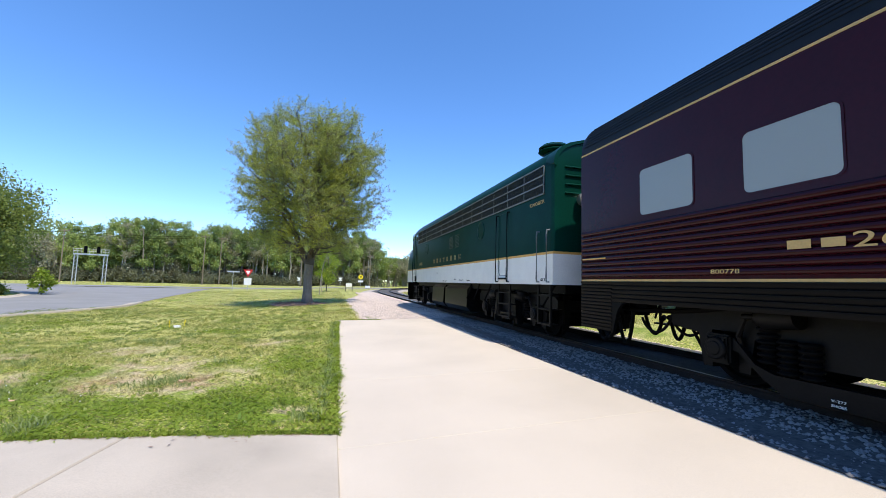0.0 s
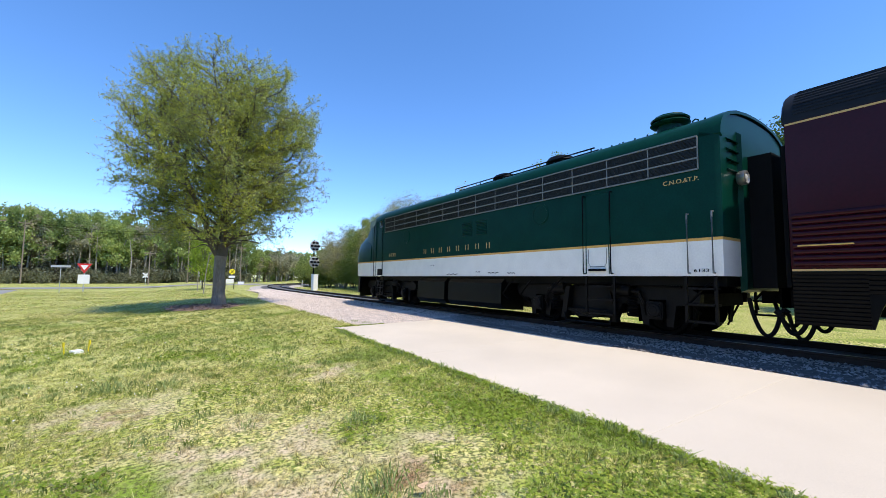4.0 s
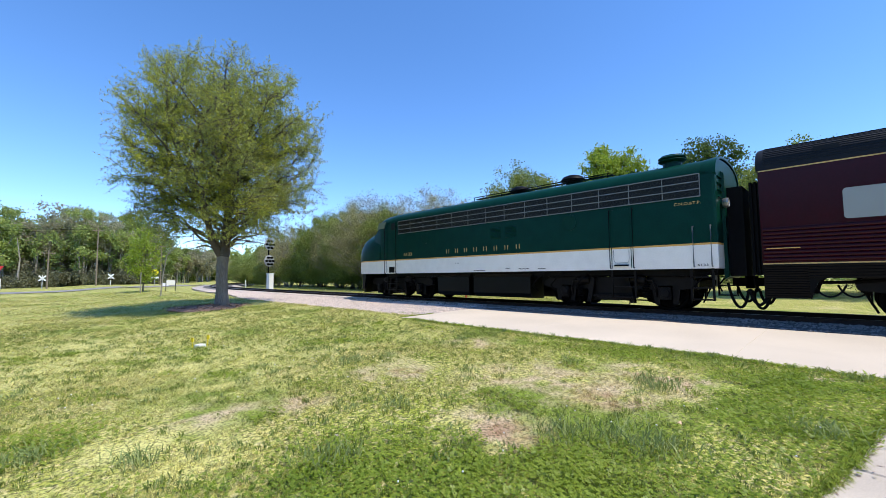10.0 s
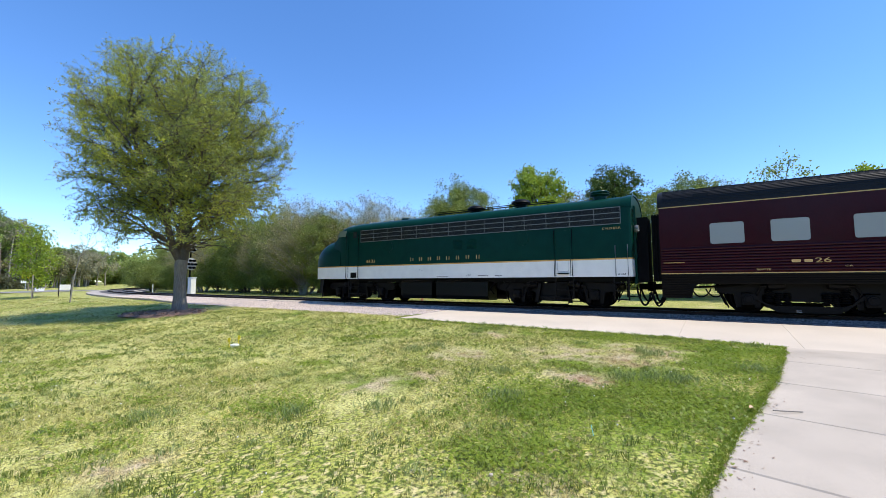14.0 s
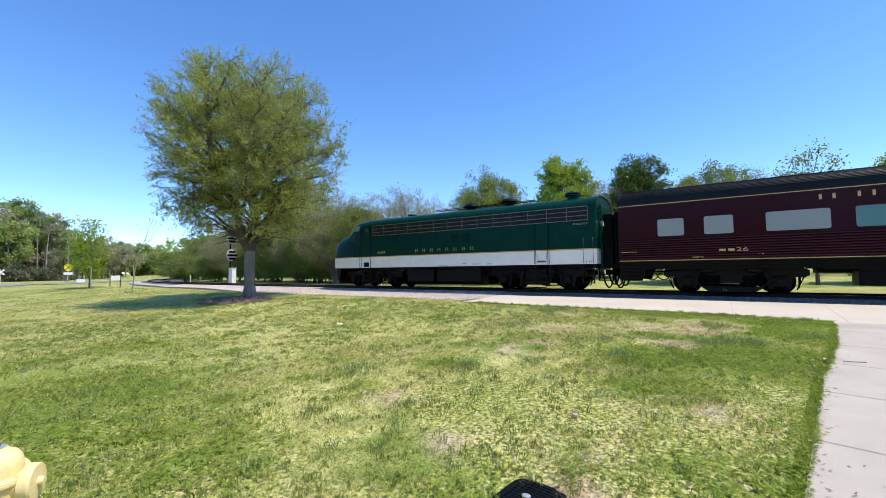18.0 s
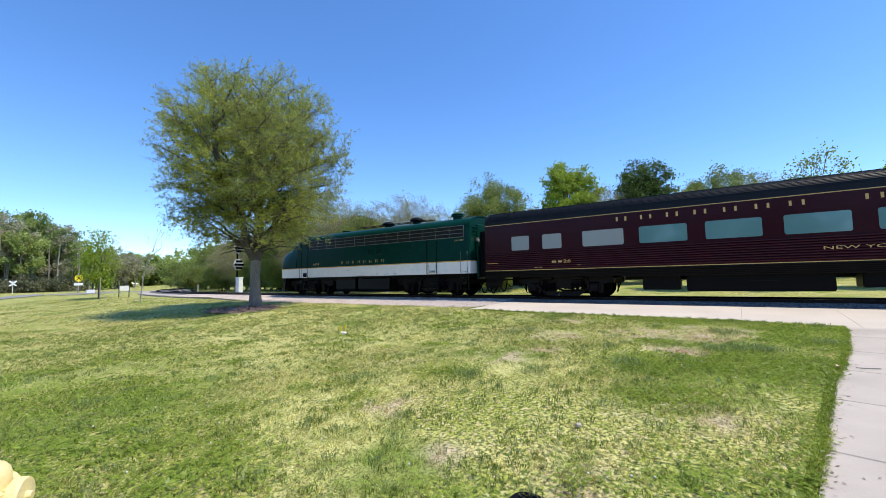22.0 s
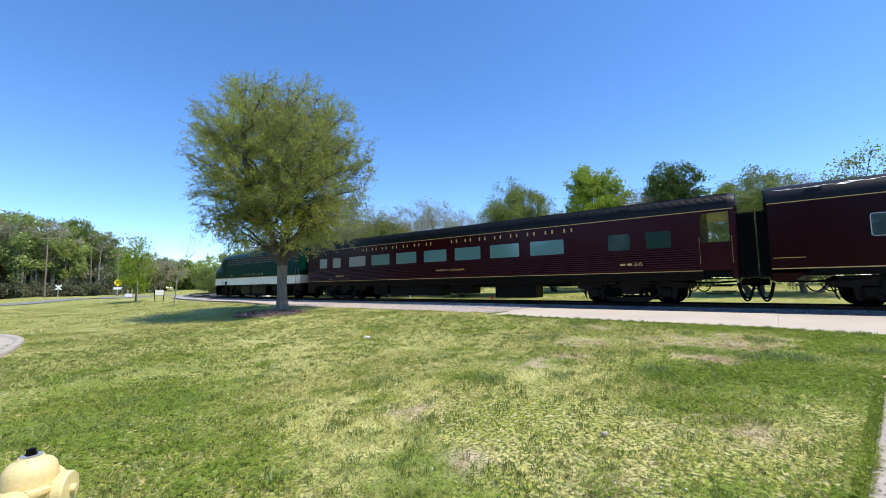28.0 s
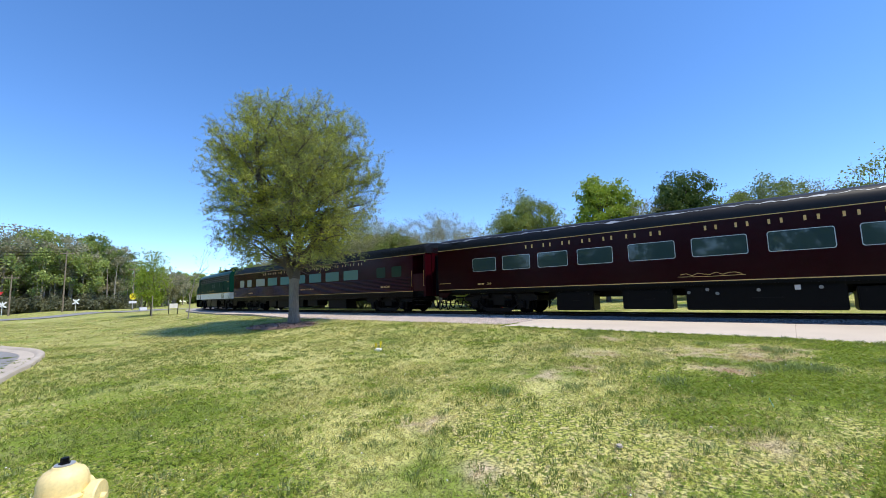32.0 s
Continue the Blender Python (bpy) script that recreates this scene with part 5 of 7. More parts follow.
# how far along the locomotive's rear stands, by time
RUN = [(0, 8.14), (12.2, 8.14), (12.8, 8.22), (13.5, 8.48), (14.5, 9.0), (15.5, 9.58), (16, 9.92), (17, 10.74), (18, 11.71), (19, 12.90), (20, 14.37), (21, 16.1), (22, 18.1),
       (23, 20.36), (24, 22.84), (25, 25.53), (26, 28.46), (27, 31.65), (28, 34.95), (29, 38.5), (30, 42.2), (31, 46.1), (32, 50.1)]


def run(t):
    """Smooth way along the track at a time."""
    for i in range(len(RUN) - 1):
        if t <= RUN[i + 1][0]:
            break
    def slope(k):
        a, b = RUN[max(k - 1, 0)], RUN[min(k + 1, len(RUN) - 1)]
        return (b[1] - a[1]) / (b[0] - a[0]) if k > 1 else 0.0
    (ta, sa), (tb, sb) = RUN[i], RUN[i + 1]
    h = tb - ta
    u = (t - ta) / h
    return (2 * u ** 3 - 3 * u ** 2 + 1) * sa + (u ** 3 - 2 * u ** 2 + u) * h * slope(i) + (3 * u ** 2 - 2 * u ** 3) * sb + (u ** 3 - u ** 2) * h * slope(i + 1)


def stand(s, half):
    """Pose of a vehicle whose trucks ride at s - half and s + half."""
    xa, ya, _ = track(s - half)
    xb, yb, _ = track(s + half)
    return pose((xa + xb) / 2, (ya + yb) / 2, RAIL_Z, 0, 0, -math.degrees(math.atan2(xb - xa, yb - ya)))


CONSIST = [(loco, loco_wheels, 7.6, 5.1, 0.51), (coach26, w26, -0.82 - L26 / 2, 9.4, 0.46), (coach28, w28, -0.74 - L26 - 0.92 - L28 / 2, 9.4, 0.46)]


def motions():
    times = [0, 12.2] + [12.2 + 0.5 * k for k in range(1, 40)]
    times = [t for t in times if t < 31.9] + [32]
    fine = [0, 12.2] + [12.2 + 0.16 * k for k in range(1, 124)]
    fine = [t for t in fine if t < 31.95] + [32]
    for ob, wheels, mid, half, r in CONSIST:
        walk(ob, [(t, stand(run(t) + mid, half)) for t in times])
        for w in wheels:
            y = w.location.y
            walk(w, [(t, pose(0, y, r, -math.degrees((run(t) - run(0)) / r))) for t in fine])


# plants -------------------------------------------------------------------------------
def big_mesh(name, verts, faces_flat, per_face, material, parent=None, kind=""):
    """A mesh straight from arrays: verts (n, 3), faces all of per_face corners."""
    me = bpy.data.meshes.new(name)
    nf = len(faces_flat) // per_face
    me.vertices.add(len(verts))
    me.vertices.foreach_set("co", np.asarray(verts, np.float32).ravel())
    me.loops.add(len(faces_flat))
    me.loops.foreach_set("vertex_index", np.asarray(faces_flat, np.int32))
    me.polygons.add(nf)
    me.polygons.foreach_set("loop_start", np.arange(0, nf * per_face, per_face, dtype=np.int32))
    me.update(calc_edges=True)
    me.materials.append(material)
    ob = new(name, me)
    ob.parent = parent
    if kind:
        ob["kind"] = kind
    return ob


def leaf_quads(rng, centres, length, width, droop=0.2):
    """Pointed leaves, each a folded diamond, turned at random about the given centres."""
    n = len(centres)
    a = rng.normal(size=(n, 3))
    a[:, 2] -= droop
    a /= np.linalg.norm(a, axis=1)[:, None]
    b = np.cross(a, rng.normal(size=(n, 3)))
    b /= np.linalg.norm(b, axis=1)[:, None]
    k = rng.uniform(0.65, 1.35, (n, 1))
    ln, wd_ = length * k, width * k
    v = np.stack([centres, centres + a * ln * 0.5 + b * wd_, centres + a * ln, centres + a * ln * 0.5 - b * wd_], 1).reshape(-1, 3)
    return v, np.arange(4 * n)


def add_tube(V, F, pts, r0, r1, n):
    """Adds a tapering limb to the lists V and F."""
    base = sum(len(x) for x in V)
    pts = np.asarray(pts, float)
    m = len(pts)
    rings = []
    for k in range(m):
        d = pts[min(k + 1, m - 1)] - pts[max(k - 1, 0)]
        d = d / (np.linalg.norm(d) + 1e-9)
        u = np.cross(d, (0.31, 0.72, 0.6))
        u /= np.linalg.norm(u) + 1e-9
        w = np.cross(d, u)
        r = r0 + (r1 - r0) * k / (m - 1)
        t = np.linspace(0, 2 * np.pi, n, endpoint=False)
        rings.append(pts[k] + r * (np.cos(t)[:, None] * u + np.sin(t)[:, None] * w))
    V.append(np.concatenate(rings))
    for k in range(m - 1):
        for i in range(n):
            j = (i + 1) % n
            F.extend((base + k * n + i, base + k * n + j, base + (k + 1) * n + j, base + (k + 1) * n + i))


def grow_tree(name, label, seed, height, fork, radius, squash, trunk_r, ends, leaves, leaf, leaf_material, bark, lean=(0, 0), spread_leaf=0.42, category="tree", group="", droop=0.2, stems=1, bare=0.0):
    """A tapered trunk, limbs that fan into a crown of the given radius, twigs, and separate leaves."""
    rng = np.random.default_rng(seed)
    root = thing(name, label, category, group)
    cz = fork + (height - fork) * 0.50
    hz = (height - fork) * 0.52
    V, F = [], []
    tops = []
    for k in range(stems):
        off = rng.normal(size=2) * (0.0 if stems == 1 else radius * 0.18)
        tip = np.array([lean[0] + off[0], lean[1] + off[1], fork + (height - fork) * 0.62])
        pts = [(off[0] * 0.4, off[1] * 0.4, -0.15), (off[0] * 0.42, off[1] * 0.42, 0.12), (lean[0] * 0.1 + off[0] * 0.5, lean[1] * 0.1 + off[1] * 0.5, fork * 0.5), (lean[0] * 0.3 + off[0] * 0.7, lean[1] * 0.3 + off[1] * 0.7, fork), tip * (1, 1, 0.85) + (0.1, -0.08, 0), tip]
        flare = np.array(pts)
        add_tube(V, F, flare[:2], trunk_r * 1.75, trunk_r * 1.2, 12)
        add_tube(V, F, flare[1:4], trunk_r * 1.2, trunk_r * 0.85, 12)
        add_tube(V, F, flare[3:], trunk_r * 0.8, trunk_r * 0.12, 8)
        tops.append((flare[3], tip))
    # limb ends, filling the crown
    u = rng.normal(size=(ends, 3))
    u /= np.linalg.norm(u, axis=1)[:, None]
    rad = rng.uniform(0.25, 1.0, ends) ** 0.55
    lump = np.array([1 + 0.16 * noise.noise(Vector(w * 1.6) + Vector((seed * 3.7, 0, 0))) for w in u])
    e = u * (rad * lump)[:, None] * (radius, radius, hz) + (lean[0] * 0.8, lean[1] * 0.8, cz)
    low = e[:, 2] < fork * 0.85
    e[low, 2] = fork * 0.85 + (fork * 0.85 - e[low, 2]) * 0.3
    centres = []
    order = np.argsort(-rad)
    for q, i in enumerate(order):
        a, tip = tops[q % len(tops)]
        p = e[i]
        dist = np.hypot(p[0] - a[0], p[1] - a[1])
        zb = min(max(fork * 0.92, p[2] - dist * squash - 0.5), tip[2] - 0.3)
        f = (zb - a[2]) / max(tip[2] - a[2], 0.1)
        start = a + (tip - a) * min(max(f, 0.0), 1.0)
        mid = start + (p - start) * 0.5 + (0, 0, 0.10 * dist) + rng.normal(size=3) * 0.08 * radius * 0.4
        big = q < ends * 0.12
        add_tube(V, F, [start, start + (mid - start) * 0.5 + (0, 0, 0.02), mid, p], (trunk_r * 0.30 if big else trunk_r * 0.09), 0.008 if not big else 0.015, 5 if big else 3)
        for _ in range(2):
            w = p + rng.normal(size=3) * (0.5, 0.5, 0.35) * radius * 0.16 + (0, 0, 0.1 - droop * 0.5)
            add_tube(V, F, [mid + (p - mid) * 0.55, w], 0.011, 0.004, 3)
            centres.append(w)
        centres.append(p)
        centres.append(mid + (p - mid) * 0.7)
    big_mesh("trunk", np.concatenate(V), F, 4, bark, root)
    c = np.array(centres)
    if bare:
        c = c[rng.uniform(size=len(c)) > bare]
    per = max(1, leaves // len(c))
    pts = np.repeat(c, per, 0) + rng.normal(size=(len(c) * per, 3)) * spread_leaf * (1, 1, 0.8)
    v, f = leaf_quads(rng, pts, leaf[0], leaf[1], droop)
    cr = big_mesh("crown", v, f, 4, leaf_material, root)
    cr["label"] = "open crown of small separate leaves"
    return root


def plant_at(root, x, y, turn=0, k=1.0, dz=-0.02):
    root.matrix_basis = pose(x, y, ground_z(max(min(x, 40), -40), y) + dz, 0, 0, turn) @ Matrix.Diagonal((k, k, k, 1))
    return root


def shade_tree(seed, height, radius):
    """Open spring crown: forked trunk, rising limbs, side branches, and long twigs strung with narrow leaves."""
    rng = np.random.default_rng(seed)
    root = thing("shade_tree", "broad shade tree in thin fresh spring leaf on a mulch ring", "tree")
    V, F = [], []

    def limb(a, b, sag, r0, r1, n, wob=0.05, m=6):
        a, b = np.asarray(a, float), np.asarray(b, float)
        f = np.linspace(0, 1, m)[:, None]
        ln = np.linalg.norm(b - a)
        p = a + (b - a) * f + np.array([0, 0, sag * ln]) * (f * (1 - f) * 4)
        p[1:-1] += rng.normal(size=(m - 2, 3)) * wob * ln * 0.5
        add_tube(V, F, p, r0, r1, n)
        return p

    base = np.array([(0.03, 0, -0.2), (0.02, 0, 0.1), (0.0, 0.0, 0.7), (-0.02, 0.02, 1.7), (0.02, 0.04, 2.6)])
    for k, (r0, r1) in enumerate(((0.48, 0.36), (0.36, 0.275), (0.275, 0.25), (0.25, 0.275))):
        add_tube(V, F, base[k:k + 2], r0, r1, 16)
    main = np.array([(0.02, 0.04, 2.5), (0.16, 0.05, 3.6), (0.20, -0.05, 5.0), (0.12, 0.05, 7.0), (0.2, 0.0, 9.2), (0.1, 0.1, height - 1.0)])
    big_mesh("trunk", np.concatenate(V), F, 4, BARK, root)
    V, F = [], []
    add_tube(V, F, main, 0.29, 0.035, 12)
    left = np.array([(-0.02, 0.04, 2.45), (-0.42, 0.0, 3.1), (-0.75, -0.15, 4.2), (-1.5, -0.35, 5.8), (-2.3, -0.5, 7.6), (-2.7, -0.5, 9.4)])
    add_tube(V, F, left, 0.20, 0.03, 10)

    def along(line, f):
        q = f * (len(line) - 1)
        i = min(int(q), len(line) - 2)
        return line[i] + (line[i + 1] - line[i]) * (q - i)

    cz, hz = height * 0.585, height * 0.405

    def rim(a, z):
        """Outer radius of the crown in a direction and at a height, lumpy."""
        u = (z - cz) / hz
        w = max(0.0, 1 - abs(u) ** (1.9 if u < 0 else 2.6)) ** 0.56
        return radius * w * (1 + 0.12 * noise.noise((math.cos(a) * 1.5, math.sin(a) * 1.5, z * 0.30 + 5.3)) + 0.06 * noise.noise((math.cos(a) * 5, math.sin(a) * 5, z * 1.1)))

    sprays = []
    count = 122
    for k in range(count):
        u = -0.92 + 1.86 * (k + 0.5) / count
        a = k * 2.39996 + rng.normal() * 0.2
        z = cz + hz * u
        r = rim(a, z) * (rng.uniform(0.82, 0.97) if k % 3 else rng.uniform(0.35, 0.7))
        tip = np.array([0.925 * r * math.cos(a) - 0.12, r * math.sin(a), z])
        line = left if tip[0] < -1.2 and k % 2 else main
        zs = min(max(2.9, z - (0.35 + 0.5 * max(u, -0.2)) * r - 0.6), line[-1][2] - 0.2)
        fz = np.interp(zs, line[:, 2], np.linspace(0, 1, len(line)))
        s = along(line, fz)
        ln = np.linalg.norm(tip - s)
        p = limb(s, tip, 0.04 if u > -0.3 else 0.12, 0.020 + 0.016 * ln, 0.011, 6, 0.06, 8)
        for q in np.linspace(0.30, 1.0, max(3, int(ln * 2.3))):
            s2 = along(p, q)
            for _ in range(2):
                d = rng.normal(size=3) * (1, 1, 0.6) + (0.5 * math.cos(a), 0.5 * math.sin(a), 0.3)
                d /= np.linalg.norm(d)
                e2 = s2 + d * rng.uniform(0.5, 1.3)
                rr2, a2 = math.hypot(e2[0], e2[1]), math.atan2(e2[1], e2[0])
                lim = (rim(a2, min(e2[2], height - 0.15)) + 0.3) * (1 - 0.07 * math.cos(a2) ** 2)
                if rr2 > lim:
                    e2[:2] *= lim / rr2
                    e2[2] += 0.15
                if e2[2] < np.interp(rr2, (0, 1, 2, 3.3), (5.4, 4.6, 3.6, 2.8)) or rr2 < 0.25:
                    continue
                p2 = limb(s2, e2, 0.04, 0.016, 0.006, 4, 0.09, 5)
                for w in (0.4, 0.7, 1.0):
                    sprays.append((along(p2, w), d))
    # twigs strung with leaves; the upper outer ones stand up in the wind, the lower ones hang
    C = []
    for p, d in sprays:
        for _ in range(3):
            t = rng.normal(size=3) * 0.8 + d * 0.9
            t[2] += 0.55 if p[2] > height * 0.55 else (-0.55 if p[2] < height * 0.36 else 0.1)
            t[0] -= 0.3
            t /= np.linalg.norm(t)
            ln = rng.uniform(0.25, 0.85)
            b = p + t * ln + (0, 0, -0.12 * ln * ln)
            if b[2] < np.interp(math.hypot(b[0], b[1]), (0, 1, 2, 3.3), (5.2, 4.4, 3.4, 2.6)):
                continue
            add_tube(V, F, [p, (p + b) / 2 + rng.normal(size=3) * 0.03, b], 0.006, 0.003, 3)
            m = int(6 + 15 * ln)
            f = rng.uniform(0.12, 1.05, (m, 1))
            C.append(p + (b - p) * f + rng.normal(size=(m, 3)) * 0.035)
    # darker bark than the trunk's: the crown's shade put into the limb colour
    big_mesh("branchwork", np.concatenate(V), F, 4, DARK_BARK, root)["label"] = "forked limbs, branches and fine twigs, crown shade in their bark colour"
    v, f = leaf_quads(rng, np.concatenate(C), 0.11, 0.0158, 0.4)
    big_mesh("crown", v, f, 4, LEAF_OAK, root)["label"] = "open crown of narrow separate leaves"
    return root


oak = shade_tree(7, 12.7, 4.85)
plant_at(oak, -0.80, 28.02)
# mulch ring with loose chips
bm = bmesh.new()
rr = random.Random(2)
ring_o = [(2.15 + 0.2 * math.sin(3 * a) + rr.uniform(-0.08, 0.08)) for a in np.linspace(0, 2 * math.pi, 40, endpoint=False)]
rows = []
for k, (f, h) in enumerate(((1.0, -0.10), (0.88, 0.0), (0.5, 0.05), (0.12, 0.09))):
    rows.append([(-0.8 + ring_o[i] * f * math.cos(2 * math.pi * i / 40), 28.0 + ring_o[i] * f * math.sin(2 * math.pi * i / 40), ground_z(-0.8, 28.0) + h + rr.uniform(-0.015, 0.015)) for i in range(40)])
loft(bm, rows)
for k in range(900):
    a, f = rr.uniform(0, 6.283), math.sqrt(rr.random())
    i = int(a / 6.2832 * 40) % 40
    r_ = ring_o[i] * f * 1.06
    c = Vector((-0.8 + r_ * math.cos(a), 28.0 + r_ * math.sin(a), ground_z(-0.8, 28.0) + 0.10 - 0.13 * f * f + rr.uniform(0, 0.02)))
    d1 = Vector((rr.gauss(0, 1), rr.gauss(0, 1), rr.gauss(0, 0.4))).normalized() * rr.uniform(0.03, 0.09)
    d2 = Vector((-d1.y, d1.x, rr.gauss(0, 0.02))).normalized() * 0.02
    bm.faces.new([bm.verts.new(c + q) for q in (d1 + d2, d2 - d1, -d1 - d2, d1 - d2)])
tagged(part("mulch_ring", bm, MULCH), "low ring of reddish bark mulch round the shade tree", "mulch", kind="stuff")

# trees beyond the track, one by one
t_bright = grow_tree("maple_tree", "bright yellow-green maple in new leaf beyond the track", 11, 13.0, 2.4, 3.2, 0.9, 0.22, 220, 36000, (0.19, 0.07), LEAF_BRIGHT, DARK_BARK, spread_leaf=0.24)
plant_at(t_bright, 28.7, 20.4)
t_dark = grow_tree("oak_tree", "dense dark green tree beyond the track", 12, 12.3, 1.8, 3.1, 0.8, 0.24, 230, 46000, (0.17, 0.065), LEAF_DARK, DARK_BARK, spread_leaf=0.27, group="trees beyond the track")
plant_at(t_dark, 32.0, 13.6)
t_mid = grow_tree("oak_tree", "mid-green broadleaf tree beyond the track", 13, 10.8, 1.0, 4.1, 0.75, 0.22, 260, 50000, (0.15, 0.055), LEAF_MID, DARK_BARK, spread_leaf=0.28, group="trees beyond the track", stems=2)
plant_at(t_mid, 22.9, 25.8)
t_grey = grow_tree("bare_tree", "greyish tree barely in leaf beyond the track", 14, 10.6, 0.8, 4.9, 0.8, 0.16, 420, 34000, (0.12, 0.040), LEAF_GREY, PALE_BARK, spread_leaf=0.28, group="trees beyond the track", stems=5)
plant_at(t_grey, 21.5, 37.0)
t_thin = grow_tree("thin_tree", "thin sparse tree with few leaves beyond the track", 15, 9.6, 3.0, 1.7, 1.2, 0.10, 70, 2600, (0.16, 0.055), LEAF_MID, DARK_BARK, spread_leaf=0.3, group="trees beyond the track")
plant_at(t_thin, 22.9, 2.0)
t_shrub = grow_tree("shrub", "dense green roadside shrub beyond the track", 16, 4.6, 0.5, 3.2, 0.7, 0.07, 190, 26000, (0.14, 0.05), LEAF_MID, DARK_BARK, spread_leaf=0.28, category="shrub", group="shrubs beyond the track", stems=5)
plant_at(t_shrub, 19.0, 46.5)
for src, x, y, turn, k in ((t_mid, 24.5, 7.6, 200, 0.84), (t_grey, 25.5, 5.0, 60, 0.80), (t_grey, 31.0, 17.2, 60, 0.95), (t_grey, 18.5, 43.0, 140, 1.0), (t_mid, 18.5, 40.0, 30, 0.80), (t_mid, 19.5, 48.0, 75, 0.92), (t_grey, 22.5, 32.0, 250, 0.80), (t_mid, 20.0, 56.0, 160, 0.92), (t_grey, 19.5, 66.0, 20, 0.9), (t_mid, 21.5, 44.5, 300, 0.86), (t_grey, 19.5, 51.0, 190, 0.8),
                           (t_mid, 20.5, 60.5, 20, 0.75), (t_dark, 23.0, 66.0, 100, 0.65), (t_grey, 21.0, 73.0, 100, 0.7), (t_mid, 22.5, 82.0, 250, 0.7), (t_bright, 25.0, -2.6, 10, 0.66), (t_mid, 26.0, -9.0, 170, 0.9), (t_dark, 34.0, 23.5, 60, 0.75), (t_mid, 32.0, 50.0, 60, 0.9), (t_mid, 27.5, 24.0, 120, 0.72)):
    copy_thing(src, pose(x, y, ground_z(min(x, 40), y), 0, 0, turn) @ Matrix.Diagonal((k, k, k, 1)))
for x, y, turn, k in ((20.0, 39.5, 40, 0.95), (19.5, 50.5, 130, 0.95), (20.0, 56.0, 210, 1.0), (20.0, 63.0, 80, 1.0), (19.5, 30.5, 10, 0.75), (20.0, 24.5, 90, 0.6), (18.5, 70, 300, 0.9), (18.0, 78.0, 20, 0.9), (21, 88, 140, 1.1)):
    copy_thing(t_shrub, pose(x, y, ground_z(x, y), 0, 0, turn) @ Matrix.Diagonal((k, k, k, 1)))
# a large tree and shrubs on the planted island
t_big = grow_tree("oak_tree", "large dense green tree on the far side of the road", 17, 14.0, 1.6, 7.4, 0.7, 0.36, 330, 60000, (0.23, 0.09), LEAF_MID, DARK_BARK, spread_leaf=0.75)
plant_at(t_big, -27.6, 40.0, k=0.72)
isl = grow_tree("shrub", "yellow-green shrub on the road island", 18, 2.1, 0.25, 0.75, 0.9, 0.035, 30, 1500, (0.16, 0.06), LEAF_BRIGHT, DARK_BARK, spread_leaf=0.12, category="shrub")
plant_at(isl, -22.0, 41.5)
isl2 = grow_tree("shrub", "low dark evergreen shrub on the road island", 19, 0.9, 0.1, 0.9, 0.7, 0.03, 40, 2500, (0.14, 0.05), LEAF_DARK, DARK_BARK, spread_leaf=0.16, category="shrub")
plant_at(isl2, -24.0, 39.5)
young = grow_tree("young_tree", "slender young tree in fresh leaf on the far lawn", 20, 6.8, 0.9, 1.35, 1.1, 0.06, 70, 3600, (0.18, 0.06), LEAF_BRIGHT, DARK_BARK, spread_leaf=0.28)
plant_at(young, 0.1, 56.0)
sap = grow_tree("sapling", "thin leaning bare sapling on the far lawn", 21, 6.0, 3.2, 0.8, 1.3, 0.038, 12, 60, (0.10, 0.03), LEAF_MID, PALE_BARK, lean=(0.85, -1.0), spread_leaf=0.2)
plant_at(sap, -0.46, 44.35)


def woods(name, label, seed, places, leaf_material, bark, size=(0.40, 0.15), per=3000, tall=False):
    """A far wood as one mass of leaf clumps over many trunks."""
    rng = np.random.default_rng(seed)
    C, V, F = [], [], []
    low = 0.30 if tall else 0.05
    for x, y, h, r in places:
        z = ground_z(max(min(x, 40), -40), y)
        for q in range(3 if tall else 1):
            ox, oy = (rng.normal(size=2) * r * 0.45) if q else (0, 0)
            hh = h * (1 if q == 0 else rng.uniform(0.6, 0.95))
            add_tube(V, F, [(x + ox, y + oy, z - 0.2), (x + ox + rng.normal() * 0.25, y + oy, z + hh * 0.5), (x + ox + rng.normal() * 0.6, y + oy, z + hh * 0.88)], 0.11 + 0.010 * hh, 0.04, 5)
        for _ in range(4):
            a = rng.uniform(0, 6.3)
            zz = z + h * rng.uniform(0.35, 0.75)
            add_tube(V, F, [(x, y, zz), (x + r * 0.7 * math.cos(a), y + r * 0.7 * math.sin(a), zz + h * 0.18)], 0.07, 0.02, 3)
        k = int(per * (r / 2.6))
        lobes = rng.normal(size=(34, 3)) * (r * 0.52, r * 0.52, h * (0.19 if tall else 0.25)) + (x, y, z + h * (0.64 if tall else 0.50))
        lobes[:, 2] = np.clip(lobes[:, 2], z + h * low, z + h * 0.97)
        p = lobes[rng.integers(0, 34, k)] + rng.normal(size=(k, 3)) * r * 0.13
        C.append(p)
    v, f = leaf_quads(rng, np.concatenate(C), *size, 0.1)
    root = tagged(new(name), label, "woods", kind="stuff")
    big_mesh("foliage", v, f, 4, leaf_material, root, "stuff")
    big_mesh("trunks", np.concatenate(V), F, 4, bark, root, "stuff")
    return root


rw = random.Random(9)


def band(n, x0, y0, x1, y1, deep, h0, h1):
    out = []
    for k in range(n):
        f = (k + rw.random()) / n
        out.append((x0 + (x1 - x0) * f + rw.uniform(-2, 2), y0 + (y1 - y0) * f + rw.uniform(0, deep), rw.uniform(h0, h1), rw.uniform(2.6, 4.6)))
    return out


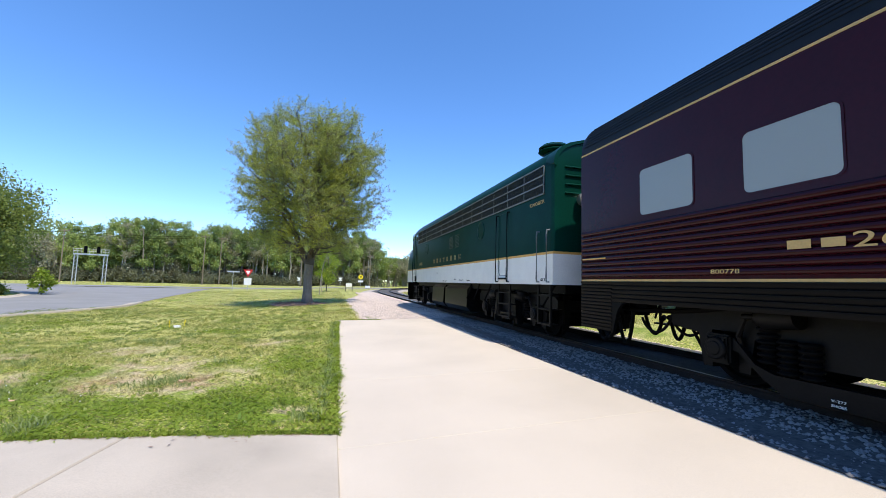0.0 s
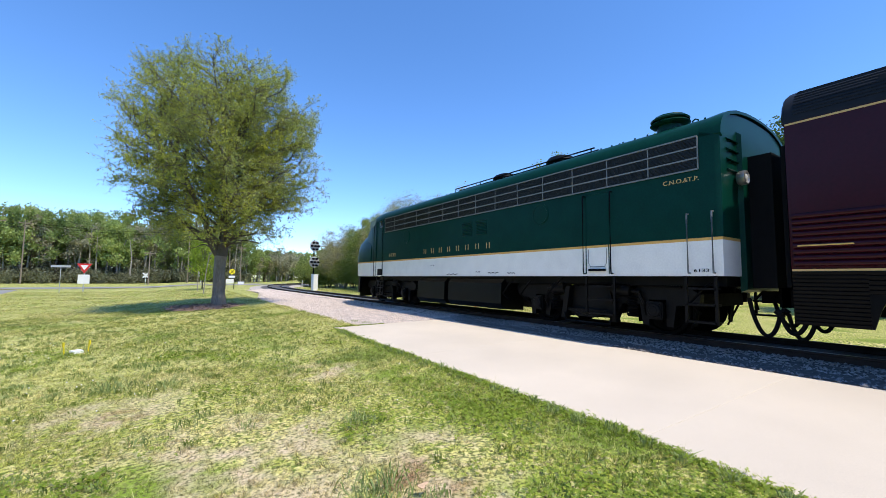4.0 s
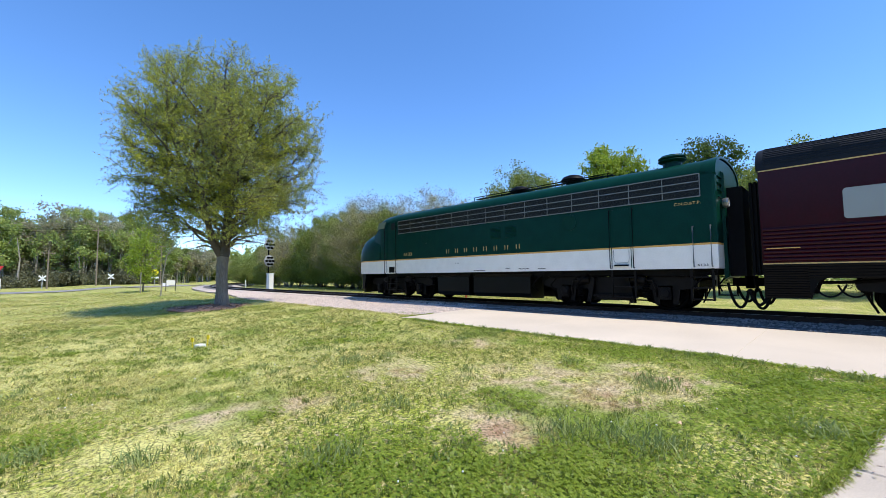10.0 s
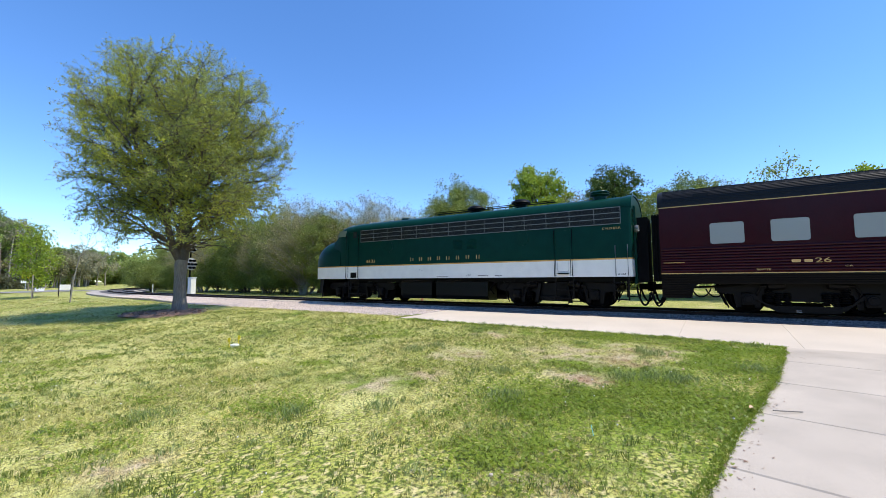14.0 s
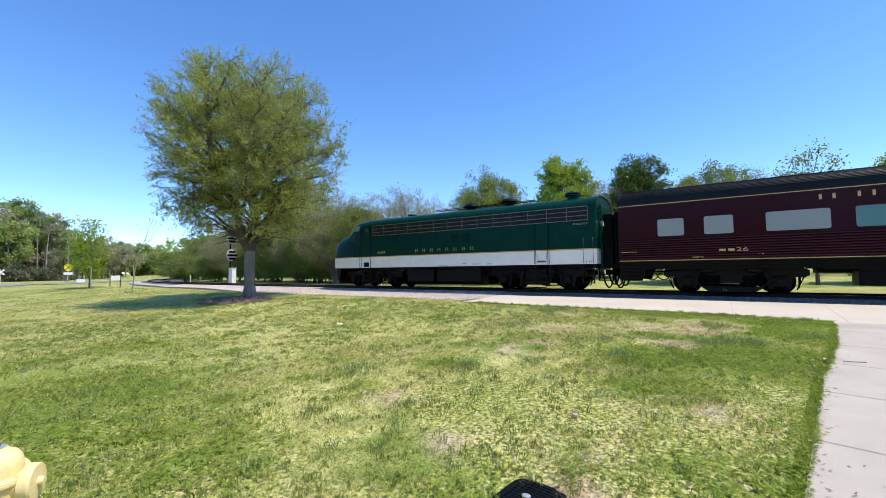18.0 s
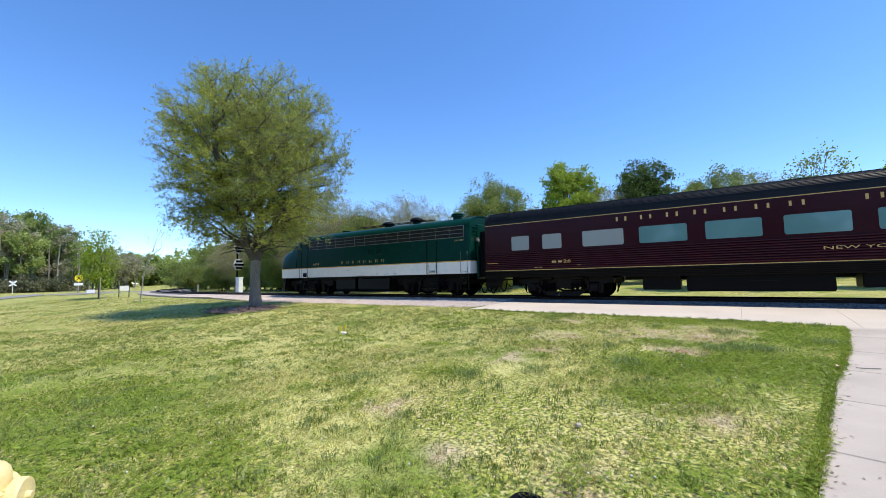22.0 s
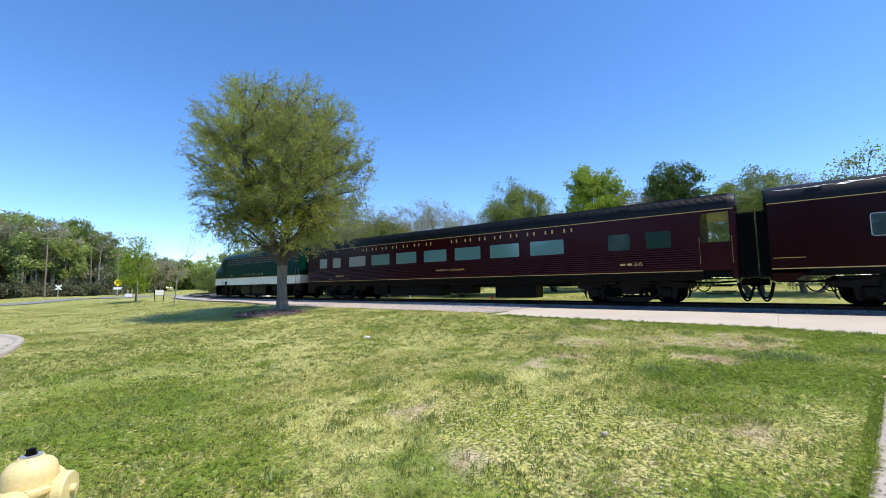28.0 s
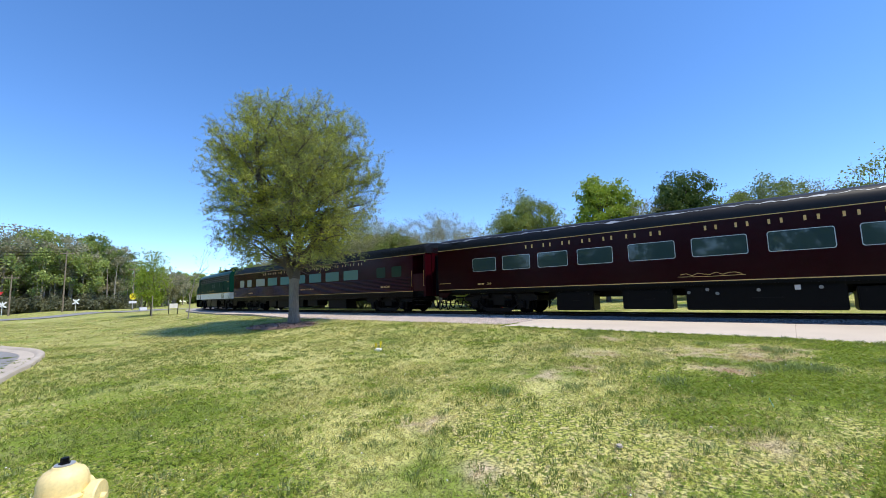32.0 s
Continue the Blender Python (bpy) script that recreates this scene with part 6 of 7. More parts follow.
front = band(50, -150, 96, -52, 116, 12, 10, 14) + band(26, -52, 116, -28, 121, 10, 13, 16.5) + band(22, -28, 121, -6, 124, 10, 12.5, 15.5) + band(18, -6, 124, 13, 128, 10, 14, 18) + band(14, 13, 132, 30, 140, 10, 8, 10.5) + band(20, -95, 66, -150, 20, 14, 10, 16)
rear_ = band(40, -150, 112, -30, 134, 8, 12, 16) + band(30, -30, 134, 13, 140, 8, 14, 18)
rw.shuffle(front), rw.shuffle(rear_)
woods("woods", "far wood of mixed green trees", 31, front[0::3] + rear_[0::3], HAZY_MID, PALE_BARK, tall=True)
woods("woods", "far wood of dark green trees", 32, front[1::3] + rear_[1::3], HAZY_DARK, BARK, tall=True)
woods("woods", "far wood of grey half-bare trees", 33, front[2::3] + rear_[2::3], HAZY_GREY, PALE_BARK, per=1900, tall=True)
woods("woods", "tall brush under the far wood", 34, band(90, -150, 104, 14, 134, 8, 4.0, 7.0), HAZY_GREY, PALE_BARK, (0.34, 0.11), 1400)
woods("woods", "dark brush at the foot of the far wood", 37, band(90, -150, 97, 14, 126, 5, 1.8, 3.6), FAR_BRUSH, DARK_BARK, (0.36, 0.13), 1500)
woods("woods", "distant trees beyond the bend of the track", 35, band(30, 26, 150, 75, 158, 10, 7, 10) + band(16, 34, 112, 70, 97, 14, 8, 12), HAZY_MID, DARK_BARK, (0.7, 0.28), 1300)
# out of view; added so the train's paint and glass reflect dark trees
woods("woods", "unseen wood added behind the lawn and road to darken reflections", 36, band(26, -60, -40, 40, -48, 14, 9, 15) + band(18, -52, 40, -48, -38, 12, 9, 14), LEAF_DARK, DARK_BARK, (1.0, 0.4), 420)
woods("woods", "low thicket far beyond the track", 38, band(40, 36, -40, 46, 120, 10, 4.0, 6.5), HAZY_MID, DARK_BARK, (0.3, 0.11), 1500)

# signs and fixtures ------------------------------------------------------------------------


def gz(x, y):
    return ground_z(max(min(x, 40), -40), y)


def flat(bm, outline, y0, y1):
    return loft(bm, [[(x, y0, z) for x, z in outline], [(x, y1, z) for x, z in outline]])


def disc(r, zc, n=28):
    return [(r * math.cos(2 * math.pi * i / n), zc + r * math.sin(2 * math.pi * i / n)) for i in range(n)]


def post(name, h, r, material, parent):
    bm = bmesh.new()
    cyl(bm, (0, 0, -0.2), (0, 0, h), r, 8)
    return part(name, bm, material, parent)


# railway signal: cabinet, mast, two round position-light heads
sg = thing("railway_signal", "railway signal mast with two round lamp heads behind a white cabinet", "railway signal", at=pose(10.45, 50.8, -0.35, 0, 0, 14) @ Matrix.Diagonal((0.92, 0.92, 0.95, 1)))
post("mast", 6.1, 0.085, BLACK, sg)
bm = bmesh.new()
box(bm, (-0.30, -0.62, 0.0), (0.30, -0.1, 1.95))
bmesh.ops.bevel(bm, geom=bm.edges[:], offset=0.02, segments=2, affect="EDGES")
part("cabinet", bm, SIGN_WHITE, sg, "white painted metal cabinet")
bm = bmesh.new()
box(bm, (-0.34, -0.66, 1.95), (0.34, -0.06, 2.02))
part("cabinet_roof", bm, SIGN_WHITE, sg)
for zc in (5.35, 3.45):
    bm = bmesh.new()
    flat(bm, disc(0.66, zc), -0.16, -0.12)
    hd = part("signal_head", bm, SIGNAL_GREY, sg, "grey round backplate")
    for k in range(7):
        a = k * math.pi / 3
        rr_ = 0 if k == 6 else 0.44
        bm = bmesh.new()
        lathe(bm, [(0.12, 0), (0.13, 0.16), (0.115, 0.26), (0.10, 0.26), (0.10, 0.02)], 14, (rr_ * math.cos(a), -0.16, zc + rr_ * math.sin(a)), (0, -1, -0.1))
        part("lamp_hood", bm, BLACK, hd)
    bm = bmesh.new()
    box(bm, (-0.12, -0.14, zc - 0.2), (0.12, 0.12, zc + 0.2))
    part("head_bracket", bm, BLACK, hd)
# yellow round advance warning sign with plates
ws_ = thing("warning_sign", "round yellow railway warning sign with a white plate below", "road sign", at=pose(6.9, 91.4, gz(7, 91) + 0.5, 0, 0, 12) @ Matrix.Diagonal((0.95, 0.95, 0.95, 1)))
post("sign_post", 2.9, 0.05, GALV, ws_)
bm = bmesh.new()
flat(bm, disc(0.56, 2.05), -0.10, -0.06)
fc = part("sign_face", bm, SIGN_YELLOW, ws_, "yellow disc")
for a in (45, -45):
    bm = bmesh.new()
    c, s_ = math.cos(radians(a)), math.sin(radians(a))
    flat(bm, [(c * u - s_ * w, 2.05 + s_ * u + c * w) for u, w in ((-0.50, -0.05), (0.50, -0.05), (0.50, 0.05), (-0.50, 0.05))], -0.106, -0.10)
    part("cross_bar", bm, BLACK, fc)
bm = bmesh.new()
box(bm, (-0.60, -0.09, 0.85), (0.60, -0.06, 1.25))
part("sign_plate", bm, SIGN_WHITE, ws_)
bx = thing("utility_box", "low white box on the far verge", "utility box", at=pose(8.5, 92.0, gz(9, 92)) @ Matrix.Diagonal((0.75, 0.75, 0.75, 1)))
bm = bmesh.new()
box(bm, (-0.6, -0.3, 0.0), (0.8, 0.3, 0.75))
part("box_body", bm, SIGN_WHITE, bx)
# crossing signs
for x, y, turn in ((3.1, 113.9, 10), (-7.0, 108.0, 0)):
    cb = thing("crossbuck_sign", "white crossed-board railway crossing sign on a post", "road sign", "crossing signs", pose(x, y, gz(x, y), 0, 0, turn) @ Matrix.Diagonal((0.72, 0.72, 0.72, 1)))
    post("sign_post", 3.4, 0.07, SIGN_WHITE, cb)
    for a in (45, -45):
        bm = bmesh.new()
        c, s_ = math.cos(radians(a)), math.sin(radians(a))
        o = -0.10 if a > 0 else -0.14
        flat(bm, [(c * u - s_ * w, 2.6 + s_ * u + c * w) for u, w in ((-0.95, -0.17), (0.95, -0.17), (0.95, 0.17), (-0.95, 0.17))], o, o + 0.03)
        part("crossed_board", bm, SIGN_WHITE, cb)
    bm = bmesh.new()
    cyl(bm, (-0.45, -0.1, 1.75), (-0.45, -0.25, 1.75), 0.2, 12)
    cyl(bm, (0.45, -0.1, 1.75), (0.45, -0.25, 1.75), 0.2, 12)
    box(bm, (-0.5, -0.08, 1.70), (0.5, -0.02, 1.80))
    part("flasher_pair", bm, BLACK, cb)
# yield sign
ys_ = thing("yield_sign", "red and white triangular yield sign with a white plate", "road sign", at=pose(-10.3, 61.3, gz(-10, 61), 0, 0, -6) @ Matrix.Diagonal((1.2, 1.2, 1.2, 1)))
post("sign_post", 2.5, 0.035, GALV, ys_)
bm = bmesh.new()
flat(bm, [(-0.52, 2.48), (0.52, 2.48), (0.0, 1.62)], -0.06, -0.035)
tri = part("sign_face", bm, SIGN_RED, ys_, "red bordered triangle")
bm = bmesh.new()
flat(bm, [(-0.27, 2.34), (0.27, 2.34), (0.0, 1.89)], -0.064, -0.06)
part("sign_centre", bm, SIGN_WHITE, tri)
bm = bmesh.new()
box(bm, (-0.40, -0.06, 0.72), (0.40, -0.035, 1.52))
part("sign_plate", bm, SIGN_WHITE, ys_)
# street name sign
ss = thing("street_sign", "street name blade on a thin post", "road sign", at=pose(-12.0, 60.5, gz(-12, 60), 0, 0, 5))
post("sign_post", 2.7, 0.03, GALV, ss)
bm = bmesh.new()
box(bm, (-0.75, -0.02, 2.55), (0.75, 0.0, 2.75))
part("sign_blade", bm, GALV, ss)
# notice board on two black posts
nb = thing("notice_board", "small white board on two black posts by the track", "sign", at=pose(3.1, 59.4, gz(3, 59) - 0.22, 0, 0, 12) @ Matrix.Diagonal((0.56, 0.56, 0.95, 1)))
for sx in (-1, 1):
    bm = bmesh.new()
    box(bm, (sx * 0.85 - 0.05, -0.05, -0.2), (sx * 0.85 + 0.05, 0.05, 1.55))
    part("post", bm, BLACK, nb)
bm = bmesh.new()
box(bm, (-0.80, -0.03, 0.95), (0.80, 0.02, 1.48))
part("board", bm, SIGN_WHITE, nb)
# stakes on the lawn and a marker by the track
for x, y, h, m_, lb, turn in ((-0.45, 53.6, 2.0, PALE_BARK, "slender pale wooden stake on the far lawn", 0), (13.3, 66.0, 1.1, SIGN_WHITE, "short white marker stake beside the track", 0), (10.2, 21.5, 0.5, RED, "short orange-red marker stake beyond the track", 0), (14.8, 33.0, 0.9, SIGN_WHITE, "short white marker stake beyond the track", 0)):
    st = thing("marker_stake", lb, "stake", at=pose(x, y, gz(x, y), 0, 0, turn))
    bm = bmesh.new()
    box(bm, (-0.035, -0.03, -0.2), (0.035, 0.03, h))
    part("stake", bm, m_, st)
# utility poles and wires
poles = []
for x, y, h in ((-27.5, 104, 11.5), (-26.0, 112, 12.0), (10.1, 105.0, 8.4), (-6.4, 105.0, 6.8), (0.2, 106, 11), (-52, 100, 11.0), (-80, 96, 11.0)):
    up = thing("utility_pole", "tall weathered wooden utility pole", "utility pole", "utility poles", pose(x, y, gz(x, y)))
    bm = bmesh.new()
    cyl(bm, (0, 0, -0.3), (0, 0, h), 0.13, 8, 0.085)
    part("pole", bm, WOOD, up)
    bm = bmesh.new()
    box(bm, (-0.9, -0.06, h - 0.6), (0.9, 0.06, h - 0.45))
    for q in (-0.8, 0.0, 0.8):
        cyl(bm, (q, 0, h - 0.45), (q, 0, h - 0.25), 0.05, 6)
    part("crossarm", bm, WOOD, up)
    poles.append((x, y, gz(x, y) + h - 0.25))
chain = sorted([p for p in poles if p[2] > 8])
for a, b in zip(chain, chain[1:]):
    for dz in (0.0, -0.5):
        bm = bmesh.new()
        tube(bm, [(a[0] + (b[0] - a[0]) * k / 8, a[1] + (b[1] - a[1]) * k / 8, a[2] + (b[2] - a[2]) * k / 8 + dz - 4 * 0.7 * (k / 8) * (1 - k / 8)) for k in range(9)], 0.025, 4)
        tagged(part("power_line", bm, BLACK), "sagging black overhead wire between poles", "wire", "overhead wires")
# signal gantry over the far line
ga = thing("signal_gantry", "grey steel signal gantry on two lattice legs", "gantry", at=pose(-41.5, 88.5, gz(-40, 88), 0, 0, 24) @ Matrix.Diagonal((0.68, 0.68, 0.72, 1)))
for x in (-3.0, 3.0):
    for dx in (-0.35, 0.35):
        bm = bmesh.new()
        box(bm, (x + dx - 0.1, -0.1, -0.3), (x + dx + 0.1, 0.1, 7.4))
        part("leg", bm, GALV, ga)
    for k in range(7):
        bm = bmesh.new()
        tube(bm, [(x - 0.35, 0, 0.3 + k), (x + 0.35, 0, 1.2 + k)], 0.05, 4)
        part("lattice_brace", bm, GALV, ga)
bm = bmesh.new()
box(bm, (-3.6, -0.35, 7.2), (3.6, 0.35, 7.55))
part("bridge_deck", bm, GALV, ga)
for z in (8.1, 8.7):
    bm = bmesh.new()
    tube(bm, [(-3.6, -0.35, z), (3.6, -0.35, z)], 0.05, 4)
    part("hand_rail", bm, GALV, ga)
for k in range(10):
    bm = bmesh.new()
    x = -3.6 + 0.8 * k
    box(bm, (x - 0.03, -0.38, 7.5), (x + 0.03, -0.32, 8.7))
    part("rail_post", bm, GALV, ga)
for x in (-1.2, 1.4):
    bm = bmesh.new()
    box(bm, (x - 0.35, -0.6, 7.7), (x + 0.35, -0.4, 9.4))
    sh = part("signal_head", bm, BLACK, ga)
    for z in (8.0, 8.6, 9.1):
        bm = bmesh.new()
        cyl(bm, (x, -0.6, z), (x, -0.85, z), 0.16, 10)
        part("lamp_hood", bm, BLACK, sh)

# hydrant by the path
hy = thing("fire_hydrant", "yellow fire hydrant with a dark operating nut on the lawn", "fire hydrant", at=pose(-12.30, 11.05, gz(-12.3, 11.05), 0, 0, 56))
bm = bmesh.new()
lathe(bm, [(0.165, -0.1), (0.165, 0.03), (0.12, 0.05), (0.115, 0.36), (0.125, 0.40), (0.128, 0.515), (0.150, 0.52), (0.152, 0.535), (0.130, 0.538)], 32)
part("barrel", bm, HYDRANT_YELLOW, hy, "yellow cast barrel")
bm = bmesh.new()
lathe(bm, [(0.145, 0.537), (0.148, 0.542), (0.142, 0.552), (0.125, 0.557), (0.124, 0.615), (0.115, 0.65), (0.096, 0.677), (0.068, 0.692), (0.060, 0.700), (0.056, 0.708), (0.01, 0.710)], 32)
part("bonnet", bm, HYDRANT_YELLOW, hy, "domed yellow bonnet with a stepped top")
bm = bmesh.new()
lathe(bm, [(0.050, 0.709), (0.051, 0.714), (0.034, 0.716), (0.01, 0.716)], 20)
part("nut_collar", bm, GALV, hy, "pale worn collar")
bm = bmesh.new()
lathe(bm, [(0.032, 0.714), (0.031, 0.722), (0.024, 0.724), (0.022, 0.750), (0.005, 0.752)], 5)
part("operating_nut", bm, BLACK, hy, "dark five-sided nut")
for k in range(8):
    bm = bmesh.new()
    a = 2 * math.pi * (k + 0.5) / 8
    cyl(bm, (0.139 * math.cos(a), 0.139 * math.sin(a), 0.51), (0.139 * math.cos(a), 0.139 * math.sin(a), 0.562), 0.010, 6)
    part("flange_bolt", bm, HYDRANT_YELLOW, hy)
for ax, r_ in (((0, -1, 0), 0.074), ((1, 0, 0), 0.070), ((-1, 0, 0), 0.055)):
    bm = bmesh.new()
    lathe(bm, [(r_, 0.09), (r_, 0.135), (r_ + 0.025, 0.14), (r_ + 0.028, 0.15), (r_ + 0.026, 0.185)], 24, (0, 0, 0.495), ax)
    cap = part("hose_cap", bm, HYDRANT_YELLOW, hy, "yellow screw cap")
    bm = bmesh.new()
    lathe(bm, [(r_ + 0.0255, 0.184), (r_ + 0.020, 0.195), (r_ * 0.7, 0.199), (0.025, 0.199), (0.022, 0.225), (0.005, 0.226)], 24, (0, 0, 0.495), ax)
    part("cap_face", bm, HYDRANT_YELLOW, cap)
# meter vault lid and a valve marker in the grass
mv = thing("meter_lid", "black ribbed water meter lid set in the lawn", "meter lid", at=pose(-10.05, 8.84, gz(-10.05, 8.84) - 0.020, 0, 0, -8) @ Matrix.Diagonal((0.86, 1.05, 1, 1)))
bm = bmesh.new()
o = rounded(0.56, 0.40, 0.12, 5)
loft(bm, [[(x, y, z) for x, y in o] for z in (-0.08, 0.03)])
part("lid", bm, BLACK, mv)
for k in range(13):
    bm = bmesh.new()
    box(bm, (-0.252 + 0.04 * k, -0.16, 0.029), (-0.240 + 0.04 * k, 0.16, 0.035))
    part("rib", bm, DUST, mv)
for k in range(9):
    bm = bmesh.new()
    box(bm, (-0.24, -0.166 + 0.04 * k, 0.029), (0.24, -0.156 + 0.04 * k, 0.034))
    part("rib", bm, DUST, mv)
bm = bmesh.new()
lathe(bm, [(0.03, 0.03), (0.032, 0.045), (0.01, 0.05)], 12, (0.0, 0.02, 0))
part("lid_knob", bm, GALV, mv)
vm = thing("valve_marker", "small white valve cover with two yellow wire flags in the grass", "marker", at=pose(-4.44, 17.08, gz(-4.4, 17.1), 0, 0, 30))
bm = bmesh.new()
box(bm, (-0.10, -0.09, -0.05), (0.10, 0.09, 0.07))
bmesh.ops.bevel(bm, geom=bm.edges[:], offset=0.015, segments=2, affect="EDGES")
part("cover", bm, SIGN_WHITE, vm)
for x in (-0.21, 0.21):
    bm = bmesh.new()
    tube(bm, [(x, 0, 0), (x * 1.1, 0, 0.26)], 0.013, 5)
    box(bm, (x * 1.1 - 0.010, -0.03, 0.16), (x * 1.1 + 0.010, 0.03, 0.26))
    part("wire_flag", bm, SIGN_YELLOW, vm)


# sleepers, stones and grass ------------------------------------------------------------------
ties = tagged(new("track_ties"), "dark creosoted timber ties half buried in ballast", "railway ties", kind="structure")
bm = bmesh.new()
box(bm, (-1.3, -0.115, -0.17), (1.3, 0.115, 0.0))
bmesh.ops.bevel(bm, geom=bm.edges[:], offset=0.012, segments=1, affect="EDGES")
tie_mesh = mesh_of(bm, "tie", TIE)
s_ = -8.0
k = 0
while s_ < 95:
    x, y, h = track(s_)
    ob = new("tie", tie_mesh)
    ob.parent = ties
    ob.matrix_basis = pose(x, y, RAIL_Z - 0.158 + 0.008 * math.sin(k * 1.7), 0, 0, -math.degrees(h) + 0.6 * math.sin(k * 2.3))
    s_ += 0.53
    k += 1

rng = np.random.default_rng(77)


def stones(n, xs, ys, zf, size, material, label):
    """Loose angular stones as one mass."""
    octa = np.array([(1, 0, 0), (0, 1, 0), (-1, 0, 0), (0, -1, 0), (0, 0, 1), (0, 0, -1)], float)
    tri = np.array([(0, 1, 4), (1, 2, 4), (2, 3, 4), (3, 0, 4), (1, 0, 5), (2, 1, 5), (3, 2, 5), (0, 3, 5)])
    x, y = rng.uniform(*xs, n), rng.uniform(*ys, n)
    keep = x > CX - np.array([ballast_edge(b) for b in y]) - rng.uniform(-0.1, 0.25, n)
    x, y = x[keep], y[keep]
    n = len(x)
    z = np.array([zf(a, b) for a, b in zip(x, y)])
    c = np.stack([x, y, z], 1)
    k = rng.uniform(0.5, 1.25, (n, 1, 1)) * size
    j = octa[None] * rng.uniform(0.6, 1.2, (n, 6, 1)) * k * (1, 1, 0.75) + rng.normal(size=(n, 6, 3)) * 0.15 * k
    a = rng.uniform(0, 6.28, n)
    ca, sa = np.cos(a)[:, None], np.sin(a)[:, None]
    v = np.stack([j[..., 0] * ca - j[..., 1] * sa, j[..., 0] * sa + j[..., 1] * ca, j[..., 2]], -1) + c[:, None]
    f = (np.arange(n)[:, None, None] * 6 + tri[None]).ravel()
    ob = big_mesh("ballast_stones", v.reshape(-1, 3), f, 3, material)
    return tagged(ob, label, "gravel", kind="stuff")


def ballast_z(x, y):
    e = ballast_edge(y)
    drop = -0.19 - 0.04 * (e - 2.0)
    return RAIL_Z + float(np.interp(x - CX, (-e, -e + (e - 1.5) * 0.55, -1.5, -1.2, 1.2, 2.0, 2.9), (drop, (drop - 0.17) / 2 - 0.02, -0.17, -0.13, -0.13, -0.17, -0.42))) + 0.004


stones(9000, (4.34, 5.62), (-3, 18), ballast_z, 0.032, SHADED_STONE, "loose ballast stones beside the apron, train shade in their grey")
stones(36000, (1.4, 5.6), (16.1, 50), ballast_z, 0.036, BALLAST_STONE, "loose pale ballast stones along the track")
stones(3500, (8.2, 9.2), (-2, 40), ballast_z, 0.036, BALLAST_STONE, "loose ballast stones on the far side of the track")


def lawn_ok(x, y):
    """Where grass grows: off the concrete, ballast, road and mulch."""
    wy = 5.33 + (x - 0.74) * (-0.194)
    along_ = np.clip((0.74 - x) / 0.98, 0, 6.4)
    wy = wy - 0.105 * np.sin(np.pi * along_ / 6.4)
    ok = ((y > wy + rng.normal(size=len(x)) * 0.05) | (y < 2.35 + (x - 0.74) * (-0.194))) & ((x < 0.72 + 0.018 * (y - 4.8) + rng.normal(size=len(x)) * 0.05) | (y > 15.95))
    ok &= (x < 1.75 + rng.normal(size=len(x)) * 0.2) | (x > 9.1)
    ok &= np.hypot(x + 0.8, y - 28) > 2.12 + rng.normal(size=len(x)) * 0.15
    rx = np.interp(y, [p.y for p in road_right], [p.x for p in road_right])
    ok &= x > rx + 0.22
    ok &= np.hypot((x + 10.05) / 1.1, (y - 8.84)) > 0.21 + rng.normal(size=len(x)) * 0.02
    return ok


def parched(x, y):
    """How far each place lies inside a worn dry spot, 0 to 1, ragged at the rim."""
    out = np.zeros(len(x))
    for px, py, pr in DRY:
        out = np.maximum(out, 1 - np.hypot(x - px, (y - py) * 1.1) / (pr * 0.95))
    rag = np.array([noise.noise((a * 2.3, b * 2.3, 6.0)) + 0.8 * noise.noise((a * 7.1, b * 7.1, 3.0)) for a, b in zip(x, y)])
    return np.clip(out * 1.4 + 1.1 * rag, 0, 1) * (out > 0)


def patchy(x, y, scale, shift):
    return np.array([noise.noise((a * scale + shift, b * scale - shift, shift)) for a, b in zip(x, y)])


def grass(name, n, xs, ys, height, width, blades, label, tall=0.0):
    x, y = rng.uniform(*xs, n), rng.uniform(*ys, n)
    keep = lawn_ok(x, y)
    x, y = x[keep], y[keep]
    dense = patchy(x, y, 0.55, 4.0)
    keep = rng.uniform(size=len(x)) < np.clip(0.85 + dense * 1.1, 0.25, 1)
    x, y, dense = x[keep], y[keep], dense[keep]
    z = np.array([ground_z(a, b) for a, b in zip(x, y)])
    m = len(x)
    knot = np.array([noise.noise((a * 13.0, b * 13.0, 1.0)) for a, b in zip(x, y)])
    tuft = np.repeat(rng.uniform(0.45, 1.0, m) * np.clip(0.85 + 1.7 * knot, 0.25, 2.0), blades) * np.repeat(1 - 0.38 * parched(x, y), blades)
    x, y, z, dense = (np.repeat(q, blades) for q in (x, y, z, dense))
    n = m * blades
    base = np.stack([x, y, z], 1) + np.concatenate([rng.normal(size=(n, 2)) * 0.017, np.full((n, 1), -0.006)], 1)
    a = rng.uniform(0, 6.28, n)
    side = np.stack([np.cos(a), np.sin(a), np.zeros(n)], 1) * (width * rng.uniform(0.6, 1.4, (n, 1)))
    h = height * tuft * rng.uniform(0.5, 1.25, n) * (1 + 0.6 * np.clip(dense, -0.5, 1)) + tall
    lean = rng.normal(size=(n, 2)) * 0.85
    tip = base + np.stack([lean[:, 0] * h, lean[:, 1] * h, h], 1)
    v = np.stack([base - side, base + side, tip], 1).reshape(-1, 3)
    ob = big_mesh(name, v, np.arange(3 * n), 3, BLADE)
    return tagged(ob, label, "grass", kind="stuff")


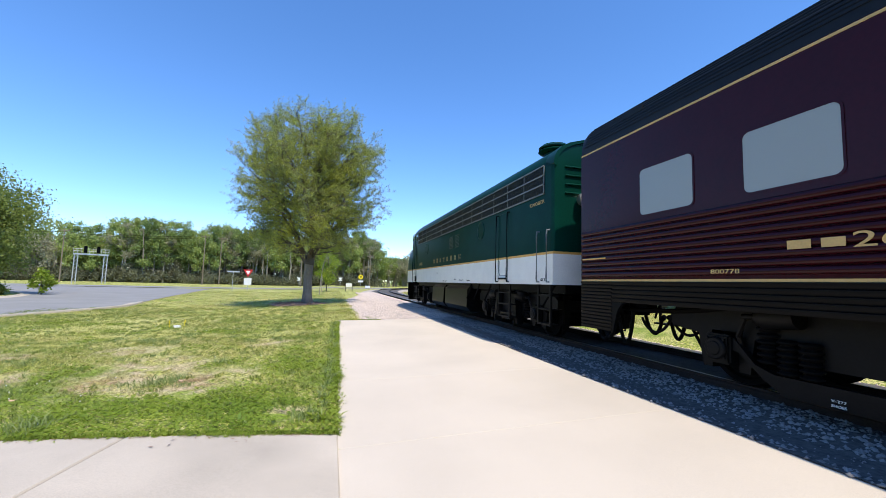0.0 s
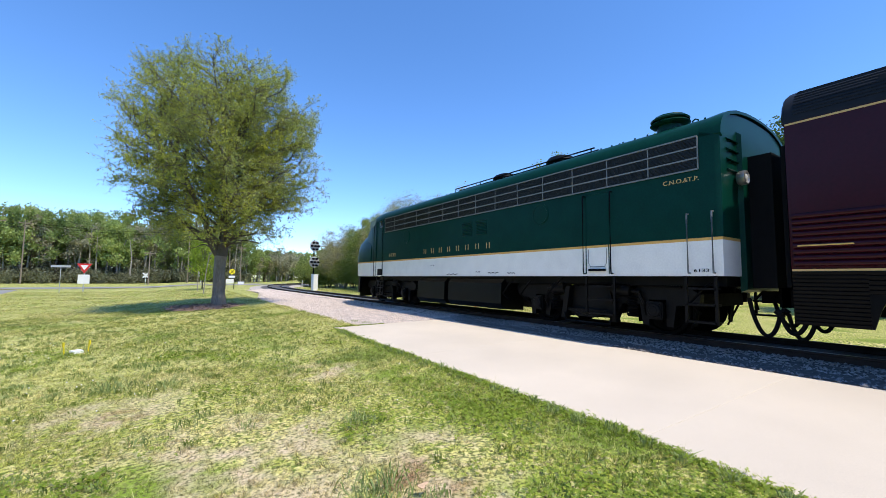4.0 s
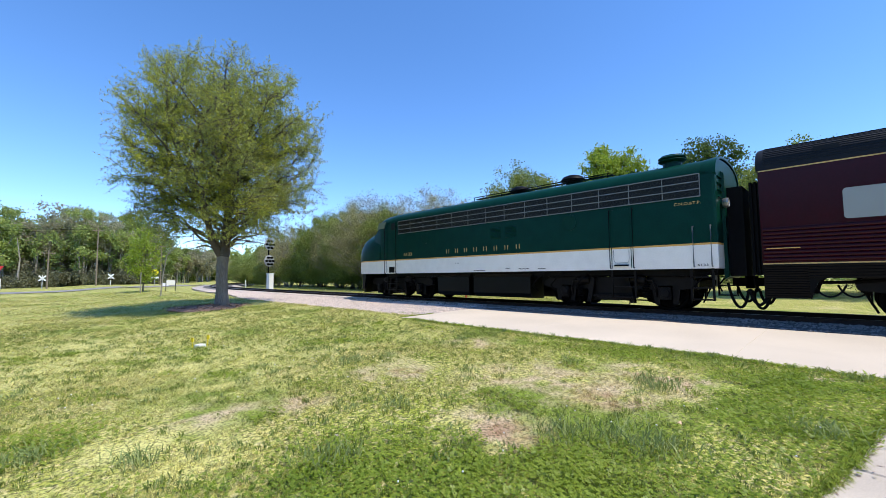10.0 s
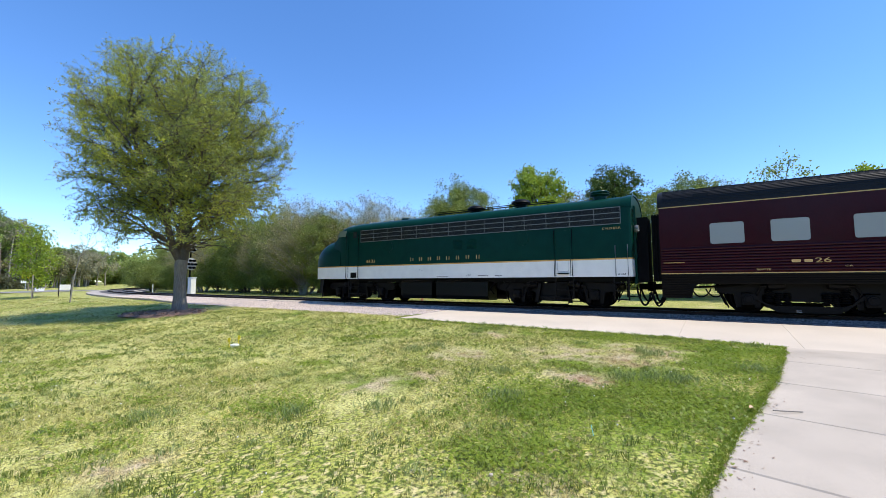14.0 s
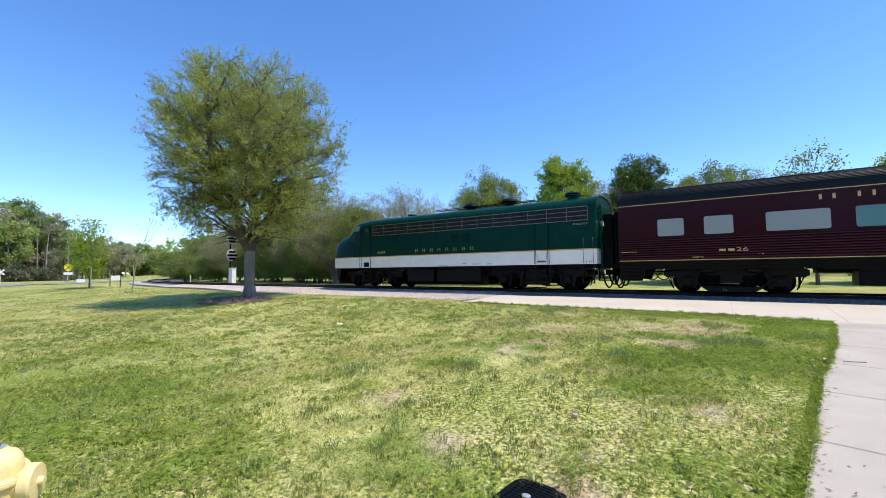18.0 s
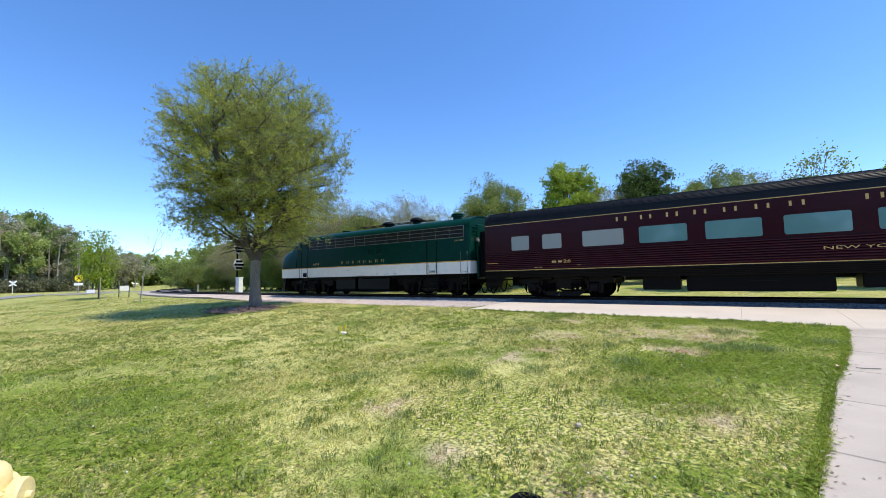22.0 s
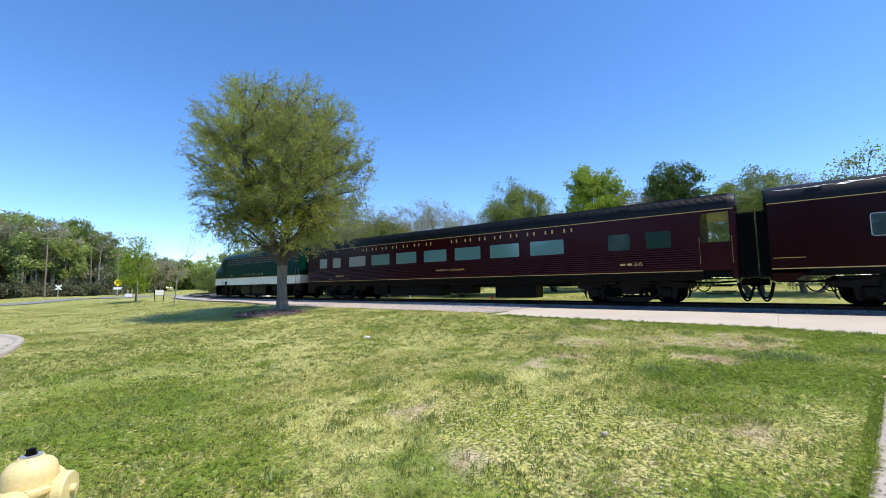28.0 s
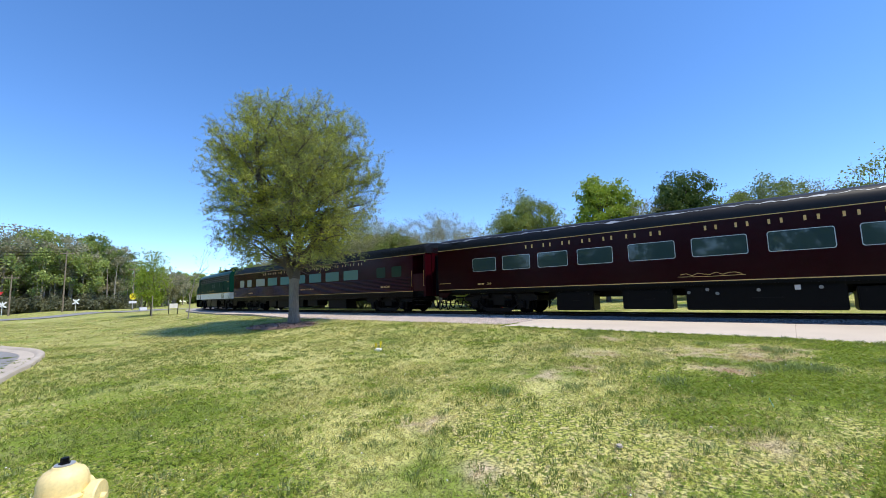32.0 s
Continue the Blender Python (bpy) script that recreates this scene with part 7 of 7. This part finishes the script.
grass("grass", 120000, (-13.2, 0.9), (5.3, 14.5), 0.043, 0.0032, 8, "short blades of lawn grass and clover")
grass("grass", 62000, (-14.5, 2.2), (14.5, 30), 0.055, 0.007, 6, "short blades of lawn grass")
grass("grass", 34000, (-16, 3), (30, 62), 0.065, 0.016, 3, "far lawn grass")
grass("grass", 50000, (-16, 0.68), (-8, 5.2), 0.05, 0.008, 4, "mown grass on the near side of the walk")
grass("grass", 44000, (9.0, 22), (-8, 62), 0.13, 0.012, 4, "longer grass beyond the track")


def clumps(name, spots, height, width, blades, material, label, spread_):
    V = []
    for x, y, k in spots:
        n = int(blades * k)
        base = np.stack([x + rng.normal(size=n) * spread_ * k, y + rng.normal(size=n) * spread_ * k, np.zeros(n)], 1)
        base[:, 2] = [ground_z(a, b) for a, b in base[:, :2]]
        a = rng.uniform(0, 6.28, n)
        side = np.stack([np.cos(a), np.sin(a), np.zeros(n)], 1) * width
        h = height * rng.uniform(0.5, 1.2, n) * (0.7 + 0.3 * k)
        tip = base + np.stack([rng.normal(size=n) * 0.6 * h, rng.normal(size=n) * 0.6 * h, h], 1)
        mid = (base + tip) / 2 + (0, 0, 0.03)
        V.append(np.stack([base, mid - side, tip, mid + side], 1).reshape(-1, 3))
    v = np.concatenate(V)
    return tagged(big_mesh(name, v, np.arange(len(v)), 4, material), label, "weeds", kind="stuff")


weeds = [(-2.8, 11.8, 0.6), (-1.7, 7.6, 0.6), (-2.2, 6.1, 0.8), (-1.2, 9.1, 0.5), (0.40, 5.85, 0.6), (-3.75, 7.85, 0.9), (-3.5, 7.4, 1.1), (-3.5, 7.05, 0.9), (-5.5, 9.05, 0.9), (-1.55, 7.8, 0.8), (-3.4, 12.1, 1.0), (-4.3, 9.6, 0.6), (-7.3, 11.0, 0.9), (-6.6, 10.2, 0.7), (-8.2, 12.5, 0.8)]
weeds += [(float(edge_x(y) - 0.16 + rng.normal() * 0.04), float(y), float(rng.uniform(0.12, 0.34))) for y in np.arange(6.2, 15.3, 0.33)]
weeds += [(float(rng.uniform(2.0, 5.0)), float(rng.uniform(15.9, 17.4)), float(rng.uniform(0.3, 0.6))) for _ in range(16)]
clumps("weeds", weeds, 0.13, 0.0055, 170, LEAF_TUFT, "taller blue-green grass tufts and weeds in the lawn", 0.15)
dark_tufts = [(float(x), float(y), float(rng.uniform(0.25, 0.75))) for x, y in zip(rng.uniform(-13, 0.3, 620), rng.uniform(7.5, 27, 620)) if noise.noise((x * 0.5, y * 0.5, 4.0)) > -0.1 and y > 5.75 - 0.2 * x and math.hypot(x + 0.8, y - 28) > 2.3]
clumps("grass_tufts", dark_tufts, 0.075, 0.006, 60, LEAF_TUFT, "small dark tufts scattered through the mown lawn", 0.11)
def off_dry(spots):
    away = parched(np.array([q[0] for q in spots]), np.array([q[1] for q in spots]))
    return [q for q, a in zip(spots, away) if a < 0.3]


specks = [(float(x), float(y), float(rng.uniform(0.3, 1.0))) for x, y in zip(rng.uniform(-13, 0.4, 4600), rng.uniform(6.0, 26, 4600)) if y > 5.62 - 0.2 * x and noise.noise((x * 0.8, y * 0.8, 14.0)) > -0.25 and math.hypot(x + 0.8, y - 28) > 2.3]
clumps("grass_specks", off_dry(specks), 0.06, 0.0055, 20, LEAF_SHORT, "countless small dark green tufts between paler blades", 0.045)
for x, y, k in ((0.58, 5.80, 0.75), (-0.25, 5.80, 0.55)):
    n = int(34 * k)
    a = rng.uniform(0, 6.28, n)
    u = np.stack([np.cos(a), np.sin(a), np.zeros(n)], 1)
    ln = 0.17 * k * rng.uniform(0.6, 1.2, (n, 1))
    rise = rng.uniform(0.4, 1.3, (n, 1)) * (0, 0, 1)
    b0 = np.array([x, y, ground_z(x, y)]) + rng.normal(size=(n, 3)) * (0.05, 0.05, 0)
    w = np.stack([-u[:, 1], u[:, 0], np.zeros(n)], 1) * 0.016
    v = np.stack([b0, b0 + (u + rise) * ln * 0.55 - w, b0 + u * ln + rise * ln * 0.7, b0 + (u + rise) * ln * 0.55 + w], 1).reshape(-1, 3)
    tagged(big_mesh("weed_plant", v, np.arange(4 * n), 4, LEAF_CLOVER), "leafy green weed growing beside the concrete", "weed", "weeds by the walk")


def clover(spots, label):
    """Low clover: three round leaflets on each stalk, close together."""
    V = []
    for x, y, r, n in spots:
        q = rng.normal(size=(n, 2)) * r * 0.5
        keep = lawn_ok(x + q[:, 0], y + q[:, 1]) & (parched(x + q[:, 0], y + q[:, 1]) < rng.uniform(0.1, 0.7, n))
        q = q[keep] + (x, y)
        n = len(q)
        h = rng.uniform(0.02, 0.055, n)
        c = np.stack([q[:, 0], q[:, 1], [ground_z(a, b) for a, b in q] + h], 1)
        a0 = rng.uniform(0, 6.28, n)
        tilt = rng.normal(size=(n, 2)) * 0.35
        for k in range(3):
            a = a0 + k * 2.094
            d = np.stack([np.cos(a), np.sin(a), tilt[:, 0] * np.cos(a) + tilt[:, 1] * np.sin(a)], 1) * 0.017
            s = np.stack([-np.sin(a), np.cos(a), -tilt[:, 0] * np.sin(a) + tilt[:, 1] * np.cos(a)], 1) * 0.010
            V.append(np.stack([c, c + d * 0.7 + s, c + d * 1.1, c + d * 0.7 - s], 1).reshape(-1, 3))
    v = np.concatenate(V)
    return tagged(big_mesh("clover", v, np.arange(len(v)), 4, LEAF_CLOVER), label, "clover", kind="stuff")


lush = [(-4.9, 7.9, 1.2), (-4.4, 6.8, 1.3), (-2.1, 6.3, 1.1), (-3.2, 9.0, 0.6), (-0.9, 6.7, 1.0), (0.2, 8.6, 0.8), (-5.4, 8.9, 0.8), (-7.0, 8.4, 0.7), (-10.4, 9.2, 0.6), (-9.2, 7.7, 0.8), (-11.3, 13.0, 1.5), (-10.7, 15.6, 1.8), (-11.0, 11.4, 0.8), (-0.1, 6.2, 0.9), (-7.2, 11.5, 0.6)]
clover([(x, y, r, int((2500 if x > -7.5 else 1300) * r * r)) for x, y, r in lush], "lush beds of bright three-leaved clover in the lawn")


def fringe(name, line, out, label):
    """Grass and clover hanging raggedly over an edge of concrete."""
    V = []
    for (x0, y0, z0), (x1, y1, z1) in zip(line, line[1:]):
        ln = math.hypot(x1 - x0, y1 - y0)
        n = int(ln * 520)
        f = rng.uniform(0, 1, n)
        x, y, z = x0 + (x1 - x0) * f, y0 + (y1 - y0) * f, z0 + (z1 - z0) * f
        reach = 0.01 + 0.09 * np.array([noise.noise((a * 1.7, b * 1.7, 2.0)) + 0.6 * noise.noise((a * 6, b * 6, 5.0)) for a, b in zip(x, y)])
        reach = np.clip(reach, 0.0, 0.2)
        o = np.array(out)
        b0 = np.stack([x, y, z - 0.035], 1) - np.concatenate([o * np.ones((n, 1)), np.zeros((n, 1))], 1) * rng.uniform(-0.01, 0.10, (n, 1))
        u = np.concatenate([o * np.ones((n, 1)) + rng.normal(size=(n, 2)) * 0.6, rng.uniform(0.05, 0.7, (n, 1))], 1)
        u /= np.linalg.norm(u, axis=1)[:, None]
        l = (reach + 0.045) * rng.uniform(0.5, 1.3, n)
        tip = b0 + u * l[:, None] - np.stack([0 * l, 0 * l, 1.2 * l * l], 1)
        tip[:, 2] = np.maximum(tip[:, 2], z + 0.004)
        mid = (b0 + tip) / 2 + np.stack([0 * l, 0 * l, 0.25 * l + 0.02], 1)
        w = np.cross(u, (0, 0, 1.0))
        w /= np.linalg.norm(w, axis=1)[:, None]
        w *= rng.uniform(0.002, 0.006, (n, 1))
        V.append(np.stack([b0, mid - w, tip, mid + w], 1).reshape(-1, 3))
    v = np.concatenate(V)
    return tagged(big_mesh(name, v, np.arange(len(v)), 4, LEAF_CLOVER), label, "grass", kind="stuff")


fringe("grass_edge", [(edge_x(y), y, edge_z(y)) for y in np.arange(5.3, 16.1, 0.5)], (1.0, 0.0), "ragged grass and clover hanging over the apron's edge")
fringe("grass_edge", [(edge_x(16) + 0.25 * k, 16.04 - 0.007 * k, apron_z(edge_x(16) + 0.25 * k, 16)) for k in range(7)], (0.0, -1.0), "grass hanging over the apron's far edge")
walk_edge = [(*walk_pt(0.4 * k, bow(0.4 * k)), walk_z(*walk_pt(0.4 * k, bow(0.4 * k)))) for k in range(31)]
fringe("grass_edge", walk_edge, (-0.19, -0.98), "ragged grass and clover hanging over the walk's edge")
bits = [(float(x), float(y)) for x, y in zip(rng.uniform(-12.5, 0.4, 260), rng.uniform(6.0, 20, 260)) if noise.noise((x * 0.45, y * 0.45, 9.0)) > -0.05]
edging = [(edge_x(y) - 0.05, float(y)) for y in np.arange(5.4, 15.6, 0.22)] + [(x - 0.02, y + 0.08) for x, y, z in walk_edge]
clover([(x, y, float(rng.uniform(0.12, 0.34)), int(rng.uniform(30, 130))) for x, y in edging], "clover crowding the edges of the concrete")
clover([(x, y, float(rng.uniform(0.2, 0.5)), 110) for x, y in bits], "small scattered patches of clover in the lawn")
# dry leaf scraps and clippings along the edges of the concrete
n = 420
f = rng.uniform(0, len(walk_edge) - 1.01, n)
i0 = f.astype(int)
we = np.array(walk_edge)
c = we[i0] + (we[i0 + 1] - we[i0]) * (f - i0)[:, None]
c[:, 1] -= np.abs(rng.normal(size=n)) * 0.10 * (0.3 + (patchy(c[:, 0], c[:, 1], 1.3, 2.0) > 0))
c[:, 2] = [walk_z(a, b) + 0.006 for a, b in c[:, :2]]
a = rng.uniform(0, 6.28, n)
u = np.stack([np.cos(a), np.sin(a), rng.uniform(-0.1, 0.2, n)], 1) * rng.uniform(0.006, 0.03, (n, 1))
w = np.stack([-np.sin(a), np.cos(a), rng.uniform(-0.2, 0.2, n)], 1) * rng.uniform(0.003, 0.009, (n, 1))
tagged(big_mesh("leaf_litter", np.stack([c - u, c - w, c + u, c + w], 1).reshape(-1, 3), np.arange(4 * n), 4, MULCH), "dry brown scraps of leaf and grass on the walk", "leaf litter", kind="stuff")
# white clover heads
n = 380
x, y = rng.uniform(-12.8, 0.5, n), rng.uniform(6.0, 24, n)
ok = lawn_ok(x, y) & (patchy(x, y, 0.35, 8.0) > 0.0)
x, y = x[ok], y[ok]
c = np.stack([x, y, [ground_z(a, b) + 0.055 for a, b in zip(x, y)]], 1)
octa = np.array([(1, 0, 0), (0, 1, 0), (-1, 0, 0), (0, -1, 0), (0, 0, 1), (0, 0, -1)]) * 0.011
tri = np.array([(0, 1, 4), (1, 2, 4), (2, 3, 4), (3, 0, 4), (1, 0, 5), (2, 1, 5), (3, 2, 5), (0, 3, 5)])
tagged(big_mesh("clover_flowers", (c[:, None] + octa[None]).reshape(-1, 3), (np.arange(len(c))[:, None, None] * 6 + tri[None]).ravel(), 3, SIGN_WHITE), "small white clover heads scattered in the lawn", "flowers", kind="stuff")
TEAL = mat("teal_plastic", (0.12, 0.42, 0.40), 0.5, vary=0.2)
DRY_LEAF = mat("dry_leaf", (0.62, 0.42, 0.27), 0.8, vary=0.25, scale=20)
bm = bmesh.new()
loft(bm, [[(-6.17 + 0.02 * k + a, 7.76 + 0.012 * k + b, gz(-6.17, 7.76) + 0.02 + 0.028 * k) for a, b in ((-0.014, 0), (0, 0.004), (0.014, 0), (0, -0.002))] for k in (0, 1, 2, 3)])
tagged(part("plastic_strip", bm, TEAL), "short bent strip of teal plastic sticking up in the grass", "litter")
for k, (x, y, r) in enumerate(((-4.6, 6.36, 0.05), (-2.92, 7.08, 0.035), (-1.35, 7.62, 0.04))):
    bm = bmesh.new()
    rim_ = [(r * math.cos(a) * (1 + 0.25 * math.sin(5 * a + k)), 0.62 * r * math.sin(a) * (1 + 0.3 * math.cos(3 * a)), 0.25 * r * math.cos(2 * a)) for a in np.linspace(0, 6.283, 16, endpoint=False)]
    loft(bm, [[(x + p[0], y + p[1], gz(x, y) + 0.075 + p[2] + e) for p in rim_] for e in (0, 0.003)])
    tagged(part("fallen_leaf", bm, DRY_LEAF), "curled pale brown fallen leaf on the grass", "leaf", "fallen leaves")
bm = bmesh.new()
tube(bm, [(-4.55, 6.16, walk_z(-4.5, 5.9) + 0.03), (-4.47, 6.02, walk_z(-4.5, 5.9) + 0.02), (-4.38, 5.88, walk_z(-4.4, 5.9) + 0.012)], 0.008, 5)
tagged(part("twig", bm, PALE_BARK), "short pale stick lying over the walk's edge", "twig")
for x, y, r in ((-8.46, 8.96, 0.035), (-7.4, 8.3, 0.02), (-5.2, 9.4, 0.02)):
    bm = bmesh.new()
    lathe(bm, [(0.2 * r, -0.3 * r), (r, 0), (0.9 * r, 0.5 * r), (0.3 * r, 0.8 * r)], 7, (x, y, gz(x, y) + 0.02))
    tagged(part("pebble", bm, OLD_CONCRETE), "small pale stone lying in the grass", "stone", "stones in the grass")

motions()
